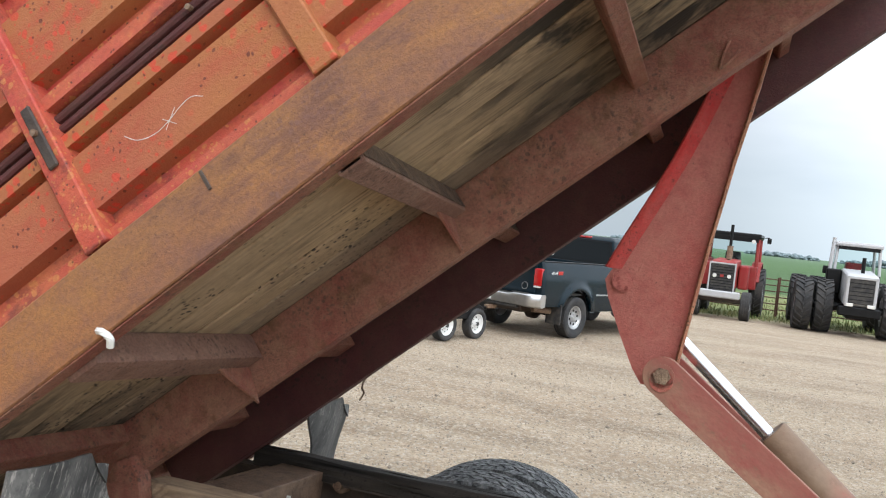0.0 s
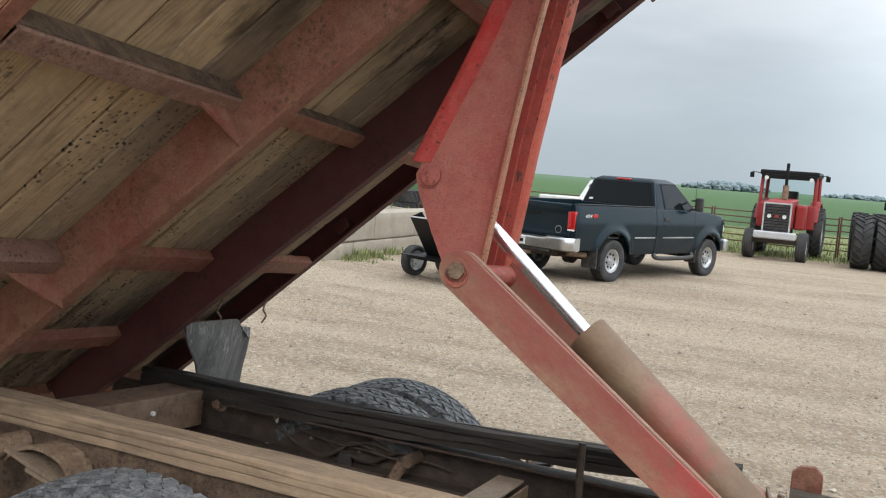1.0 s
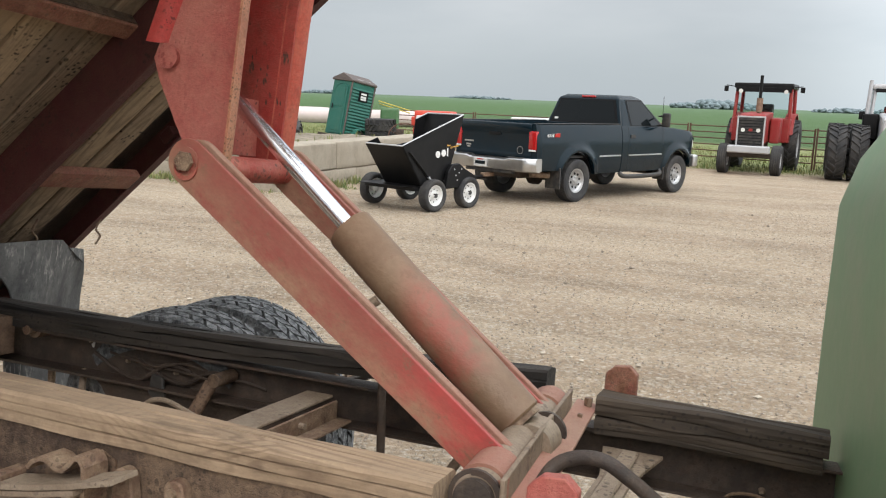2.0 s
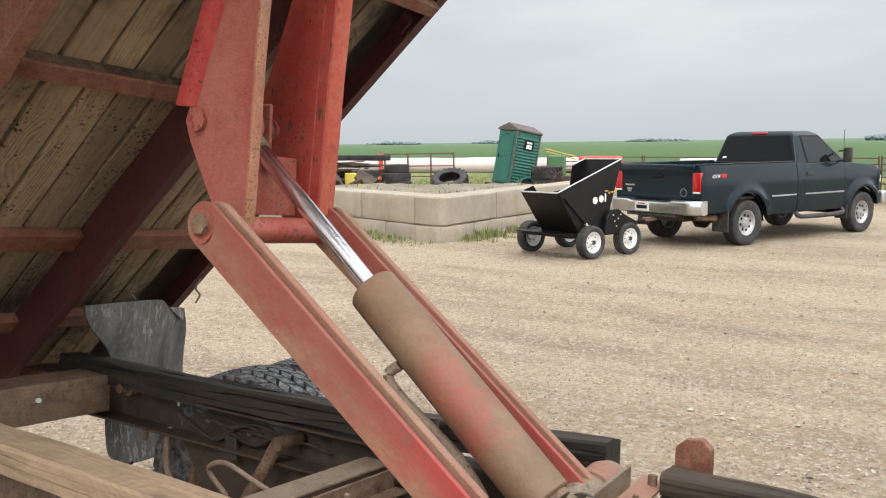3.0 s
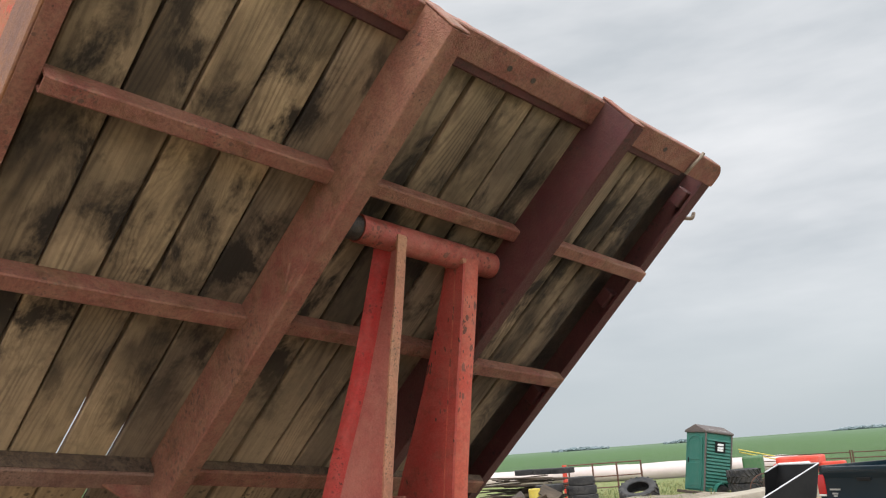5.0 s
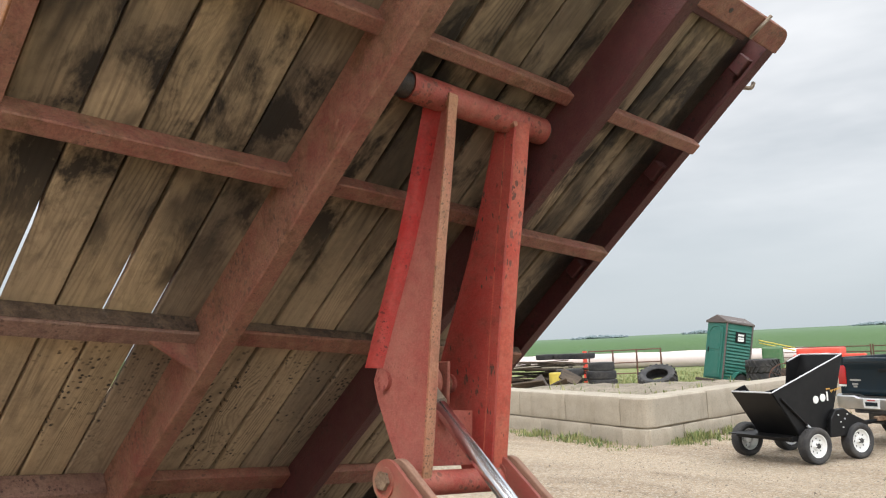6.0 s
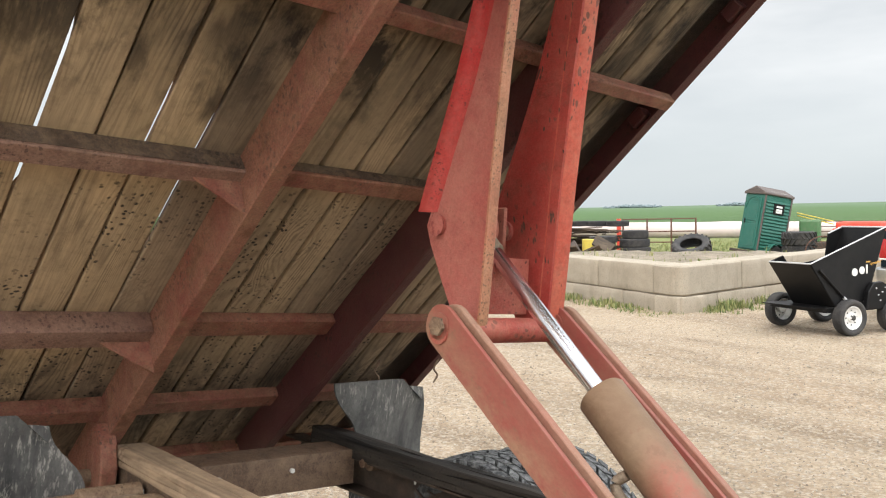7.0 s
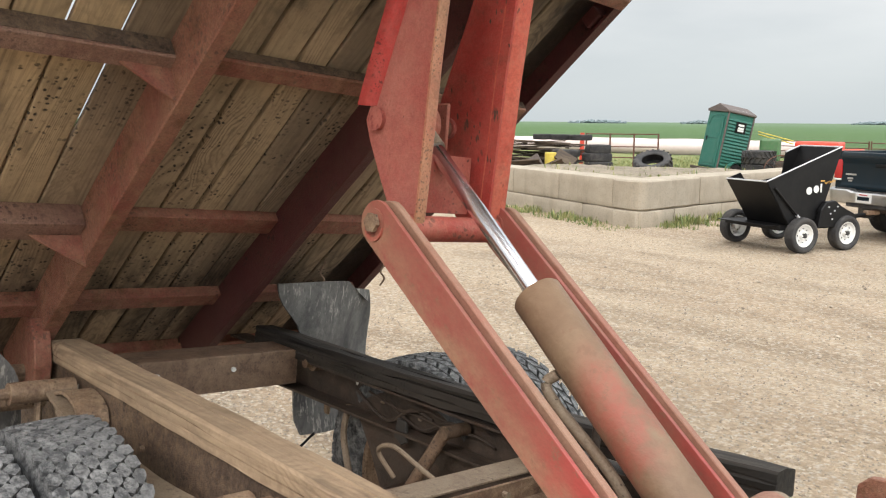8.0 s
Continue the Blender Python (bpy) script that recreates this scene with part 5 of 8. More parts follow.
def build_chassis():
    ch = M_RAILRUST
    # frame rails: channels opening inwards
    near = part("frame_rail", channel(-1.55, 1.9, 1.728, 1.075, 1.343, 0.075, 0.007, 1), ch, TRUCK, "rusty chassis frame rail")
    # far rail: shade as well as grease goes into its near-black colour
    far = part("frame_rail", channel(-1.55, 1.9, 2.565, 1.195, 1.314, 0.075, 0.007, -1), M_GRIME_SHADE, TRUCK, "chassis frame rail with grease and shade in its near-black colour")
    for x, z in ((-0.95, 1.26), (-0.85, 1.22), (-0.62, 1.25), (-0.40, 1.20), (0.2, 1.24), (0.33, 1.24)):
        part("rivet", tube((x, 1.7275, z), (x, 1.718, z), 0.010, 0.006, seg=10), ch, near)
    for x, z in ((-0.845, 1.29), (-0.70, 1.25), (-0.52, 1.24), (0.85, 1.24), (1.0, 1.18), (1.12, 1.22)):
        part("rivet", tube((x, 2.5575, z), (x, 2.548, z), 0.009, 0.005, seg=10), M_TANSTEEL, far)
    # timbers on the rails
    part("rail_timber", warped_beam(-1.240, 0.648, 1.712, 1.812, 1.345, 1.404, lambda x: -0.006 / (1 + math.exp(-8 * (x + 0.1))), seg=90, seed=2, rough=0.0025, split=0.012), M_TIMBER, TRUCK, "cracked tan timber laid on the frame rail")
    wf = lambda x: -0.030 + 0.027 * max(0.0, (x + 0.9) / 1.1) ** 2
    part("rail_timber", warped_beam(-1.36, 0.62, 2.480, 2.562, 1.346, 1.412, wf, seg=120, seed=5, rough=0.006, split=0.016), M_DARKTIMBER, TRUCK, "split black timber warping off the frame rail")
    part("rail_timber", warped_beam(0.742, 1.245, 2.476, 2.562, 1.347, 1.394, lambda x: -0.03 * max(0, x - 1.0), seed=9, rough=0.006), M_GREYTIMBER, TRUCK, "short grey-brown split timber")
    part("rail_timber", warped_beam(0.742, 1.235, 2.478, 2.562, 1.308, 1.345, lambda x: -0.03 * max(0, x - 1.0), seed=12, rough=0.004), M_GREYTIMBER, TRUCK, "lower grey timber")
    # rear crossmember, middle plate and front crossmember
    cm = bmesh.new()
    box(-1.10, -1.092, 1.80, 2.49, 1.228, 1.345, 0.002, into=cm)
    box(-1.25, -1.10, 1.80, 2.49, 1.337, 1.345, 0.002, into=cm)
    box(-1.25, -1.242, 1.80, 2.49, 1.24, 1.337, 0.002, into=cm)
    c1 = part("frame_crossmember", cm, M_BROWNIRON, TRUCK, "dusty rear crossmember between the rails")
    for y in (1.98, 2.24):
        part("bolt", tube((-1.092, y, 1.30), (-1.083, y, 1.30), 0.008, seg=8), M_WHITE, c1)
    pl = box(-0.035, 0.045, 1.80, 2.49, 1.272, 1.280, 0.002)
    p2 = part("flat_crossmember", pl, M_TANSTEEL, TRUCK, "dust-covered flat crossmember")
    an = box(0.052, 0.060, 1.80, 2.49, 1.215, 1.268, 0.002)
    box(0.060, 0.105, 1.80, 2.49, 1.215, 1.222, 0.002, into=an)
    part("angle_bar", an, M_RUST, p2, "rusty angle bar")
    for y in (2.05, 2.14, 2.30):
        part("bolt", tube((0.06, y, 1.245), (0.075, y, 1.245), 0.008, seg=6), M_TANSTEEL, p2)
    part("wire", sweep([(0.07, 2.14, 1.25), (0.13, 2.17, 1.24), (0.22, 2.15, 1.20), (0.33, 2.13, 1.12)], 0.003, 6), M_TANSTEEL, p2)
    fc = bmesh.new()
    o = [(0.78, 1.80), (0.80, 2.0), (0.80, 2.28), (0.765, 2.49), (0.905, 2.49), (0.87, 2.28), (0.87, 2.0), (0.90, 1.80)]
    prism(o, "z", 1.268, 1.278, 0.002, into=fc)
    c3 = part("front_crossmember", fc, M_TANSTEEL, TRUCK, "dusty waisted crossmember with bolt holes")
    prs = box(0.815, 0.855, 1.85, 2.45, 1.279, 1.289, 0.004)
    part("raised_rib", prs, M_TANSTEEL, c3)
    for x in (0.79, 0.885):
        for y in (2.38, 2.44, 1.88):
            part("bolt_hole", tube((x, y, 1.2783), (x, y, 1.2795), 0.006, seg=8), M_GRIME_SHADE, c3)
    # post plates at the hoist base
    for y, z0, lab in ((2.566, 1.20, "small red octagonal post plate"), (1.694, 1.20, "rusty red octagonal post plate")):
        x0 = 0.742 if y > 2 else 0.802
        w = 0.076
        o = [(x0, z0), (x0, 1.433), (x0 + 0.02, 1.452), (x0 + w - 0.02, 1.456), (x0 + w, 1.437), (x0 + w, z0)]
        part("post_plate", prism(o, "y", y, y + 0.026, 0.002), M_FRAME if y > 2 else M_ARM, TRUCK, lab)
    # hoses by the hoist
    part("hydraulic_hose", sweep([(0.76, 1.84, 1.32), (0.787, 1.89, 1.395), (0.825, 1.90, 1.423), (0.875, 1.90, 1.427), (0.925, 1.905, 1.40), (1.0, 1.93, 1.345), (1.18, 2.0, 1.24)], 0.013, 10), M_GRIME_SHADE, TRUCK, "black hydraulic hose", smooth=True)
    part("hydraulic_hose", sweep([(0.212, 2.43, 1.43), (0.216, 2.425, 1.32), (0.225, 2.42, 1.20), (0.24, 2.40, 1.05)], 0.011, 10), M_GRIME_SHADE, TRUCK, "", smooth=True)
    part("brake_line", sweep([(1.02, 2.52, 1.17), (1.06, 2.53, 1.21), (1.13, 2.53, 1.21), (1.17, 2.53, 1.16), (1.13, 2.53, 1.10), (1.05, 2.53, 1.12), (1.02, 2.52, 1.17)], 0.004, 6), M_RUST, TRUCK)
    part("brake_line", sweep([(-0.86, 2.545, 1.20), (-0.82, 2.50, 1.12), (-0.74, 2.47, 1.02), (-0.70, 2.46, 0.94)], 0.011, 8), M_TANSTEEL, TRUCK, smooth=True)
    part("wiring", sweep([(-1.16, 2.25, 1.12), (-1.15, 2.27, 1.0), (-1.12, 2.33, 0.94), (-1.05, 2.42, 0.97), (-0.98, 2.50, 1.08)], 0.005, 6), M_BLACK, TRUCK)
    part("wiring", sweep([(-1.18, 2.20, 1.12), (-1.22, 2.18, 1.0), (-1.26, 2.16, 0.93)], 0.006, 6), M_BLACK, TRUCK)
    # shock absorber and helper bracket on the far rail
    sh = tube((-0.33, 2.47, 1.255), (-0.45, 2.40, 0.98), 0.019, seg=16)
    s = part("shock_absorber", sh, M_BROWNIRON, TRUCK, "dirty shock absorber", smooth=True)
    part("eye", tube((-0.31, 2.45, 1.268), (-0.31, 2.54, 1.268), 0.019, seg=16), M_RAILRUST, s, smooth=True)
    part("coiled_line", sweep([(-0.40, 2.36, 1.13), (-0.44, 2.33, 1.20), (-0.38, 2.33, 1.23), (-0.28, 2.34, 1.20), (-0.18, 2.36, 1.16)], 0.007, 8), M_TANSTEEL, s, smooth=True)
    part("axle_plate", prism([(-0.86, 1.204), (-0.80, 1.16), (-0.74, 1.08), (-0.68, 0.98), (-0.30, 0.98), (-0.12, 1.10), (-0.06, 1.204)], "y", 2.548, 2.563, 0.004), M_GRIME_SHADE, TRUCK, "greasy spring seat plate")
    for k, (x, z, drop) in enumerate(((-0.66, 1.28, 0.06), (-0.60, 1.29, 0.03), (-0.50, 1.28, 0.05), (-0.40, 1.27, 0.02))):
        line = [(x - 0.16, 2.545, z - 0.02), (x - 0.06, 2.535, z - drop), (x + 0.03, 2.53, z - drop * 1.2), (x + 0.12, 2.54, z - 0.015), (x + 0.20, 2.548, z - 0.03)]
        part("brake_line", sweep(line, 0.004 if k % 2 else 0.006, 6), M_GRIME_SHADE, far, smooth=True)
    part("rubber_strap", prism([(-0.565, 1.24), (-0.525, 1.235), (-0.515, 1.175), (-0.54, 1.16), (-0.575, 1.18)], "y", 2.50, 2.512, 0.003), M_BLACKPLASTIC, far)
    for x, z, r in ((-1.045, 1.306, 0.007), (-0.985, 1.295, 0.005), (-0.90, 1.285, 0.006), (-0.893, 1.268, 0.004), (-0.855, 1.262, 0.004)):
        part("paint_splash", lathe([(0.001, -0.003), (r * 0.7, -0.0025), (r, 0.0)], 9, m=pose(x, 1.7275, z) @ Matrix.Diagonal((0.7, 1, 1.5, 1))), M_WHITE, near, "splash of white paint")
    part("paint_splash", lathe([(0.001, -0.003), (0.007, -0.0025), (0.011, 0.0)], 9, m=pose(-0.84, 2.5575, 1.285) @ Matrix.Diagonal((0.7, 1, 1.4, 1))), M_WHITE, far, "splash of white paint")
    # leaf springs and curled hangers outside the rails
    def bent(path, y0, y1, th=0.009):
        lower = []
        for k, (px, pz) in enumerate(path):
            a, b = path[max(0, k - 1)], path[min(len(path) - 1, k + 1)]
            d = Vector((b[0] - a[0], b[1] - a[1])).normalized()
            lower.append((px + d.y * th, pz - d.x * th))
        bm = bmesh.new()
        for k in range(len(path) - 1):
            prism([path[k], path[k + 1], lower[k + 1], lower[k]], "y", y0, y1, 0.0, into=bm)
        bmesh.ops.remove_doubles(bm, verts=bm.verts, dist=1e-5)
        return bm
    for y, sg in ((1.66, -1), (2.63, 1)):
        for k in range(5):
            ln = 0.55 - 0.08 * k
            pts = [(-0.46 + ln * (i / 6 - 1), 1.236 - 0.0125 * k + 0.27 * (ln * (i / 6 - 1)) ** 2) for i in range(13)]
            # far leaves share the far rail's near-black iron
            part("spring_leaf", bent(pts, y - 0.034, y + 0.034, 0.010), M_TANSTEEL if sg < 0 else M_GRIME_SHADE, TRUCK, "dusty rear spring leaf")
        part("spring_clip", box(-0.20, -0.175, y - 0.042, y + 0.042, 1.20, 1.272, 0.004), M_RUST, TRUCK)
        fr_ = [(-0.125, 1.296), (-0.112, 1.310), (-0.092, 1.320), (-0.072, 1.318), (-0.055, 1.308), (-0.042, 1.306), (-0.028, 1.318), (-0.014, 1.334), (0.002, 1.334), (0.014, 1.318), (0.016, 1.28), (0.012, 1.22), (0.010, 1.17)]
        hb = part("spring_bracket", bent(fr_, y - 0.012, y + 0.045 if sg < 0 else y + 0.03), M_RUST, TRUCK, "curled rusty spring bracket", smooth=True)
        part("bracket_side", prism([(-0.02, 1.325), (0.015, 1.31), (0.026, 1.20), (-0.05, 1.22), (-0.05, 1.31)], "y", 1.722 if sg < 0 else 2.571, 1.727 if sg < 0 else 2.576), M_RUST, hb)
        part("pin", tube((-0.01, y - 0.03, 1.272), (-0.01, y + 0.05, 1.272), 0.013, seg=10), M_TANSTEEL, hb)
        rr_ = [(-1.02, 1.285), (-1.0, 1.305), (-0.97, 1.322), (-0.93, 1.332), (-0.89, 1.330), (-0.85, 1.320), (-0.82, 1.30), (-0.808, 1.27), (-0.82, 1.235), (-0.85, 1.222)]
        hb = part("spring_bracket", bent(rr_, y - 0.02, y + 0.06 if sg < 0 else y + 0.05), M_RUST, TRUCK, "curled rusty spring bracket", smooth=True)
        part("shackle", box(-1.05, -1.02, y - 0.05, y - 0.035, 1.12, 1.33, 0.006), M_RUST, hb)
        part("shackle_pin", tube((-1.035, y - 0.12, 1.31), (-1.035, y + 0.05, 1.31), 0.030, seg=14), M_RUST, hb, smooth=True)
        part("pin_end", tube((-1.035, y - 0.15, 1.31), (-1.035, y - 0.12, 1.31), 0.016, seg=10), M_RUST, hb)
    for x in (0.05, 0.165):
        o = arc(x, 1.288, 0.022, 20, 200, 8) + [(x - 0.022, 1.19), (x + 0.035, 1.19)]
        b2 = part("clip_bracket", prism(o, "y", 1.700, 1.727, 0.003), M_RUST, TRUCK)
        part("bolt", tube((x, 1.690, 1.288), (x, 1.70, 1.288), 0.009, seg=8), M_RUST, b2)
    # hinge knuckles at the rear of the frame
    for y in (1.66,):
        hg = prism([(-1.31, 1.24), (-1.215, 1.24), (-1.20, 1.34), (-1.22, 1.42), (-1.26, 1.47), (-1.30, 1.45), (-1.33, 1.38)], "y", y, y + 0.05, 0.004)
        part("hinge_plate", hg, M_FRAME, TRUCK, "chipped red hinge plate")
    part("hinge_pin", tube((-1.30, 1.52, 1.30), (-1.30, 2.75, 1.30), 0.026, seg=16), M_RUST, TRUCK, smooth=True)
    part("hinge_tube", tube((-1.18, 1.45, 1.255), (-1.18, 1.68, 1.255), 0.032, seg=16), M_RUST, TRUCK, smooth=True)


build_chassis()


def build_wheels():
    R, w = 0.440, 0.205
    ty = tyre_bm(R, w, 0.25, rows=7, count=66, lug=0.014, scales=True)
    me_t = bpy.data.meshes.new("tyre")
    bmesh.ops.recalc_face_normals(ty, faces=ty.faces)
    ty.to_mesh(me_t)
    ty.free()
    me_t.materials.append(M_TYRE)
    rb = rim_bm(0.252, w, 0.05)
    me_r = bpy.data.meshes.new("rim")
    rb.to_mesh(me_r)
    rb.free()
    me_r.materials.append(M_RUST)
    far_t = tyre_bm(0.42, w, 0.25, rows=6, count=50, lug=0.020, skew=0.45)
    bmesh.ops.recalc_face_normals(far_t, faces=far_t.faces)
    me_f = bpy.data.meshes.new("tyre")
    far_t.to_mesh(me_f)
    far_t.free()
    me_f.materials.append(M_TYRE_SHADED)
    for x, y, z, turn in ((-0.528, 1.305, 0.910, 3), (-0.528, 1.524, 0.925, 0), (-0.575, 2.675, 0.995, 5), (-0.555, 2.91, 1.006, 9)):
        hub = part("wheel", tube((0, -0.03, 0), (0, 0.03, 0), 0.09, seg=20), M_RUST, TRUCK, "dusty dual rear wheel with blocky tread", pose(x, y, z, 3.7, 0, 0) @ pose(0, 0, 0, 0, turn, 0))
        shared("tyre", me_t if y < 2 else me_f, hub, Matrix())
        shared("rim", me_r, hub, Matrix())
    ax = tube((-0.528, 1.18, 0.902), (-0.528, 2.95, 1.017), 0.055, seg=20)
    lathe([(0.001, -0.14), (0.11, -0.12), (0.17, -0.05), (0.18, 0.0), (0.17, 0.05), (0.11, 0.12), (0.001, 0.14)], 24, into=ax, m=Matrix.Translation((-0.528, 2.13, 0.962)))
    part("rear_axle", ax, M_GRIME_SHADE, TRUCK, "greasy rear axle and differential", smooth=True)
    part("drive_shaft", tube((-0.34, 2.13, 0.98), (1.6, 2.13, 1.08), 0.045, seg=18), M_GRIME_SHADE, TRUCK, smooth=True)
    # U-bolts
    for y in (1.66, 2.63):
        ub = bmesh.new()
        for x in (-0.60, -0.45):
            sweep([(x, y - 0.045, 0.93), (x, y - 0.045, 1.09), (x, y, 1.11), (x, y + 0.045, 1.09), (x, y + 0.045, 0.93)], 0.010, 8, into=ub)
        part("spring_clamp", ub, M_RUST, TRUCK)


build_wheels()


def flap(left, right, ztop, zbot, x, sag, label=""):
    """A rubber mud flap: left(v) and right(v) are its ragged edges from the top (v = 0) to the foot; sag(u, v) bends it."""
    bm = bmesh.new()
    nu, nv = 12, 22
    sheet = []
    for side in (0, 1):
        g = []
        for j in range(nv + 1):
            v = j / nv
            row = []
            for i in range(nu + 1):
                u = i / nu
                yy = left(v) + (right(v) - left(v)) * u
                zz = ztop + (zbot - ztop) * v - 0.05 * abs(u - 0.35) ** 2 * (1 - v) - (0.07 * max(0, u - 0.75) / 0.25 if v < 0.04 else 0)
                row.append(bm.verts.new((x + sag(u, v) + side * 0.008, yy, zz)))
            g.append(row)
        sheet.append(g)
    for g in sheet:
        for j in range(nv):
            for i in range(nu):
                bm.faces.new((g[j][i], g[j][i + 1], g[j + 1][i + 1], g[j + 1][i]))
    a, b = sheet
    rim = [(0, i) for i in range(nu)] + [(j, nu) for j in range(nv)] + [(nv, i) for i in range(nu, 0, -1)] + [(j, 0) for j in range(nv, 0, -1)]
    for k in range(len(rim)):
        (j0, i0), (j1, i1) = rim[k], rim[(k + 1) % len(rim)]
        bm.faces.new((a[j0][i0], a[j1][i1], b[j1][i1], b[j0][i0]))
    return part("mud_flap", bm, M_FLAP, TRUCK, label, smooth=True)


def bend_in(v, a, b, w):
    """Runs from a at the top to b below, along a soft S."""
    return a + (b - a) / (1 + math.exp(-(v - w) * 16))


wave = lambda u, v: 0.035 * math.sin(u * 4.2 + 0.6) * (1 - 0.5 * v) - 0.05 * math.sin(v * 2.2) + 0.012 * math.sin(v * 7 + u * 2)
fl_far = flap(lambda v: bend_in(v, 2.425, 2.57, 0.20) + 0.06 * max(0, v - 0.9) * 4, lambda v: bend_in(v, 2.855, 2.915, 0.10) - 0.05 * max(0, v - 0.9) * 4, 1.572, 1.0, -1.18, wave, "grey rubber mud flap splashed with pale mud")
flap(lambda v: 1.15, lambda v: bend_in(v, 1.50, 1.645, 0.22), 1.53, 0.92, -1.18, wave, "grey rubber mud flap splashed with pale mud")
for y in (2.62, 2.90):
    part("chain", sweep([(-1.175, y, 1.545), (-1.165, y + 0.01, 1.575), (-1.17, y - 0.005, 1.60), (-1.165, y + 0.012, 1.64)], 0.004, 6), M_RUST, fl_far)


def build_cab():
    y0, y1 = 1.36, 3.0
    z0, z1 = 1.08, 2.62
    bm = bmesh.new()
    levels = [(z0, 0.0), (1.55, 0.0), (1.88, 0.005), (2.0, 0.04), (2.1, 0.10), (2.40, 0.24), (2.56, 0.33), (z1, 0.44)]
    rings = []
    for z, lean in levels:
        r = 0.20 if z < 2.5 else 0.26
        xb, xf = 1.245 + lean, 2.55 - lean * 0.6
        ya, yb = y0 + lean * 0.25, y1 - lean * 0.25
        o = []
        for cx, cy, a in ((xb + r, ya + r, 180), (xf - r, ya + r, 270), (xf - r, yb - r, 0), (xb + 0.06, yb - 0.06, 90)):
            rr = r if a != 90 else 0.06
            o += arc(cx, cy, rr, a, a + 90, 6)
        rings.append([bm.verts.new((px, py, z)) for px, py in o])
    n = len(rings[0])
    for a, b in zip(rings, rings[1:]):
        for k in range(n):
            bm.faces.new((a[k], a[(k + 1) % n], b[(k + 1) % n], b[k]))
    bm.faces.new(rings[0][::-1])
    bm.faces.new(rings[-1])
    aslant = Matrix(((1, -0.11, 0, 0.3045), (0, 1, 0, 0), (0, 0, 1, 0), (0, 0, 0, 1)))        # the back wall stands a little askew
    bm.transform(aslant)
    cab = part("cab", bm, M_GREENCAB, TRUCK, "pale green steel truck cab with dusty back wall", smooth=True)
    part("corner_seam", box(1.246, 1.2585, 2.925, 2.932, z0, 1.80, 0.001), M_TANSTEEL, cab, "raised corner seam")
    rw = box(1.425, 1.435, 1.62, 2.66, 2.12, 2.40, 0.003)
    rw.transform(Matrix.Translation((1.43, 0, 2.26)) @ pose(0, 0, 0, 0, 25, 0) @ Matrix.Translation((-1.43, 0, -2.26)))
    rw.transform(aslant)
    part("rear_window", rw, M_GLASS, cab, "dark rear window")
    part("cab_mount", box(1.45, 1.60, 1.74, 2.56, 1.0, 1.085, 0.01), M_GRIME_SHADE, cab)


build_cab()


# ---- the yard ----
def wheel(parent, x, y, z, R, w, rim, tmat, rmat, rows=4, count=30, lug=0.008, turn=0.0, chevron=False, label="", tilt=0.0, flip=False, dark_hub=False):
    """A wheel of a vehicle: hub, tyre and rim; dark_hub adds a black bearing cap and slots."""
    m = pose(x, y, z, tilt, 0, turn + (180 if flip else 0))
    hub = part("wheel", tube((0, -w * 0.2, 0), (0, w * 0.2, 0), rim * 0.3, seg=16), rmat, parent, label, m)
    part("tyre", tyre_bm(R, w, rim, rows, count, lug, 40, chevron=chevron), tmat, hub)
    part("rim", rim_bm(rim * 1.01, w, w * 0.22), rmat, hub, smooth=True)
    if dark_hub:
        part("bearing_cap", tube((0, -w * 0.48, 0), (0, -w * 0.28, 0), rim * 0.21, rim * 0.27, seg=12), M_BLACKPLASTIC, hub, "black bearing cap")
        for k in range(8):
            a = k * math.pi / 4
            part("rim_slot", tube((rim * 0.62 * math.cos(a), -w * 0.185, rim * 0.62 * math.sin(a)), (rim * 0.62 * math.cos(a), -w * 0.165, rim * 0.62 * math.sin(a)), rim * 0.07, seg=8), M_BLACK, hub)
    return hub


def frustum(base, top, z0, z1, bev=0.0):
    """A solid between two rectangles (x0, x1, y0, y1)."""
    bm = bmesh.new()
    r = []
    for (x0, x1, y0, y1), z in ((base, z0), (top, z1)):
        r.append([bm.verts.new(p) for p in ((x0, y0, z), (x1, y0, z), (x1, y1, z), (x0, y1, z))])
    bm.faces.new(r[0][::-1])
    bm.faces.new(r[1])
    for k in range(4):
        bm.faces.new((r[0][k], r[0][(k + 1) % 4], r[1][(k + 1) % 4], r[1][k]))
    bmesh.ops.recalc_face_normals(bm, faces=bm.faces)
    return bevel(bm, bev, 2)


def pane(corners, out, t=0.006):
    """A thin pane through four corners, raised along out."""
    bm = bmesh.new()
    o = Vector(out).normalized()
    a = [bm.verts.new(Vector(c) + o * 0.004) for c in corners]
    b = [bm.verts.new(Vector(c) + o * (0.004 + t)) for c in corners]
    bm.faces.new(a[::-1])
    bm.faces.new(b)
    for k in range(4):
        bm.faces.new((a[k], a[(k + 1) % 4], b[(k + 1) % 4], b[k]))
    bmesh.ops.recalc_face_normals(bm, faces=bm.faces)
    return bm


def letters(name, text, size, mat, parent, m, label=""):
    cu = bpy.data.curves.new(name, "FONT")
    cu.body, cu.size, cu.extrude = text, size, 0.002
    ob = bpy.data.objects.new("tmp", cu)
    scene.collection.objects.link(ob)
    me = bpy.data.meshes.new_from_object(ob.evaluated_get(bpy.context.evaluated_depsgraph_get()))
    bpy.data.objects.remove(ob)
    bpy.data.curves.remove(cu)
    me.materials.clear()
    me.materials.append(mat)
    o = new(name, me)
    me.transform(m)
    o.parent = parent
    return tagged(o, label)


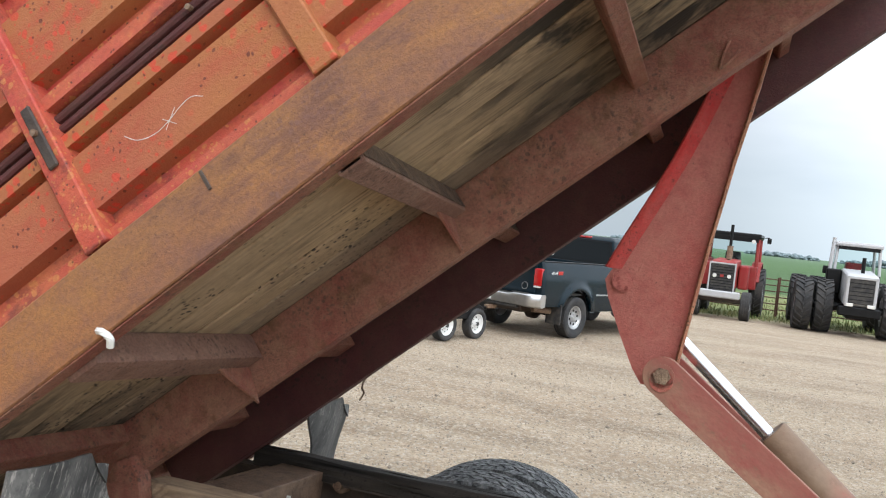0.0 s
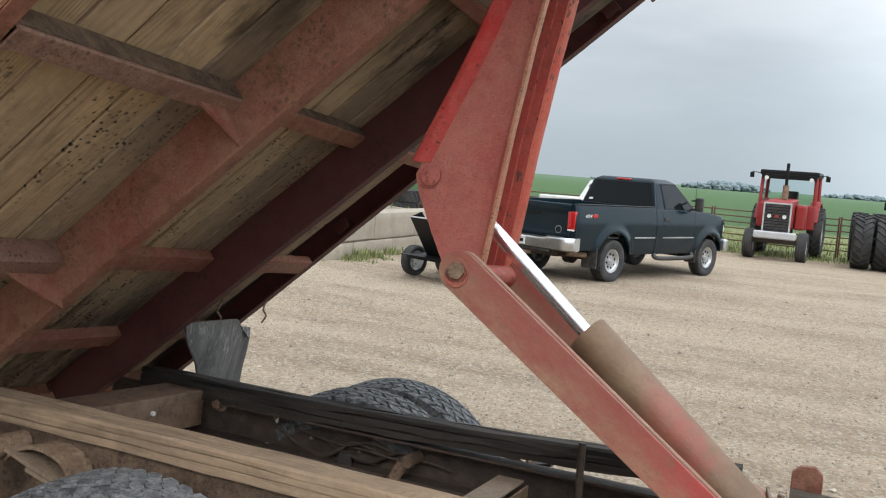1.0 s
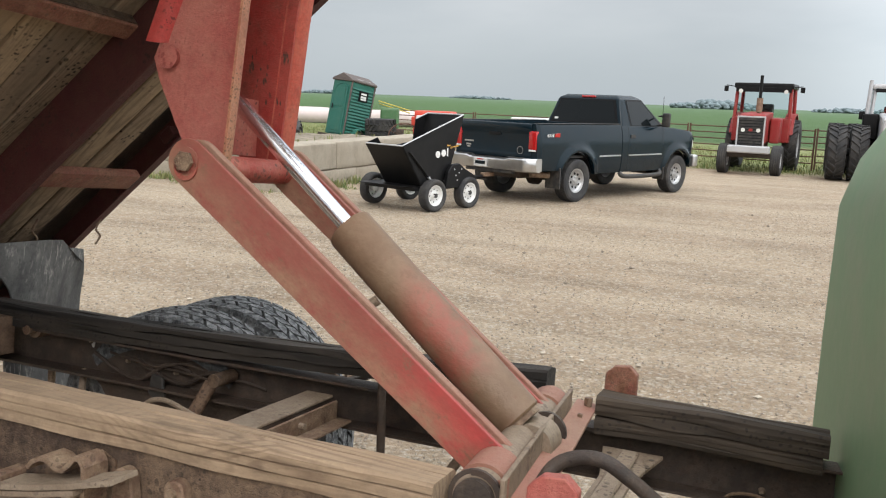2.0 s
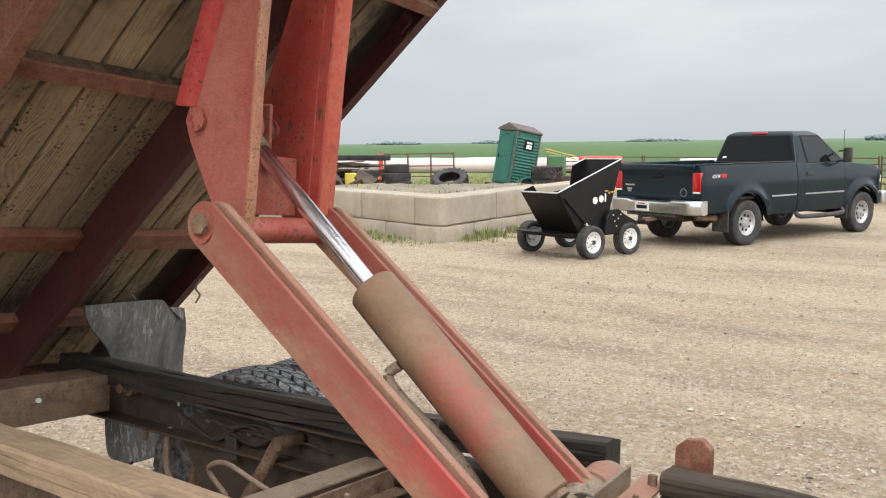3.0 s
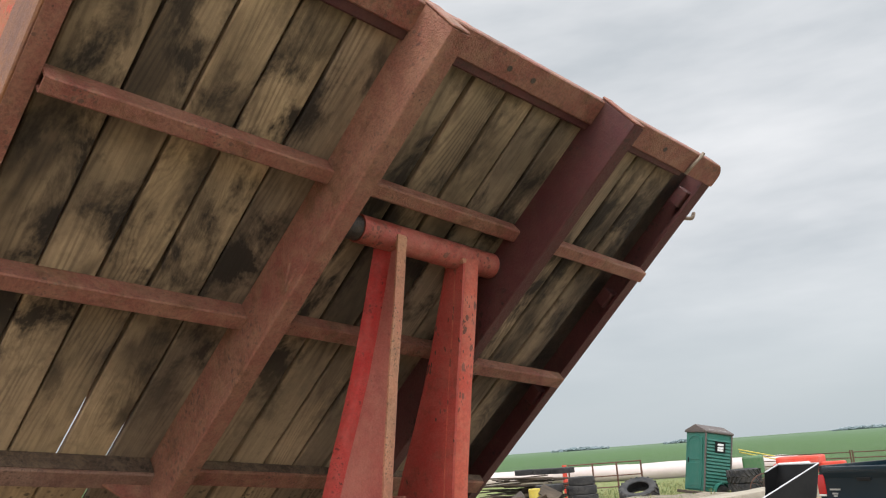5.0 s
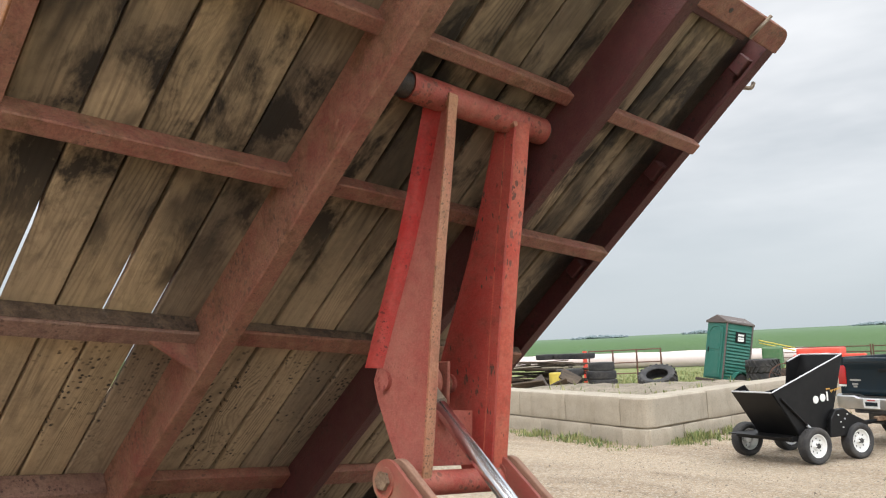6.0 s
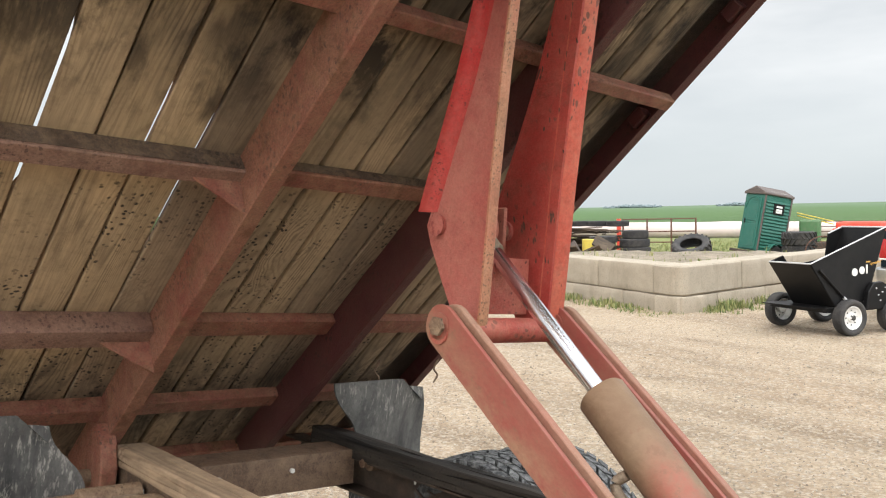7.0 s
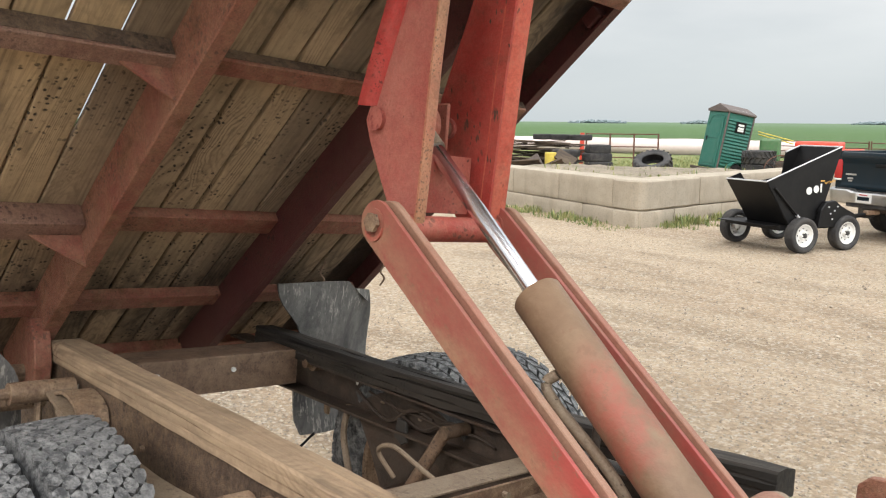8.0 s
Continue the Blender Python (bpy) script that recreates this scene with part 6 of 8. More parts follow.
def alloy_wheel(parent, x, y, flip):
    """An off-road wheel: knobbly tyre, silver rim with eight dark openings and a hub cap."""
    hub = wheel(parent, x, y, 0.395, 0.395, 0.262, 0.218, M_TYRE_FAR, M_ALLOY, 4, 40, 0.010, flip=flip, label="all-terrain tyre on a silver alloy rim")
    for k in range(8):
        a = k * math.pi / 4 + 0.2
        c, d = math.cos(a), math.sin(a)
        part("rim_opening", tube((0.130 * c, -0.0765, 0.130 * d), (0.130 * c, -0.0700, 0.130 * d), 0.024, seg=10), M_BLACK, hub)
    part("hub_cap", lathe([(0.001, -0.100), (0.040, -0.097), (0.050, -0.070)], 16), M_ALLOY, hub, smooth=True)
    return hub


def build_pickup():
    P = thing("pickup_truck", "dark blue regular-cab pickup truck with chrome rear bumper parked on gravel", "pickup truck", pose(-3.476, 16.575, 0, 0, 0, 67.3))
    WB = 3.48
    arch = ((0.0, 0.52), (WB, 0.50))

    def belly(x):
        """The lower edge of the flank, with the wheel openings."""
        z = 0.50 + (0.10 if x < -0.5 else 0.0) + max(0.0, x - 3.9) * 0.25
        for cx, r in arch:
            d = abs(x - cx)
            if d < r:
                z = max(z, 0.40 + math.sqrt(r * r - d * d) * 1.0)
        return z

    def brow(x):
        """The upper edge of the flank: bed rail, belt line, falling bonnet."""
        if x < 1.40:
            return 1.395
        if x < 2.95:
            return 1.365 - 0.01 * (x - 1.4)
        return 1.345 - 0.13 * ((x - 2.95) / 1.3) ** 1.6 - (0.10 * ((x - 4.0) / 0.25) ** 2 if x > 4.0 else 0)

    def bulge(x, z):
        """Half the body's width: tucked in below, fullest at mid height, with flares round the wheels."""
        y = 0.985 - 0.10 * max(0.0, (0.80 - z) / 0.35) ** 2 * 0.5 - 0.055 * max(0.0, (z - 1.05) / 0.35) ** 1.6
        for cx, r in arch:
            d = math.hypot(x - cx, z - 0.40)
            if z > 0.40:
                y += 0.045 * math.exp(-((d - r - 0.03) / 0.075) ** 2)
        if x > 3.9:
            y -= 0.16 * ((x - 3.9) / 0.4) ** 2
        if x < -1.05:
            y -= 0.02 * ((-1.05 - x) / 0.12) ** 2
        return y

    def flank(x0, x1, side, n, m=14):
        """A curved body side between two stations, with its returned edge."""
        bm = bmesh.new()
        rows = []
        for i in range(n + 1):
            x = x0 + (x1 - x0) * i / n
            lo, hi = belly(x), brow(x)
            row = [bm.verts.new((x, side * (bulge(x, lo) - 0.10), lo + 0.005))]
            for j in range(m + 1):
                z = lo + (hi - lo) * j / m
                row.append(bm.verts.new((x, side * bulge(x, z), z)))
            row.append(bm.verts.new((x, side * (bulge(x, hi) - 0.012), hi + 0.018)))
            row.append(bm.verts.new((x, side * (bulge(x, hi) - 0.075), hi + 0.022)))
            row.append(bm.verts.new((x, side * (bulge(x, hi) - 0.085), hi - 0.05)))
            row.append(bm.verts.new((x, side * (bulge(x, lo) - 0.115), lo + 0.02)))
            rows.append(row)
        k = len(rows[0])
        for p, q in zip(rows, rows[1:]):
            for j in range(k):
                bm.faces.new((p[j], p[(j + 1) % k], q[(j + 1) % k], q[j]))
        bm.faces.new(rows[0][::-1])
        bm.faces.new(rows[-1])
        return bm
    for side in (-1, 1):
        bs = part("bed_side", flank(-1.17, 1.385, side, 66), M_PICKUP, P, "dark blue bed side with flared wheel arch", smooth=True)
        part("bed_rail", box(-1.14, 1.37, side * 0.905 - 0.035, side * 0.905 + 0.035, 1.412, 1.426, 0.005), M_BLACKPLASTIC, bs, "black rail cap")
        yo = side * (bulge(0.9, 0.83) + 0.003)
        part("stripe", box(0.66, 1.37, min(yo, yo - side * 0.012), max(yo, yo - side * 0.012), 0.812, 0.838, 0.003), M_CHROMEDULL, bs, "bright trim strip")
        tl = part("tail_light", box(-1.195, -1.075, side * 0.885 - 0.065, side * 0.885 + 0.100, 0.965, 1.285, 0.018, seg=2), M_TAIL, P, "tall red tail light", smooth=True)
        part("reversing_lens", box(-1.199, -1.10, side * 0.885 - 0.055, side * 0.885 + 0.090, 0.935, 0.965, 0.006), M_LAMP, tl, "white reversing lens")
        part("mud_flap", box(-0.575, -0.545, side * 0.86 - 0.17, side * 0.86 + 0.16, 0.27, 0.64, 0.006), M_BLACKPLASTIC, P)
        part("wheel_well", prism(arc(0, 0.40, 0.515, 0, 180, 12) + arc(0, 0.40, 0.50, 180, 0, 12), "y", min(side * 0.55, side * 0.93), max(side * 0.55, side * 0.93)), M_BLACK, P)
    bd = letters("badge", "4X4", 0.115, M_WHITE, P, pose(-0.96, -bulge(-0.8, 1.18) - 0.016, 1.185, 90, 0, 0) @ Matrix(((1, 0.35, 0, 0), (0, 0.8, 0, 0), (0, 0, 1, 0), (0, 0, 0, 1))), "slanted white and red badge")
    part("badge_stroke", box(-0.70, -0.56, -bulge(-0.8, 1.18) - 0.006, -bulge(-0.8, 1.18) + 0.012, 1.185, 1.25, 0.004), M_TAIL, P, "red end of the badge")
    part("bed_floor", box(-1.12, 1.36, -0.90, 0.90, 0.80, 0.84), M_BLACKPLASTIC, P)
    part("bulkhead", box(1.34, 1.385, -0.90, 0.90, 0.80, 1.40, 0.006), M_PICKUP, P)
    tg = part("tailgate", prism([(-1.150, 0.800), (-1.185, 0.800), (-1.192, 0.86), (-1.180, 0.90), (-1.178, 1.22), (-1.200, 1.30), (-1.205, 1.395), (-1.185, 1.412), (-1.145, 1.412)], "y", -0.835, 0.835, 0.006), M_PICKUP, P, "dark blue tailgate with a raised lip", smooth=True)
    part("latch", box(-1.200, -1.178, -0.14, 0.14, 1.185, 1.235, 0.006), M_BLACK, tg, "black tailgate latch")
    part("emblem", tube((-1.179, -0.60, 0.945), (-1.192, -0.60, 0.945), 0.060, seg=20, m=Matrix.Diagonal((1, 1, 1, 1))), M_PICKUP, tg, "dark oval emblem")
    part("emblem_rim", lathe([(0.060, -0.004), (0.068, -0.004), (0.068, 0.004), (0.060, 0.004), (0.060, -0.004)], 24, m=pose(-1.190, -0.60, 0.945, 0, 0, 90)), M_CHROMEDULL, tg, "bright emblem ring")
    for z, y0, y1 in ((1.03, 0.52, 0.74), (0.965, 0.58, 0.70), (0.925, 0.60, 0.68)):
        part("lettering_bar", box(-1.184, -1.1785, y0, y1, z, z + 0.028), M_CHROMEDULL, tg)
    # chrome step bumper, bent round at its ends
    bm = bmesh.new()
    rows = []
    for k in range(25):
        y = -1.0 + 2.0 * k / 24
        bend = 0.16 * max(0.0, (abs(y) - 0.80) / 0.20) ** 2
        dip = 0.03 if abs(y) < 0.42 else 0.0
        rows.append([bm.verts.new((px + bend, y, pz)) for px, pz in ((-1.22, 0.815 - dip), (-1.355, 0.815 - dip), (-1.385, 0.79 - dip), (-1.385, 0.70), (-1.36, 0.60), (-1.30, 0.575), (-1.22, 0.60))])
    for p, q in zip(rows, rows[1:]):
        for j in range(7):
            bm.faces.new((p[j], p[(j + 1) % 7], q[(j + 1) % 7], q[j]))
    bm.faces.new(rows[0][::-1])
    bm.faces.new(rows[-1])
    bmp = part("rear_bumper", bm, M_CHROMEDULL, P, "dull chrome step bumper", smooth=True)
    for y0, y1 in ((-0.78, -0.45), (-0.38, 0.38), (0.45, 0.78)):
        part("step_pad", box(-1.365, -1.25, y0, y1, 0.79 if abs(y0) < 0.4 else 0.817, 0.799 if abs(y0) < 0.4 else 0.826, 0.003), M_BLACKPLASTIC, bmp)
    part("bumper_valance", box(-1.34, -1.22, -0.55, 0.55, 0.53, 0.60, 0.01), M_BLACKPLASTIC, bmp)
    pl = part("number_plate", box(-1.398, -1.387, -0.02, 0.30, 0.615, 0.765, 0.003), M_WHITE, bmp, "pale number plate")
    part("plate_bar", box(-1.401, -1.3985, 0.02, 0.26, 0.655, 0.715), M_PICKUP, pl)
    part("plate_bar", box(-1.401, -1.3985, 0.06, 0.22, 0.735, 0.752), M_TAIL, pl)
    part("hitch", box(-1.48, -1.22, -0.05, 0.05, 0.44, 0.51, 0.008), M_RUST, P, "rusty receiver hitch")
    part("exhaust", tube((-0.95, -0.66, 0.52), (-0.60, -0.80, 0.50), 0.055, seg=14), M_RUST, P, "rusty tail pipe")
    part("rear_axle", lathe([(0.05, -0.85), (0.05, -0.2), (0.16, -0.08), (0.16, 0.08), (0.05, 0.2), (0.05, 0.85)], 16, m=pose(0, 0, 0.40)), M_GRIME_SHADE, P)
    part("front_axle", tube((WB, -0.85, 0.40), (WB, 0.85, 0.40), 0.06, seg=12), M_GRIME_SHADE, P)
    part("fuel_tank", box(-0.95, -0.45, -0.4, 0.4, 0.42, 0.66, 0.04, seg=2), M_GRIME_SHADE, P)
    for y in (-0.45, 0.45):
        part("chassis_rail", box(-1.2, 4.1, y - 0.05, y + 0.05, 0.56, 0.74, 0.01), M_GRIME_SHADE, P)
    part("engine", box(2.7, 4.1, -0.40, 0.40, 0.50, 1.15, 0.04), M_GRIME_SHADE, P)
    # cab: flanks, floor, bonnet, glasshouse
    cab = part("cab", box(1.42, 2.95, -0.90, 0.90, 0.60, 1.34, 0.03), M_PICKUP, P, "dark blue cab shell")
    for side in (-1, 1):
        fk = part("door_and_wing", flank(1.405, 4.30, side, 76), M_PICKUP, cab, "dark blue door and front wing", smooth=True)
        for x in (1.62, 2.86):
            yo = side * (bulge(x, 0.95) - 0.0005)
            gp = bmesh.new()
            for j in range(7):
                z0, z1 = 0.56 + 0.115 * j, 0.56 + 0.115 * (j + 1)
                ya, yb = bulge(x, z0) + 0.0015, bulge(x, z1) + 0.0015
                vs = [gp.verts.new(p) for p in ((x, side * ya, z0), (x + 0.011, side * ya, z0), (x + 0.011, side * yb, z1), (x, side * yb, z1), (x, side * (ya - 0.01), z0), (x + 0.011, side * (ya - 0.01), z0), (x + 0.011, side * (yb - 0.01), z1), (x, side * (yb - 0.01), z1))]
                for q in ((0, 1, 2, 3), (4, 7, 6, 5), (0, 4, 5, 1), (2, 6, 7, 3), (0, 3, 7, 4), (1, 5, 6, 2)):
                    gp.faces.new([vs[i] for i in q])
            part("door_gap", gp, M_BLACK, fk)
        yo = side * (bulge(2.0, 0.83) + 0.003)
        part("stripe", box(1.64, 2.84, min(yo, yo - side * 0.012), max(yo, yo - side * 0.012), 0.812, 0.838, 0.003), M_CHROMEDULL, fk, "bright trim strip")
        yo = side * bulge(1.8, 1.18)
        part("door_handle", box(1.68, 1.84, min(yo, yo + side * 0.018), max(yo, yo + side * 0.018), 1.15, 1.22, 0.008), M_BLACKPLASTIC, fk, "black door handle")
        part("wheel_well", prism(arc(WB, 0.40, 0.495, 0, 180, 12) + arc(WB, 0.40, 0.48, 180, 0, 12), "y", min(side * 0.55, side * 0.93), max(side * 0.55, side * 0.93)), M_BLACK, cab)
        part("step_bar", sweep([(1.42, side * 0.93, 0.50), (1.55, side * 1.0, 0.42), (2.7, side * 1.0, 0.42), (2.85, side * 0.93, 0.50)], 0.045, 10), M_BLACKPLASTIC, cab, "black side step", smooth=True)
        mr = part("wing_mirror", box(2.66, 2.73, side * 1.12 - 0.085, side * 1.12 + 0.085, 1.37, 1.65, 0.033, seg=3), M_BLACKPLASTIC, cab, "black towing mirror", smooth=True)
        for z in (1.42, 1.60):
            part("mirror_arm", tube((2.76, side * 0.90, z - 0.02), (2.71, side * 1.10, z), 0.018, seg=8), M_BLACKPLASTIC, mr)
        part("headlight", box(4.14, 4.27, side * 0.72 - 0.16, side * 0.72 + 0.12, 0.93, 1.13, 0.02), M_LAMP, cab)
        part("signal_lens", box(4.10, 4.26, side * 0.80 - 0.05, side * 0.80 + 0.06, 0.82, 0.92, 0.012), M_ORANGELENS, cab, "amber signal lens")
        part("mud_flap", box(WB - 0.57, WB - 0.545, side * 0.88 - 0.13, side * 0.88 + 0.12, 0.30, 0.56, 0.005), M_BLACKPLASTIC, P)
    bm = bmesh.new()
    rows = []
    for i in range(16):
        x = 2.90 + 1.36 * i / 15
        rows.append([bm.verts.new((x, 0.93 * (j / 8 - 1) * (1 - 0.12 * max(0, x - 3.9)), brow(x) + 0.015 + 0.045 * (1 - (j / 8 - 1) ** 2) + (0.015 if 4 < j < 12 else 0))) for j in range(17)])
    for p, q in zip(rows, rows[1:]):
        for j in range(16):
            bm.faces.new((p[j], q[j], q[j + 1], p[j + 1]))
    for f in bmesh.ops.extrude_face_region(bm, geom=bm.faces[:])["geom"]:
        if isinstance(f, bmesh.types.BMVert):
            f.co.z -= 0.05
    part("bonnet", bm, M_PICKUP, cab, "dark blue bonnet with a raised middle", smooth=True)
    part("grille", box(4.20, 4.30, -0.56, 0.56, 0.82, 1.16, 0.02), M_CHROMEDULL, cab, "chrome grille")
    gh = frustum((1.425, 3.02, -0.925, 0.925), (1.560, 2.32, -0.735, 0.735), 1.345, 1.905, 0.0)
    top = [v for v in gh.verts if v.co.z > 1.8]
    crown = bmesh.ops.extrude_face_region(gh, geom=[f for f in gh.faces if all(v in top for v in f.verts)])["geom"]
    for v in crown:
        if isinstance(v, bmesh.types.BMVert):
            v.co = Vector((1.94 + (v.co.x - 1.94) * 0.78, v.co.y * 0.80, 1.965))
    bmesh.ops.delete(gh, geom=[f for f in gh.faces if all(abs(v.co.z - 1.905) < 1e-4 for v in f.verts)], context="FACES")
    bevel(gh, 0.045, 3)
    part("roof", gh, M_PICKUP, cab, "dark blue cab roof and pillars", smooth=True)

    def on(u, v, s):
        """A place on the glasshouse: s picks the face, u along, v up."""
        b, t = (1.425, 3.02, -0.925, 0.925), (1.560, 2.32, -0.735, 0.735)
        r = [b[i] + (t[i] - b[i]) * v for i in range(4)]
        z = 1.345 + 0.56 * v
        if s == "rear":
            return (r[0], r[2] + (r[3] - r[2]) * u, z)
        if s == "front":
            return (r[1], r[2] + (r[3] - r[2]) * u, z)
        return (r[0] + (r[1] - r[0]) * u, r[2] if s == "right" else r[3], z)
    rw = part("rear_window", pane([on(0.075, 0.14, "rear"), on(0.925, 0.14, "rear"), on(0.91, 0.90, "rear"), on(0.09, 0.90, "rear")], (-1, 0, 0.24)), M_GLASS, cab, "tinted rear window")
    part("window_seal", pane([on(0.045, 0.09, "rear"), on(0.955, 0.09, "rear"), on(0.945, 0.95, "rear"), on(0.055, 0.95, "rear")], (-1, 0, 0.24), 0.002), M_BLACK, rw)
    part("sticker", pane([on(0.86, 0.20, "rear"), on(0.91, 0.20, "rear"), on(0.91, 0.27, "rear"), on(0.86, 0.27, "rear")], (-1, 0, 0.24), 0.009), M_LAMP, rw, "small pale sticker")
    part("windscreen", pane([on(0.05, 0.10, "front"), on(0.95, 0.10, "front"), on(0.94, 0.93, "front"), on(0.06, 0.93, "front")], (0.56, 0, 0.7)), M_GLASS, cab)
    for s_, d in (("right", (0, -1, 0.34)), ("left", (0, 1, 0.34))):
        sw = part("side_window", pane([on(0.22, 0.08, s_), on(0.88, 0.08, s_), on(0.87, 0.90, s_), on(0.25, 0.90, s_)], d), M_GLASS, cab, "dark side window")
        part("window_seal", pane([on(0.19, 0.03, s_), on(0.95, 0.03, s_), on(0.93, 0.96, s_), on(0.22, 0.96, s_)], d, 0.002), M_BLACK, sw)
    part("brake_light", box(1.555, 1.61, -0.17, 0.17, 1.905, 1.945, 0.010), M_TAIL, cab, "red high brake light")
    part("front_bumper", box(4.18, 4.36, -0.98, 0.98, 0.52, 0.78, 0.05, seg=3), M_CHROMEDULL, P, "chrome front bumper", smooth=True)
    part("aerial", tube((2.98, -0.86, 1.34), (2.94, -0.88, 1.98), 0.005, seg=6), M_BLACK, P)
    for x in (0, WB):
        for y, fl in ((-0.87, False), (0.87, True)):
            alloy_wheel(P, x, y, fl)


def build_spreader():
    S = thing("manure_spreader", "black tow-behind spreader hopper on white-rimmed wheels", "spreader", pose(-4.17, 13.43, 0, 0, 0, 71.5))
    ya, yb = 0.07, 0.86
    t = 0.012

    def sheet(name, pts, out, label=""):
        bm = bmesh.new()
        o = Vector(out) * t
        a = [bm.verts.new(p) for p in pts]
        b = [bm.verts.new(Vector(p) + o) for p in pts]
        bm.faces.new(a[::-1])
        bm.faces.new(b)
        n = len(pts)
        for k in range(n):
            bm.faces.new((a[k], a[(k + 1) % n], b[(k + 1) % n], b[k]))
        return part(name, bm, M_BLACK, S, label)
    side = [(-0.76, 1.05), (0.68, 1.53), (0.40, 0.74), (0.30, 0.50), (-0.30, 0.42)]
    sheet("hopper_side", [(x, ya, z) for x, z in side], (0, -1, 0), "black hopper side with decal")
    cut = [(-0.76, 1.05), (-0.50, 1.13), (-0.36, 0.97), (0.33, 1.06), (0.39, 1.433), (0.68, 1.53), (0.40, 0.74), (0.30, 0.50), (-0.30, 0.42)]
    sheet("hopper_side", [(x, yb, z) for x, z in cut], (0, 1, 0), "black hopper side with a cut-out rim")
    sheet("hopper_front", [(0.68, ya, 1.53), (0.68, yb, 1.53), (0.30, yb, 0.50), (0.30, ya, 0.50)], (0.95, 0, -0.3))
    sheet("hopper_rear", [(-0.76, ya, 1.05), (-0.76, yb, 1.05), (-0.30, yb, 0.42), (-0.30, ya, 0.42)], (-0.84, 0, -0.54), "sloping rear hopper wall")
    sheet("hopper_floor", [(-0.30, ya, 0.42), (0.30, ya, 0.50), (0.30, yb, 0.50), (-0.30, yb, 0.42)], (0, 0, -1))
    # silver tubes put the rim's highlight into the colour
    for p, q in (((-0.76, ya, 1.05), (0.68, ya, 1.53)), ((0.39, yb, 1.433), (0.68, yb, 1.53)), ((-0.76, ya, 1.05), (-0.76, yb, 1.05)), ((0.68, ya, 1.53), (0.68, yb, 1.53))):
        part("rim_edge", tube(p, q, 0.013, seg=8), M_SILVER, S, "silver rim edge painting the highlight along the hopper")
    # decal: plain shapes and one readable word
    dk = part("decal", tube((0.06, ya - 0.013, 0.90), (0.06, ya - 0.016, 0.90), 0.055, seg=20), M_WHITE, S, "white decal shapes")
    part("decal_bar", tube((0.20, ya - 0.013, 0.92), (0.20, ya - 0.016, 0.92), 0.055, seg=20), M_WHITE, dk)
    part("decal_bar", box(0.28, 0.31, ya - 0.016, ya - 0.013, 0.87, 1.00), M_WHITE, dk)
    part("decal_bar", box(0.28, 0.36, ya - 0.016, ya - 0.013, 1.03, 1.05), M_GOLD, dk)
    letters("lettering", "spreader", 0.062, M_GOLD, dk, pose(0.36, ya - 0.014, 0.99, 90, -8, 0), "small gold word")
    # chassis frame, drive box, strut
    fr = part("frame", box(-0.42, 0.90, 0.10, 0.16, 0.33, 0.40, 0.005), M_BLACK, S)
    for b in ((-0.42, 0.90, 1.16, 1.22, 0.33, 0.40), (-0.42, -0.36, 0.16, 1.16, 0.33, 0.40), (0.84, 0.90, 0.16, 1.16, 0.33, 0.40), (0.20, 0.26, 0.16, 1.16, 0.33, 0.40)):
        part("frame_bar", box(*b, 0.005), M_BLACK, fr)
    part("spinner_plate", box(-0.62, 0.0, 0.16, 1.16, 0.40, 0.412), M_BLACK, fr)
    o = [(0.20, 0.36), (0.24, 0.62), (0.34, 0.74), (0.52, 0.75), (0.66, 0.66), (0.98, 0.52), (0.98, 0.40), (0.60, 0.34)]
    db = part("drive_cover", prism(o, "y", -0.03, 0.055, 0.012), M_BLACK, S, "black drive-chain cover with bolts")
    for x, z in ((0.38, 0.66), (0.42, 0.56), (0.50, 0.60), (0.46, 0.48), (0.56, 0.66)):
        part("bolt", tube((x, -0.03, z), (x, -0.042, z), 0.012, seg=8), M_SILVER, db)
    part("strut", tube((-0.62, ya - 0.03, 0.96), (-0.12, ya - 0.04, 0.50), 0.016, seg=8), M_BLACK, S)
    part("strut_cap", tube((-0.18, ya - 0.035, 0.555), (-0.12, ya - 0.04, 0.50), 0.022, seg=8), M_SILVER, S)
    part("tongue", tube((0.90, 0.62, 0.38), (1.95, 0.42, 0.46), 0.035, seg=8), M_BLACK, S, "black drawbar")
    part("tongue_brace", tube((0.88, 0.14, 0.38), (1.45, 0.50, 0.42), 0.024, seg=8), M_BLACK, S)
    for x, y, R, fl in ((-0.10, 0.0, 0.262, False), (0.76, 0.0, 0.262, False), (-0.10, 1.33, 0.262, True), (0.76, 1.33, 0.262, True)):
        wheel(S, x, y, R, R, 0.17, 0.165, M_TYRE_FAR, M_WHITE, 4, 36, 0.006, flip=fl, label="small black tyre on a white rim", dark_hub=True)


def tractor_tyre(parent, x, y, R, w, rim, mat_r, label=""):
    return wheel(parent, x, y, R, R, w, rim, M_TYRE_FAR, mat_r, 4, 22, 0.045, chevron=True, label=label)


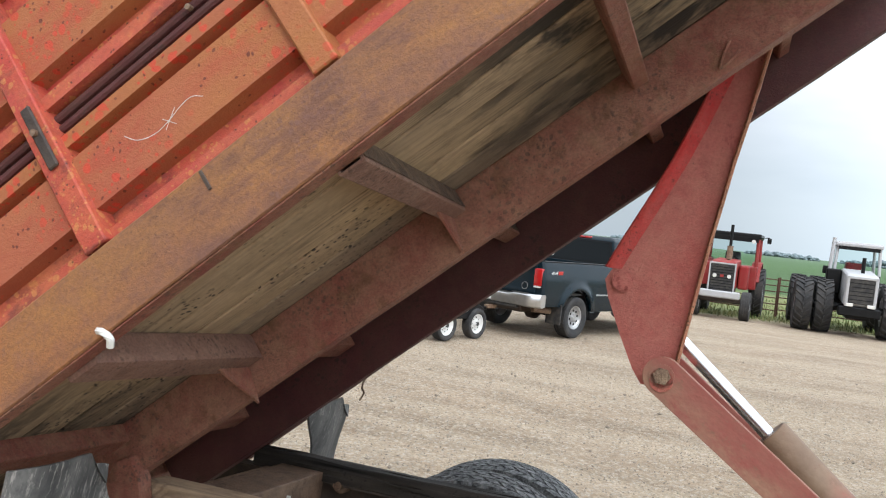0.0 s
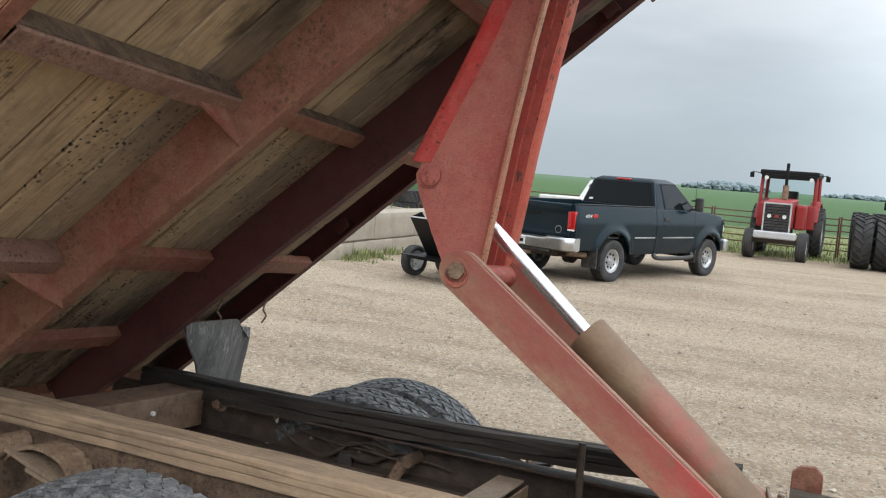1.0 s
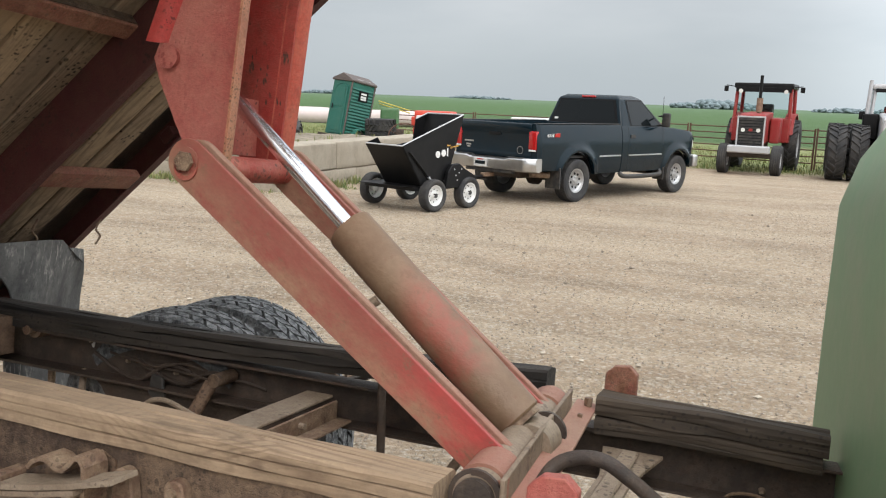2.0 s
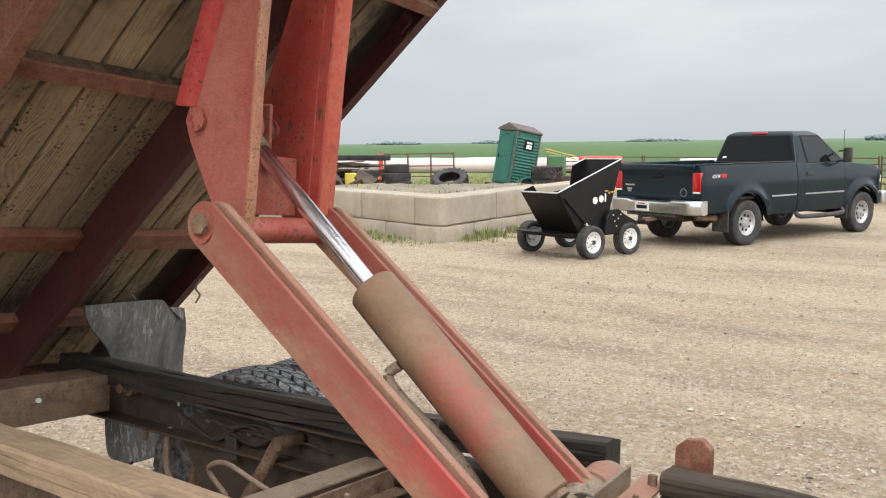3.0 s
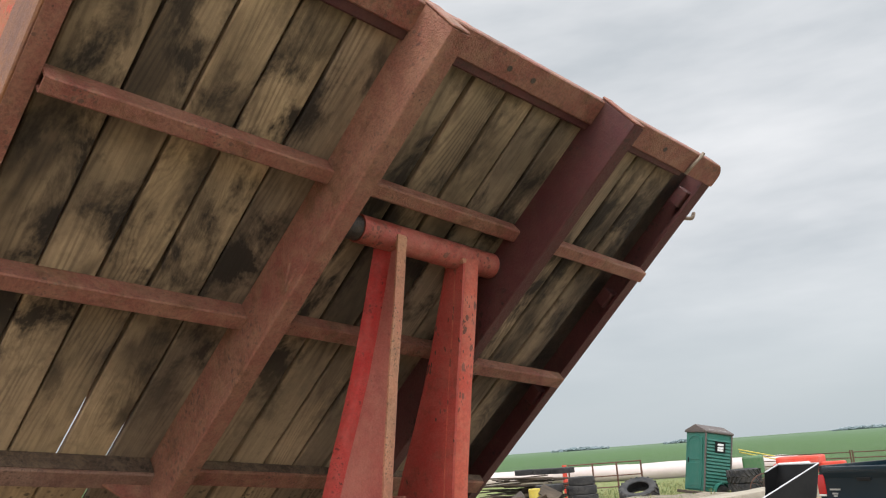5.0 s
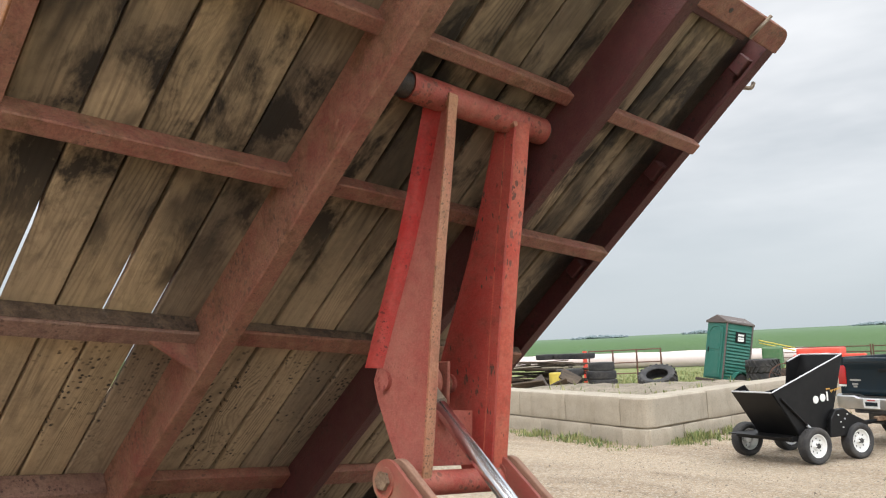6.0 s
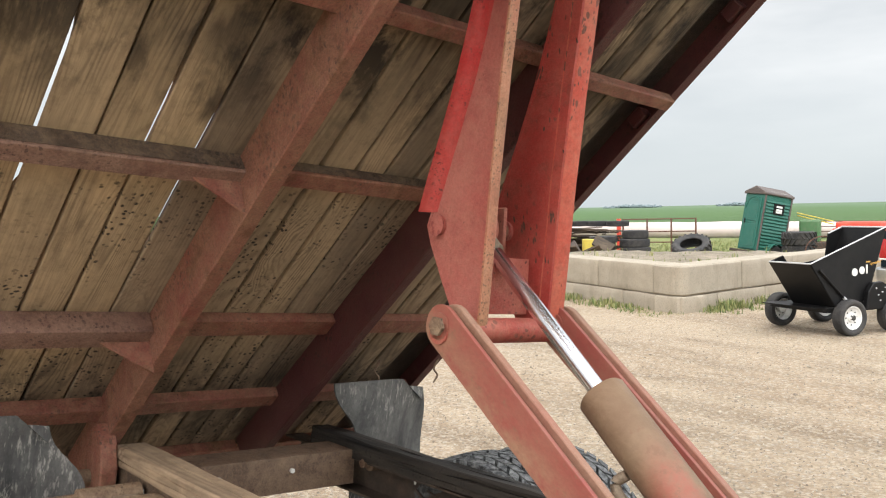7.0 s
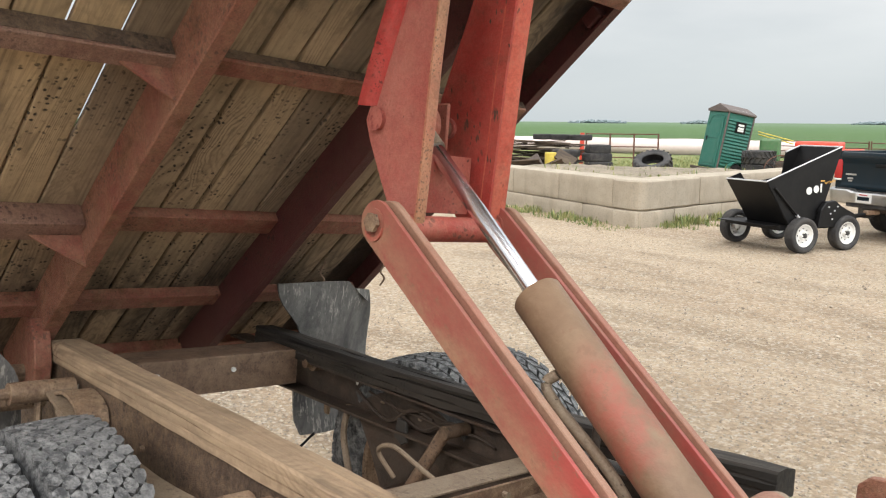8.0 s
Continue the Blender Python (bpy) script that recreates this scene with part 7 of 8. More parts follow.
def build_red_tractor():
    T = thing("red_tractor", "red farm tractor with cab and ribbed front tyres beside the fence", "tractor", pose(0.08, 28.75, 0, 0, 0, -95))
    # x forward from the rear axle
    hood = [(0.95, 0.95), (2.75, 0.80), (2.80, 1.55), (2.72, 1.66), (0.95, 1.72)]
    h = part("bonnet", prism(hood, "y", -0.33, 0.33, 0.03), M_TRACTOR, T, "red bonnet")
    gr = part("grille", box(2.79, 2.83, -0.33, 0.33, 0.80, 1.56, 0.01), M_BLACKPLASTIC, h, "black front grille")
    for k in range(9):
        part("grille_slat", box(2.83, 2.838, -0.31, 0.31, 0.84 + 0.078 * k, 0.86 + 0.078 * k), M_BLACK, gr)
    for y0, y1, z0, z1 in ((-0.37, -0.33, 0.80, 1.58), (0.33, 0.37, 0.80, 1.58), (-0.37, 0.37, 1.56, 1.60)):
        part("grille_frame", box(2.80, 2.845, y0, y1, z0, z1, 0.005), M_SILVER, gr)
    for y in (-0.20, 0.20):
        part("headlight", tube((2.835, y, 1.22), (2.855, y, 1.22), 0.055, seg=16), M_LAMP, gr)
    part("emblem", box(2.838, 2.85, -0.05, 0.05, 1.19, 1.26), M_TRACTOR, gr)
    part("front_weight", box(2.80, 3.05, -0.55, 0.55, 0.60, 0.80, 0.03), M_SILVER, T, "grey front weight bracket")
    part("front_axle", box(2.35, 2.55, -0.72, 0.72, 0.45, 0.60, 0.02), M_GRIME_SHADE, T)
    part("engine", box(1.0, 2.6, -0.26, 0.26, 0.55, 0.98, 0.03), M_GRIME_SHADE, T)
    part("tank_side", box(1.1, 1.75, 0.36, 0.62, 0.85, 1.55, 0.05, seg=2), M_TRACTOR, T, "red side panel")
    part("exhaust_stack", tube((2.0, 0.06, 1.66), (2.0, 0.06, 2.72), 0.045, seg=12), M_BLACK, T, "black upright exhaust")
    part("air_cleaner", tube((2.0, 0.06, 1.70), (2.0, 0.06, 2.10), 0.085, seg=14), M_RUST, T, "rust-brown silencer")
    cab = part("cab_floor", box(-0.35, 0.95, -0.80, 0.80, 0.85, 1.55, 0.04, seg=2), M_TRACTOR, T, "red cab base")
    for x, y in ((-0.30, -0.76), (-0.30, 0.76), (0.90, -0.76), (0.90, 0.76)):
        part("pillar", tube((x, y, 1.55), (x * 0.9 + (0.02 if x > 0 else 0), y * 0.97, 2.42), 0.055, seg=8), M_TRACTOR, cab)
    part("cab_roof", box(-0.45, 1.0, -0.82, 0.82, 2.38, 2.54, 0.05, seg=2), M_BLACK, cab, "dark cab roof")
    part("visor", box(0.98, 1.02, -0.76, 0.76, 2.28, 2.42, 0.008), M_BLACK, cab)
    wn_ = part("windscreen", pane([(0.92, -0.72, 1.60), (0.92, 0.72, 1.60), (0.86, 0.70, 2.38), (0.86, -0.70, 2.38)], (1, 0, 0)), M_PANE, cab, "clear cab window")
    wn_.visible_shadow = False
    part("seat", box(0.0, 0.35, -0.22, 0.22, 1.50, 1.95, 0.05, seg=2), M_BLACKPLASTIC, cab)
    part("steering_wheel", lathe([(0.17, -0.012), (0.19, 0), (0.17, 0.012), (0.15, 0), (0.17, -0.012)], 20, m=pose(0.62, 0, 1.72, 60, 0, 90)), M_BLACK, cab)
    for s in (-1, 1):
        part("fender", prism(arc(0, 0.78, 0.92, 20, 150, 10) + arc(0, 0.78, 0.87, 150, 20, 10), "y", min(s * 0.60, s * 0.88), max(s * 0.60, s * 0.88)), M_TRACTOR, T, "red mudguard")
        part("mirror_arm", tube((0.9, s * 0.75, 2.42), (0.95, s * 1.05, 2.46), 0.012, seg=6), M_BLACK, T)
        part("mirror", box(0.93, 0.96, s * 1.05 - 0.06, s * 1.05 + 0.06, 2.28, 2.44, 0.01), M_BLACK, T)
        part("work_light", tube((0.98, s * 0.62, 2.3), (1.04, s * 0.62, 2.3), 0.06, seg=12), M_LAMP, T)
        tractor_tyre(T, 0, s * 0.80, 0.76, 0.42, 0.38, M_SILVER, "large lugged rear tyre")
        fw = wheel(T, 2.48, s * 0.70, 0.41, 0.41, 0.27, 0.20, M_TYRE_FAR, M_SILVER, 4, 6, 0.001, label="ribbed front tyre", flip=s > 0)
        rb = bmesh.new()
        for yy in (-0.09, -0.03, 0.03, 0.09):
            lathe([(0.395, yy - 0.018), (0.422, yy - 0.012), (0.422, yy + 0.012), (0.395, yy + 0.018)], 32, into=rb)
        part("tread_rib", rb, M_TYRE_FAR, fw)


def build_grey_tractor():
    T = thing("grey_tractor", "silver-grey articulated farm tractor with dual tyres and cab", "tractor", pose(3.40, 27.63, 0, 0, 0, -90.5))
    hood = [(0.85, 0.95), (2.35, 0.85), (2.40, 1.60), (2.30, 1.70), (0.85, 1.82)]
    h = part("bonnet", prism(hood, "y", -0.40, 0.40, 0.04), M_SILVER, T, "silver bonnet")
    gr = part("grille", box(2.385, 2.42, -0.31, 0.31, 0.92, 1.58, 0.015), M_BLACKPLASTIC, h, "black grille")
    for z in (1.02, 1.13, 1.24, 1.35, 1.46):
        part("grille_slat", box(2.419, 2.426, -0.29, 0.29, z, z + 0.02), M_BLACK, gr)
    for y0, y1, z0, z1 in ((-0.38, -0.31, 0.84, 1.64), (0.31, 0.38, 0.84, 1.64), (-0.38, 0.38, 1.58, 1.65)):
        part("grille_frame", box(2.385, 2.44, y0, y1, z0, z1, 0.01), M_SILVER, gr)
    for y in (-0.26, 0.26):
        part("headlight", box(2.42, 2.46, y - 0.09, y + 0.09, 0.84, 0.93, 0.01), M_LAMP, h)
    part("bumper", box(2.15, 2.44, -0.52, 0.52, 0.58, 0.83, 0.03), M_BLACK, T, "black front bumper")
    part("engine", box(0.9, 2.3, -0.30, 0.30, 0.5, 0.96, 0.03), M_BLACK, T)
    for x in (1.43, -1.25):
        part("axle", tube((x, -1.3, 0.745), (x, 1.3, 0.745), 0.11, seg=14), M_BLACK, T)
    part("rear_frame", box(-1.9, 0.3, -0.35, 0.35, 0.60, 1.05, 0.04), M_BLACK, T)
    part("exhaust_stack", tube((1.75, 0.05, 1.70), (1.75, 0.05, 2.16), 0.05, seg=12), M_BLACK, T, "black exhaust")
    base = part("cab_base", box(-0.45, 0.85, -0.62, 0.62, 0.85, 1.70, 0.04, seg=2), M_BLACK, T, "black cab base")
    for x, y in ((-0.40, -0.58), (-0.40, 0.58), (0.80, -0.58), (0.80, 0.58)):
        part("pillar", tube((x, y, 1.68), (x * 0.9, y * 0.94, 2.46), 0.045, seg=8), M_SILVER, base)
    part("cab_roof", box(-0.5, 0.85, -0.62, 0.62, 2.43, 2.57, 0.05, seg=2), M_SILVER, base, "silver cab roof")
    part("visor", box(0.82, 0.86, -0.54, 0.54, 2.35, 2.45, 0.01), M_BLACK, base)
    for pts, d in (([(0.82, -0.54, 1.72), (0.82, 0.54, 1.72), (0.74, 0.50, 2.44), (0.74, -0.50, 2.44)], (1, 0, 0)), ([(-0.38, -0.6, 1.72), (0.78, -0.6, 1.72), (0.71, -0.56, 2.44), (-0.36, -0.56, 2.44)], (0, -1, 0))):
        wn_ = part("window", pane(pts, d), M_PANE, base, "clear cab window")
        wn_.visible_shadow = False
    part("seat", box(-0.15, 0.25, -0.24, 0.24, 1.60, 2.0, 0.06, seg=2), M_TRACTOR, base, "red seat")
    part("intake_stack", tube((0.86, -0.72, 1.35), (0.80, -0.66, 2.66), 0.055, seg=10), M_SILVER, T, "grey upright stack")
    part("step_box", box(0.86, 1.25, -0.80, -0.42, 1.10, 1.78, 0.03), M_BLACK, T, "black box beside the bonnet")
    for s in (-1, 1):
        part("mirror", box(0.86, 0.90, s * 0.82 - 0.07, s * 0.82 + 0.07, 1.62, 1.84, 0.015), M_BLACK, T)
        for x in (1.43, -1.25):
            for y in (0.83, 1.36):
                tractor_tyre(T, x, s * y, 0.745, 0.46, 0.40, M_SILVER, "tall lugged dual tyre")


build_pickup()
build_spreader()
build_red_tractor()
build_grey_tractor()


# ---- concrete block pad ----
def rough_block(lx, ly, lz, seed):
    """A cast block with worn edges, its base at the origin's corner."""
    bm = box(0, lx, 0, ly, 0, lz)
    bmesh.ops.subdivide_edges(bm, edges=bm.edges[:], cuts=3, use_grid_fill=True)
    bevel_edges = [e for e in bm.edges if len(e.link_faces) == 2 and e.calc_face_angle(0) > 1]
    bmesh.ops.bevel(bm, geom=bevel_edges, offset=0.035, segments=2, affect="EDGES", profile=0.5)
    for v in bm.verts:
        d = noise.noise(v.co * 2.1 + Vector((seed, seed * 2, 0)))
        v.co += Vector((0.012 * d, 0.012 * noise.noise(v.co * 3 + Vector((0, seed, 5))), 0.010 * d))
    return bm


def build_pad():
    C = Vector((-7.36, 13.86, 0))
    left = Vector((-0.945, 0.327, 0)).normalized()
    right = Vector((-0.005, 1.0, 0)).normalized()
    W = thing("block_wall", "pale cast concrete block retaining wall in two courses", "retaining wall", Matrix.Translation(C))
    rng = random.Random(7)

    def run(dirv, inward, z, h, lengths, start, seed):
        s = start
        a = math.atan2(dirv.y, dirv.x)
        for k, ln in enumerate(lengths):
            bm = rough_block(ln - 0.012, 0.62, h - 0.008, seed + k)
            flip = 1 if dirv.cross(inward).z > 0 else -1
            if flip < 0:
                bm.transform(Matrix.Translation((0, -0.62, 0)))
            m = Matrix.Translation(dirv * s + Vector((0, 0, z))) @ pose(0, 0, 0, 0, 0, math.degrees(a) + rng.uniform(-0.7, 0.7)) @ Matrix.Translation((0, rng.uniform(-0.015, 0.015), 0))
            part("block", bm, M_CONCRETE, W, "", m, smooth=True)
            s += ln
    iw_l, iw_r = Vector((0, 1, 0)), Vector((-1, 0, 0))
    run(left, iw_l, 0.31, 0.55, [1.9, 1.9, 1.9, 1.9], 0.82, 1)
    run(right, iw_r, 0.31, 0.55, [1.9, 1.9, 1.9, 1.9, 1.9], 2.05, 20)
    # one block is cast round the corner
    i_l = Vector((0.327, 0.945, 0))
    o = [left * 0.81, left * 0.36, left * 0.20 + right * 0.03, left * 0.07 + right * 0.10, right * 0.24, right * 0.42, right * 2.04, right * 2.04 + iw_r * 0.62, left * 0.60 + right * 0.70, left * 0.81 + i_l * 0.62]
    part("block", prism([(p.x, p.y) for p in o], "z", 0.31, 0.85, 0.03), M_CONCRETE, W, "", smooth=False)
    run(left, iw_l, -0.25, 0.56, [1.72, 1.9, 1.9, 1.9], 0.10, 40)
    run(right, iw_r, -0.25, 0.56, [1.1, 1.7, 1.9, 1.9, 1.9, 1.9], 0.10, 60)
    # packed fill behind the wall
    bm = bmesh.new()
    n = 22
    grid = []
    e1, e2 = left * 8.0, right * 9.5
    for j in range(n + 1):
        row = []
        for i in range(n + 1):
            p = e1 * (i / n) + e2 * (j / n) + (left + right) * 0.25
            edge = min(i, j, n - i, n - j) / 4
            z = 0.80 + 0.05 * noise.noise(p * 0.8) + (0.04 if edge > 0.5 else 0)
            beyond = (p + C - Vector((-8.0, 20.0, 0))).dot(Vector((-0.485, 0.874, 0)))
            if beyond > 0:
                z = max(-0.12, z - 0.42 * beyond)
            elif i > n - 3 or j > n - 3:
                z -= 0.9 * max(i - (n - 3), j - (n - 3)) / 3
            row.append(bm.verts.new((p.x, p.y, z)))
        grid.append(row)
    for j in range(n):
        for i in range(n):
            bm.faces.new((grid[j][i], grid[j][i + 1], grid[j + 1][i + 1], grid[j + 1][i]))
    f = part("gravel_fill", bm, M_SOIL, None, m=Matrix.Translation(C), smooth=True)
    tagged(f, "grey gravel fill levelled behind the block wall", "gravel", kind="structure")
    f.name = "gravel_fill"


build_pad()


# ---- behind the pad ----
def fan(u, d):
    """A spot seen past the pad: u degrees left of straight ahead (+y), d metres off."""
    return 1.36 - d * math.sin(radians(u)), 0.96 + d * math.cos(radians(u))


def tyre_thing(x, y, z, R, w, rx=0, rz=0, chevron=False, label="", group=""):
    t = tyre_bm(R, w, R * 0.55, 4, 20 if chevron else 30, 0.05 if chevron else 0.012, 36, chevron=chevron)
    ob = part("old_tyre", t, M_TYRE_FAR, None, m=pose(x, y, z, rx, 0, rz))
    return tagged(ob, label, "tyre", group)


def build_scrap():
    lab = "worn black tyre lying flat in a stack"
    x, y = fan(36.86, 29.5)
    for k in range(4):
        tyre_thing(x + 0.03 * math.sin(k * 2), y + 0.02 * k, 0.14 + 0.28 * k, 0.50 if k < 3 else 0.43, 0.275, 90, 0, label=lab, group="tyre stacks")
    x, y = fan(38.89, 29.5)
    for k in range(4):
        tyre_thing(x + 0.04 * math.sin(k * 2.4), y, 0.12 + 0.235 * k, 0.47, 0.23, 90, 0, label=lab, group="tyre stacks")
    x, y = fan(33.31, 28.5)
    tyre_thing(x, y, 0.56, 0.62, 0.42, 62, 200, True, "lugged tractor tyre leaning on the ground")
    x, y = fan(26.96, 32.0)
    for k in range(2):
        tyre_thing(x, y, 0.24 + 0.46 * k, 0.58, 0.46, 90, 0, True, "big lugged tractor tyre lying flat", "tractor tyres")
    # green implement and yellow bars behind the tyres
    im = thing("implement", "green machine with long yellow bars behind the tyres", "farm implement", pose(x - 0.6, y + 2.0, 0, 0, 0, 20))
    part("body", box(-0.35, 0.35, -0.3, 0.3, 0.5, 1.30, 0.08, seg=2), plain_green, im)
    for k in range(2):
        part("bar", tube((-0.45, 0.1 * k, 1.55 - 0.1 * k), (0.75, 0.3, 1.22 - 0.1 * k), 0.022, seg=8), M_YELLOW, im)
    part("stand", box(-0.6, 0.6, -0.5, -0.4, 0.0, 0.5, 0.02), M_GRIME_SHADE, im)
    # lumber and pallet heap
    rng = random.Random(11)
    x, y = fan(40.13, 31.0)
    hp = thing("lumber_pile", "untidy heap of grey boards and pallets", "lumber pile", pose(x, y, 0, 0, 0, 35))
    for k in range(70):
        ln = rng.uniform(1.2, 2.8)
        bm = box(-ln / 2, ln / 2, -0.07, 0.07, -0.02, 0.02, 0.003)
        lvl = k / 70
        part("board", bm, M_GREYTIMBER, hp, "", pose(rng.uniform(-1.0, 1.0), rng.uniform(-0.6, 0.6), 0.05 + 1.15 * lvl, rng.uniform(-4, 4), rng.uniform(-4, 4), rng.choice((0, 0, 90, 8, -12)) + rng.uniform(-6, 6)))
    x2, y2 = fan(39.68, 31.5)
    for k in range(3):
        tyre_thing(x2 + 0.85 * k - 0.7, y2 + 0.3, 1.32, 0.40, 0.20, 90, 0, label="black tyre on the lumber heap", group="tyres on lumber")
    x3, y3 = fan(39.81, 28.8)
    dr = part("drum", lathe([(0.001, 0), (0.20, 0), (0.20, 0.40), (0.17, 0.42), (0.001, 0.42)], 20, m=pose(x3, y3, 0.45, 90, 0, 0)), M_YELLOW, None, smooth=True)
    tagged(dr, "dull yellow drum beside the tyre stack", "drum")
    part("drum_foot", box(x3 - 0.2, x3 + 0.2, y3 - 0.2, y3 + 0.2, 0, 0.02), M_YELLOW, None).parent = dr
    for k in range(14):
        bx_, by_ = fan(rng.uniform(38.2, 41.5), rng.uniform(27, 29))
        sc = part("scrap_panel", box(-rng.uniform(0.3, 0.7), rng.uniform(0.3, 0.6), -0.2, 0.2, -0.03, 0.03, 0.01), M_GRIME_SHADE if k % 2 else M_GREYTIMBER, None, "", pose(bx_, by_, rng.uniform(0.15, 0.75), rng.uniform(-40, 40), rng.uniform(-30, 30), rng.uniform(0, 180)))
        tagged(sc, "dark scrap panel lying on the heap", "scrap", "scrap heap")


plain_green = plain("implement_green", (0.06, 0.16, 0.06), 0.5)
build_scrap()


def build_toilet():
    x, y = fan(29.24, 33.0)
    T = thing("portable_toilet", "green portable toilet leaning on a small trailer", "portable toilet", pose(x, y, 0.0, 0, 0, 69) @ pose(0, 0, 0.20, 3.5, 9.5, 0) @ Matrix.Diagonal((0.93, 0.93, 1.0, 1.0)))
    # x along the louvred side, -y towards the viewer's left door face
    b = part("body", box(-0.62, 0.62, -0.56, 0.56, 0.0, 2.02, 0.03, seg=2), M_TOILET, T)
    for k in range(15):
        z = 0.12 + 0.115 * k
        part("siding_rib", prism([(-0.585, z), (-0.60, z + 0.02), (-0.585, z + 0.085)], "x", -0.55, 0.55, m=pose(0, 0, 0)), M_TOILET, b)
    for sx in (-0.61, 0.61):
        part("corner_trim", box(sx - 0.03, sx + 0.03, -0.60, -0.54, 0.0, 2.04, 0.01), M_TOILETROOF, b)
    o = [(-0.62, 2.0), (-0.62, 2.08), (0.0, 2.30), (0.62, 2.08), (0.62, 2.0)]
    rf = part("roof", prism([(p[0], p[1]) for p in o], "x", -0.68, 0.68, 0.02), M_TOILETROOF, T, "grey gabled plastic roof")
    part("skylight", box(-0.45, 0.45, -0.50, -0.12, 2.14, 2.16), M_WHITE, rf, "", pose(0, 0.04, -0.02, 0, 0, 0))
    # door face towards -x
    dr = part("door", box(-0.655, -0.622, -0.42, 0.42, 0.05, 1.86, 0.02, seg=2), M_TOILET, T, "green panelled door")
    for z0, z1 in ((0.15, 0.95), (1.05, 1.75)):
        part("door_panel", box(-0.668, -0.655, -0.30, 0.30, z0, z1, 0.01), M_TOILET, dr)
    part("door_arch", prism(arc(0.0, 1.50, 0.44, 0, 180, 12) + arc(0.0, 1.50, 0.38, 180, 0, 12), "x", -0.672, -0.655), M_TOILET, dr)
    part("handle", box(-0.69, -0.668, 0.30, 0.36, 0.95, 1.12, 0.008), M_BLACK, dr)
    sg = part("sign", box(-0.20, 0.28, -0.625, -0.604, 1.36, 1.74, 0.004), M_BLACK, T, "small black and white sign")
    for z in (1.60, 1.49, 1.41):
        part("sign_bar", box(-0.10, 0.18, -0.630, -0.626, z, z + 0.07), M_WHITE, sg)
    tr = part("trailer_deck", box(-0.9, 1.1, -0.66, 0.66, -0.12, -0.02, 0.01), M_GRIME_SHADE, T, "dark trailer deck")
    part("trailer_wheel", lathe([(0.14, -0.09), (0.30, -0.08), (0.32, 0), (0.30, 0.08), (0.14, 0.09), (0.001, 0.05)], 24, m=pose(0.1, -0.72, -0.04)), M_TYRE_FAR, tr)
    part("wheel_guard", prism(arc(0.1, -0.04, 0.40, 0, 180, 10) + arc(0.1, -0.04, 0.37, 180, 0, 10), "y", -0.84, -0.62), M_TOILET, tr)
    part("axle_stand", box(-0.1, 0.3, -0.6, 0.6, -0.26, -0.12, 0.02), M_GRIME_SHADE, tr)


build_toilet()


def pipe_panel(x0, y0, x1, y1, heights, posts, mat=M_FENCE, post_top=None, r=0.022, name="fence", label="", cat="fence", group="", zbase=0.0):
    F = thing(name, label, cat, group=group)
    for h in heights:
        part("rail", tube((x0, y0, zbase + h), (x1, y1, zbase + h), r, seg=8), mat, F)
    for k in range(posts):
        f = k / (posts - 1)
        part("post", tube((x0 + (x1 - x0) * f, y0 + (y1 - y0) * f, -0.05), (x0 + (x1 - x0) * f, y0 + (y1 - y0) * f, zbase + (post_top or heights[-1]) + 0.03), r * 1.5, seg=8), mat, F)
    return F


def build_fences():
    (a, b), (c, d) = fan(37.56, 33.5), fan(33.04, 33.5)
    g = pipe_panel(a, b, c, d, (0.55, 0.95, 1.42), 4, M_FENCE, name="gate_panel", label="rusty pipe gate panel standing in grass", cat="gate")
    part("gate_post", tube((a - 0.2, b, 0), (a - 0.2, b, 1.45), 0.09, seg=10), M_MACHINE, g, "rusty red square post")
    hs = (0.22, 0.42, 0.62, 0.82, 1.01, 1.20)
    lab = "rusty pipe fence panel along the field edge"
    xs = [-14.8, -10.6, -6.2, -2.30, 1.55, 5.9, 10.1, 14.2, 18.3]
    for p, q in zip(xs, xs[1:]):
        ya, yb = 30.2 - 0.05 * (p + 1.7), 30.2 - 0.05 * (q + 1.7)
        if p < -1.7:
            ya, yb = 30.2 + 0.25 * (-1.7 - p), 30.2 + 0.25 * (-1.7 - q)
        pipe_panel(p + 0.04, ya, q - 0.04, yb, hs, 2, M_FENCE, 1.24, 0.018, label=lab, group="field fence")


build_fences()


def build_bag():
    # long white plastic feed bag lying along the field
    bm = bmesh.new()
    n = 60
    rings = []
    for i in range(n + 1):
        x = -56 + 38 * i / n
        y = 45.5 + 0.18 * (x + 30) + 0.3 * math.sin(i * 0.4)
        r = 0.50 * (1 + 0.10 * noise.noise(Vector((i * 0.35, 0, 0)))) * min(1, 0.35 + min(i, n - i) * 0.25)
        rings.append([bm.verts.new((x, y + r * 1.25 * math.cos(2 * math.pi * k / 14), max(0.0, 0.42 + r * math.sin(2 * math.pi * k / 14)))) for k in range(14)])
    for a, b in zip(rings, rings[1:]):
        for k in range(14):
            bm.faces.new((a[k], a[(k + 1) % 14], b[(k + 1) % 14], b[k]))
    bm.faces.new(rings[0][::-1])
    bm.faces.new(rings[-1])
    tagged(part("feed_bag", bm, M_BAG, None, smooth=True), "long pinkish-white plastic feed bag lying in grass", "feed bag")


build_bag()


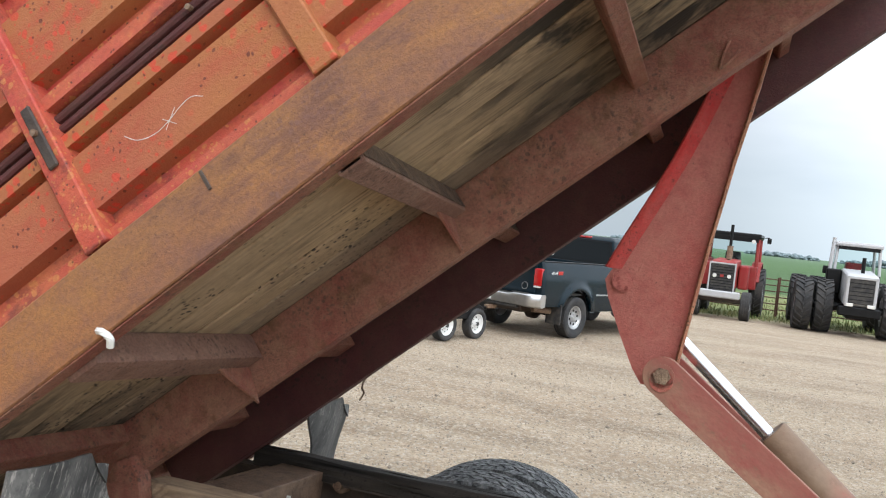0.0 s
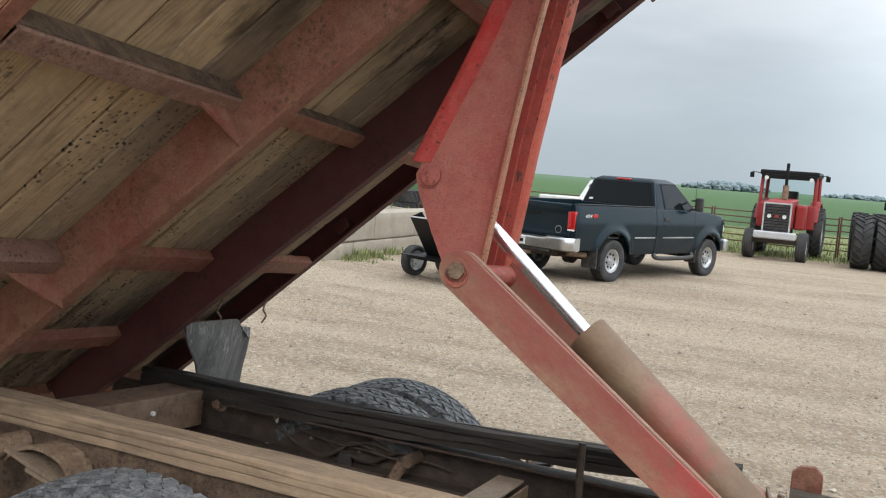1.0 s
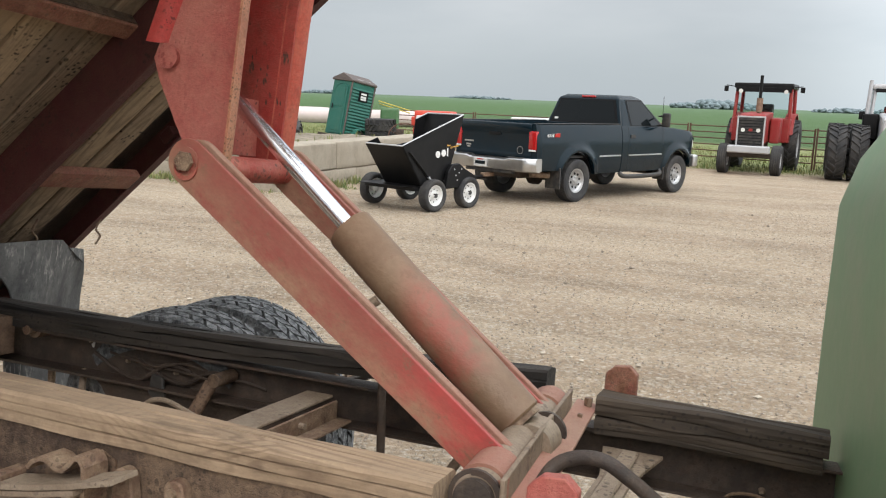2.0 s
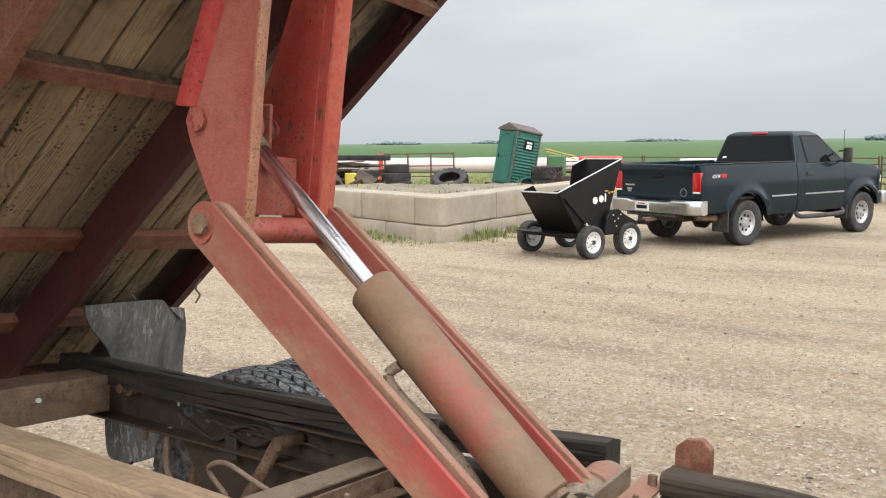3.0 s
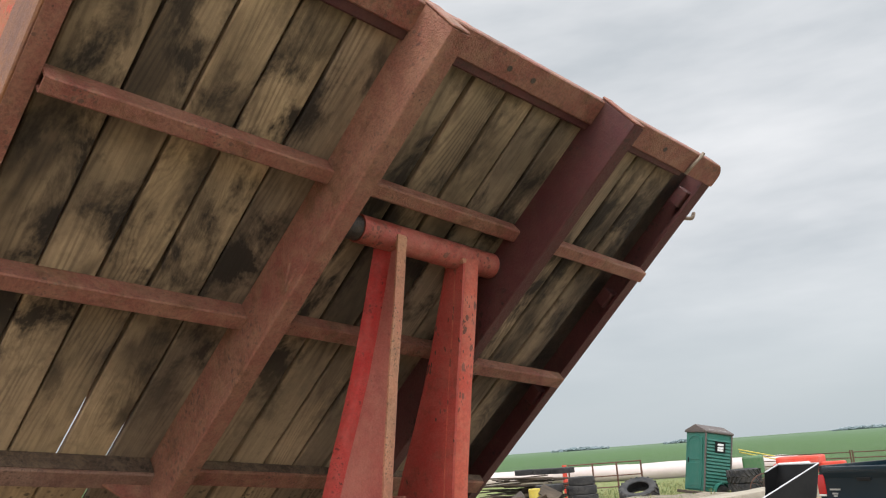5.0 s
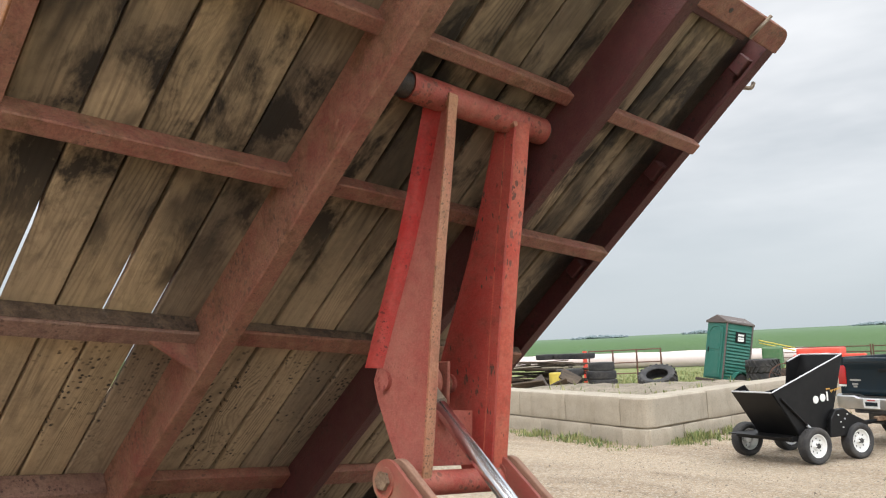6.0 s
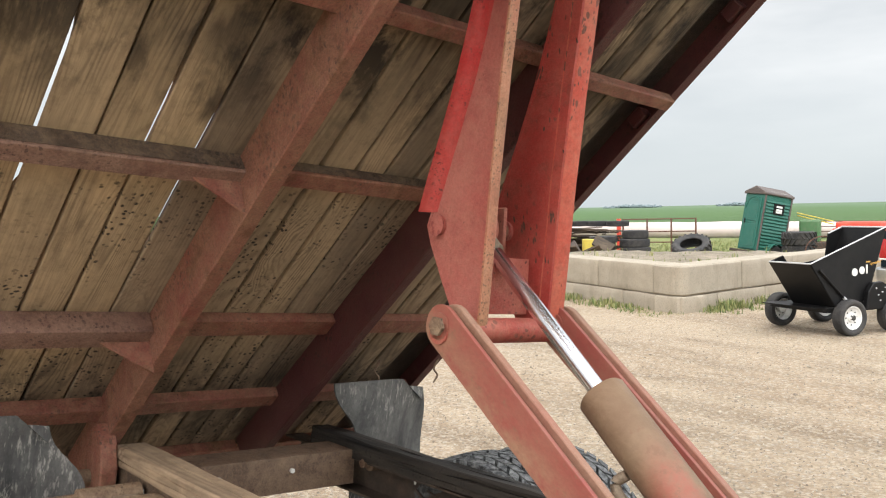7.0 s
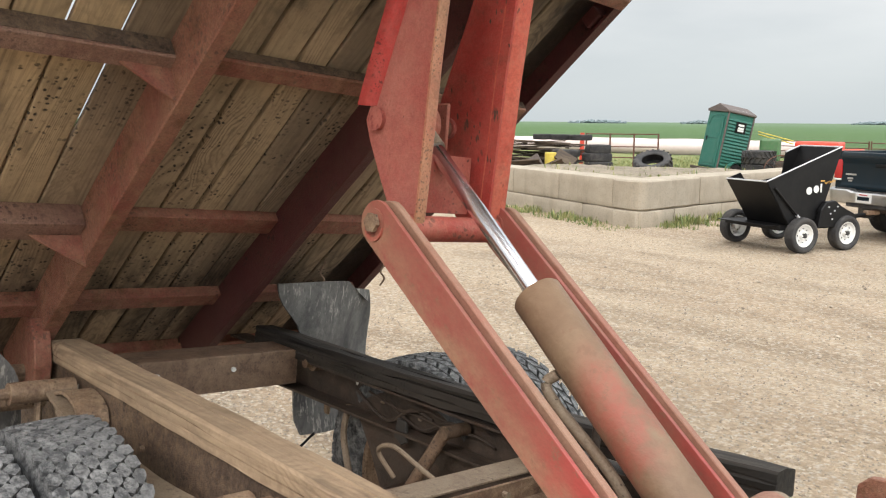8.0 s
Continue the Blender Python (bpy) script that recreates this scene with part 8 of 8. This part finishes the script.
def build_rake():
    x, y = fan(23.09, 25.0)
    R = thing("hay_rake", "red hay rake with a thin wire wheel", "hay rake", pose(x, y, 0, 0, 0, 8) @ Matrix.Diagonal((1.0, 1.0, 0.84, 1.0)))
    part("beam", box(-0.9, 0.9, -0.12, 0.12, 1.15, 1.45, 0.03), M_MACHINE, R, "red main beam")
    part("hood", box(-0.75, 0.35, -0.35, 0.35, 1.40, 1.66, 0.06, seg=2), M_MACHINE, R)
    part("white_tank", box(-0.65, 0.15, -0.5, -0.36, 1.18, 1.50, 0.04, seg=2), M_WHITE, R)
    for s in (-0.8, 0.75):
        part("leg", box(s - 0.05, s + 0.05, -0.08, 0.08, 0.0, 1.2, 0.01), M_MACHINE, R)
    for k, xx in enumerate((-1.05,)):
        wl_ = part("rake_wheel", lathe([(0.46, -0.010), (0.48, 0), (0.46, 0.010), (0.45, 0), (0.46, -0.010)], 30, m=pose(xx, -0.3 + 0.3 * k, 0.75, 0, 0, 35)), M_FENCE, R, "thin wire rake wheel")
        sp = bmesh.new()
        for j in range(14):
            a = 2 * math.pi * j / 14
            tube((0, 0, 0), (0.46 * math.cos(a), 0, 0.46 * math.sin(a)), 0.005, seg=5, into=sp)
        part("spokes", sp, M_FENCE, wl_, m=pose(xx, -0.3 + 0.3 * k, 0.75, 0, 0, 35))
    x, y = fan(15.6, 24.6)
    br = part("barrel", lathe([(0.001, 0), (0.27, 0), (0.29, 0.04), (0.29, 0.80), (0.26, 0.85), (0.001, 0.85)], 24, m=pose(x, y, 0, 90, 0, 0) @ Matrix.Scale(1, 4)), M_ORANGEBARREL, None, smooth=True)
    tagged(br, "orange plastic barrel standing behind the spreader", "barrel")


M_ORANGEBARREL = plain("orange_plastic", (0.65, 0.16, 0.05), 0.5)
build_rake()


def build_second_pickup():
    P = thing("white_pickup", "white pickup truck parked behind the dark one", "pickup truck", pose(-5.45, 25.9, 0, 0, 0, 67))
    o = [(-1.2, 0.55), (-0.5, 0.55)] + arc(0, 0.4, 0.46, 180, 0, 8) + [(2.6, 0.5)] + arc(3.1, 0.4, 0.46, 180, 0, 8) + [(3.7, 0.6), (3.7, 1.1), (2.6, 1.25), (-1.2, 1.3)]
    part("body", prism(o, "y", -0.95, 0.95, 0.03), M_WHITE, P)
    rf = part("roof", frustum((0.7, 2.6, -0.92, 0.92), (0.95, 2.0, -0.72, 0.72), 1.26, 1.82, 0.04), M_WHITE, P, smooth=True)
    part("rear_window", pane([(0.77, -0.75, 1.36), (0.77, 0.75, 1.36), (0.90, 0.65, 1.70), (0.90, -0.65, 1.70)], (-1, 0, 0.4)), M_GLASS, rf)
    part("side_window", pane([(1.0, -0.90, 1.36), (2.3, -0.90, 1.36), (1.95, -0.78, 1.72), (1.1, -0.78, 1.72)], (0, -1, 0.4)), M_GLASS, rf)
    for x in (0, 3.1):
        for y, fl in ((-0.85, False), (0.85, True)):
            wheel(P, x, y, 0.37, 0.37, 0.24, 0.21, M_TYRE_FAR, M_ALLOY, 4, 30, 0.006, flip=fl)


build_second_pickup()


# ---- far trees and farmstead ----
_ico = bmesh.new()
bmesh.ops.create_icosphere(_ico, subdivisions=2, radius=1.0)
clump_v = [v.co.copy() for v in _ico.verts]
clump_f = [tuple(v.index for v in f.verts) for f in _ico.faces]
_ico.free()


def tree_line(u0, u1, d, h, seed, n):
    """A far wood: many ragged clumps on short trunks along the horizon."""
    rng = random.Random(seed)
    verts, faces = [], []
    for k in range(n):
        u = u0 + (u1 - u0) * (k + rng.uniform(-0.6, 0.6)) / n
        dd = d + rng.uniform(-25, 25)
        x, y = fan(u, dd)
        th = 0.5 * h * rng.uniform(0.55, 1.1) * (0.55 + 0.45 * math.sin(math.pi * min(1, max(0, (k + 0.5) / n))))
        for j in range(7):
            cx, cy, cz = x + rng.uniform(-4.0, 4.0), y + rng.uniform(-3, 3), th * rng.uniform(0.1, 0.85)
            r = th * rng.uniform(0.26, 0.46)
            base = len(verts)
            for v in clump_v:
                w = v * r * (1.0 + 0.35 * noise.noise(v * 2.3 + Vector((k, j, seed))))
                verts.append((cx + w.x * 1.3, cy + w.y, max(0.0, cz + w.z * 0.9)))
            faces.extend([tuple(base + i for i in f) for f in clump_f])
    me = bpy.data.meshes.new("tree_line")
    me.from_pydata(verts, [], faces)
    me.materials.append(M_HAZED_TREES)
    me.polygons.foreach_set("use_smooth", [True] * len(me.polygons))
    tagged(new("tree_line", me), "far hazy line of farm trees on the horizon", "trees", kind="stuff")


tree_line(35.2, 38.6, 1100, 8, 1, 60)
tree_line(28.0, 31.6, 1100, 9, 2, 60)
tree_line(18.0, 22.0, 1300, 9, 3, 40)
tree_line(3.0, 7.6, 640, 12, 4, 60)
tree_line(-4.5, -0.5, 900, 10, 5, 40)
tree_line(-12.0, -6.0, 1000, 14, 6, 50)
tree_line(10.5, 13.5, 1500, 9, 7, 24)


# ---- loose stones, weeds and the bed's planks ----
def build_stones():
    rng = random.Random(21)
    verts, faces = [], []
    for k in range(60000):
        y = 2.2 + 15 * rng.random() ** 2.1
        x = rng.uniform(-7.5, 7.5) * (0.35 + y / 16)
        if -1.9 < x < 1.4 and 1.0 < y < 3.3:
            continue
        r = rng.uniform(0.004, 0.012) * (1.0 if rng.random() < 0.985 else 2.2)
        z = ground_z(x, y) + 0.5 * r + (0.03 * (noise.noise(Vector((x * 0.6, y * 0.6, 0))) + 0.45 * noise.noise(Vector((x * 2.3, y * 2.3, 3)))) * (1 if y > 4 else 0.5))
        b = len(verts)
        a0 = rng.uniform(0, 6.28)
        sx, sy, sz = rng.uniform(0.7, 1.4), rng.uniform(0.7, 1.2), rng.uniform(0.5, 0.9)
        for p in ((1, 0, 0), (0, 1, 0), (-1, 0, 0), (0, -1, 0), (0.1, 0.1, 1), (0, 0, -0.8)):
            q = (p[0] * sx * r, p[1] * sy * r, p[2] * sz * r)
            verts.append((x + q[0] * math.cos(a0) - q[1] * math.sin(a0), y + q[0] * math.sin(a0) + q[1] * math.cos(a0), z + q[2]))
        for i in range(4):
            faces.append((b + i, b + (i + 1) % 4, b + 4))
            faces.append((b + (i + 1) % 4, b + i, b + 5))
    me = bpy.data.meshes.new("loose_gravel")
    me.from_pydata(verts, [], faces)
    me.materials.append(M_STONE)
    tagged(new("loose_gravel", me), "loose pale limestone chips on the yard", "gravel", kind="stuff")


build_stones()


def build_weeds():
    rng = random.Random(31)
    verts, faces = [], []

    def tuft(x, y, z, n, h, spread):
        for k in range(n):
            a = rng.uniform(0, 6.28)
            px, py = x + rng.gauss(0, spread), y + rng.gauss(0, spread)
            hh = h * rng.uniform(0.4, 1.1)
            lean = hh * rng.uniform(0.1, 0.6)
            w = rng.uniform(0.006, 0.016) * (1 + hh)
            b = len(verts)
            ca, sa = math.cos(a), math.sin(a)
            verts.extend(((px - sa * w, py + ca * w, z), (px + sa * w, py - ca * w, z), (px + ca * lean * 0.5 + sa * w * 0.7, py + sa * lean * 0.5 - ca * w * 0.7, z + hh * 0.65), (px + ca * lean * 0.5 - sa * w * 0.7, py + sa * lean * 0.5 + ca * w * 0.7, z + hh * 0.65), (px + ca * lean, py + sa * lean, z + hh)))
            faces.extend(((b, b + 1, b + 2, b + 3), (b + 3, b + 2, b + 4)))
    C = Vector((-7.36, 13.86, 0))
    left = Vector((-0.945, 0.327, 0))
    for k in range(95):
        s = 7.5 * rng.random()
        p = C + left * s + Vector((-0.1, -0.25, 0)) * rng.uniform(0.3, 2.2)
        tuft(p.x, p.y, 0.0, 7, rng.uniform(0.03, 0.11), 0.08)
    for k in range(55):
        s = 0.4 + 7.0 * rng.random()
        p = C + Vector((0, s, 0)) + Vector((1, 0, 0)) * rng.uniform(0.08, 0.7)
        tuft(p.x, p.y, 0.0, 7, rng.uniform(0.03, 0.11), 0.07)
    for s, h in ((0.75, 0.13), (1.30, 0.22), (1.62, 0.16), (2.6, 0.16)):
        tuft(C.x + 0.12, C.y + s, 0.0, 120, h, 0.15)
    for s, h in ((1.5, 0.12), (2.1, 0.16), (3.4, 0.14)):
        tuft(C.x + left.x * s - 0.05, C.y + left.y * s - 0.22, 0.0, 110, h, 0.18)
    for k in range(60):
        p = C + left * (7 * rng.random() + 0.5) + Vector((0, 1, 0)) * rng.uniform(0.7, 7)
        if (p - Vector((-8.0, 20.0, 0))).dot(Vector((-0.485, 0.874, 0))) > -0.2:
            continue
        tuft(p.x, p.y, 0.82, 6, rng.uniform(0.05, 0.16), 0.10)
    for k in range(2600):
        x = rng.uniform(-24, 14)
        y = 26.8 + 12 * rng.random() ** 1.5 + (0.5 if x > -2 else 2.5)
        tuft(x, y, 0.0, 8, rng.uniform(0.05, 0.20), 0.25)
    me = bpy.data.meshes.new("weeds")
    me.from_pydata(verts, [], faces)
    me.materials.append(M_GRASS)
    tagged(new("weeds", me), "green weeds and grass tufts along wall and fence", "weeds", kind="stuff")


build_weeds()
build_planks()
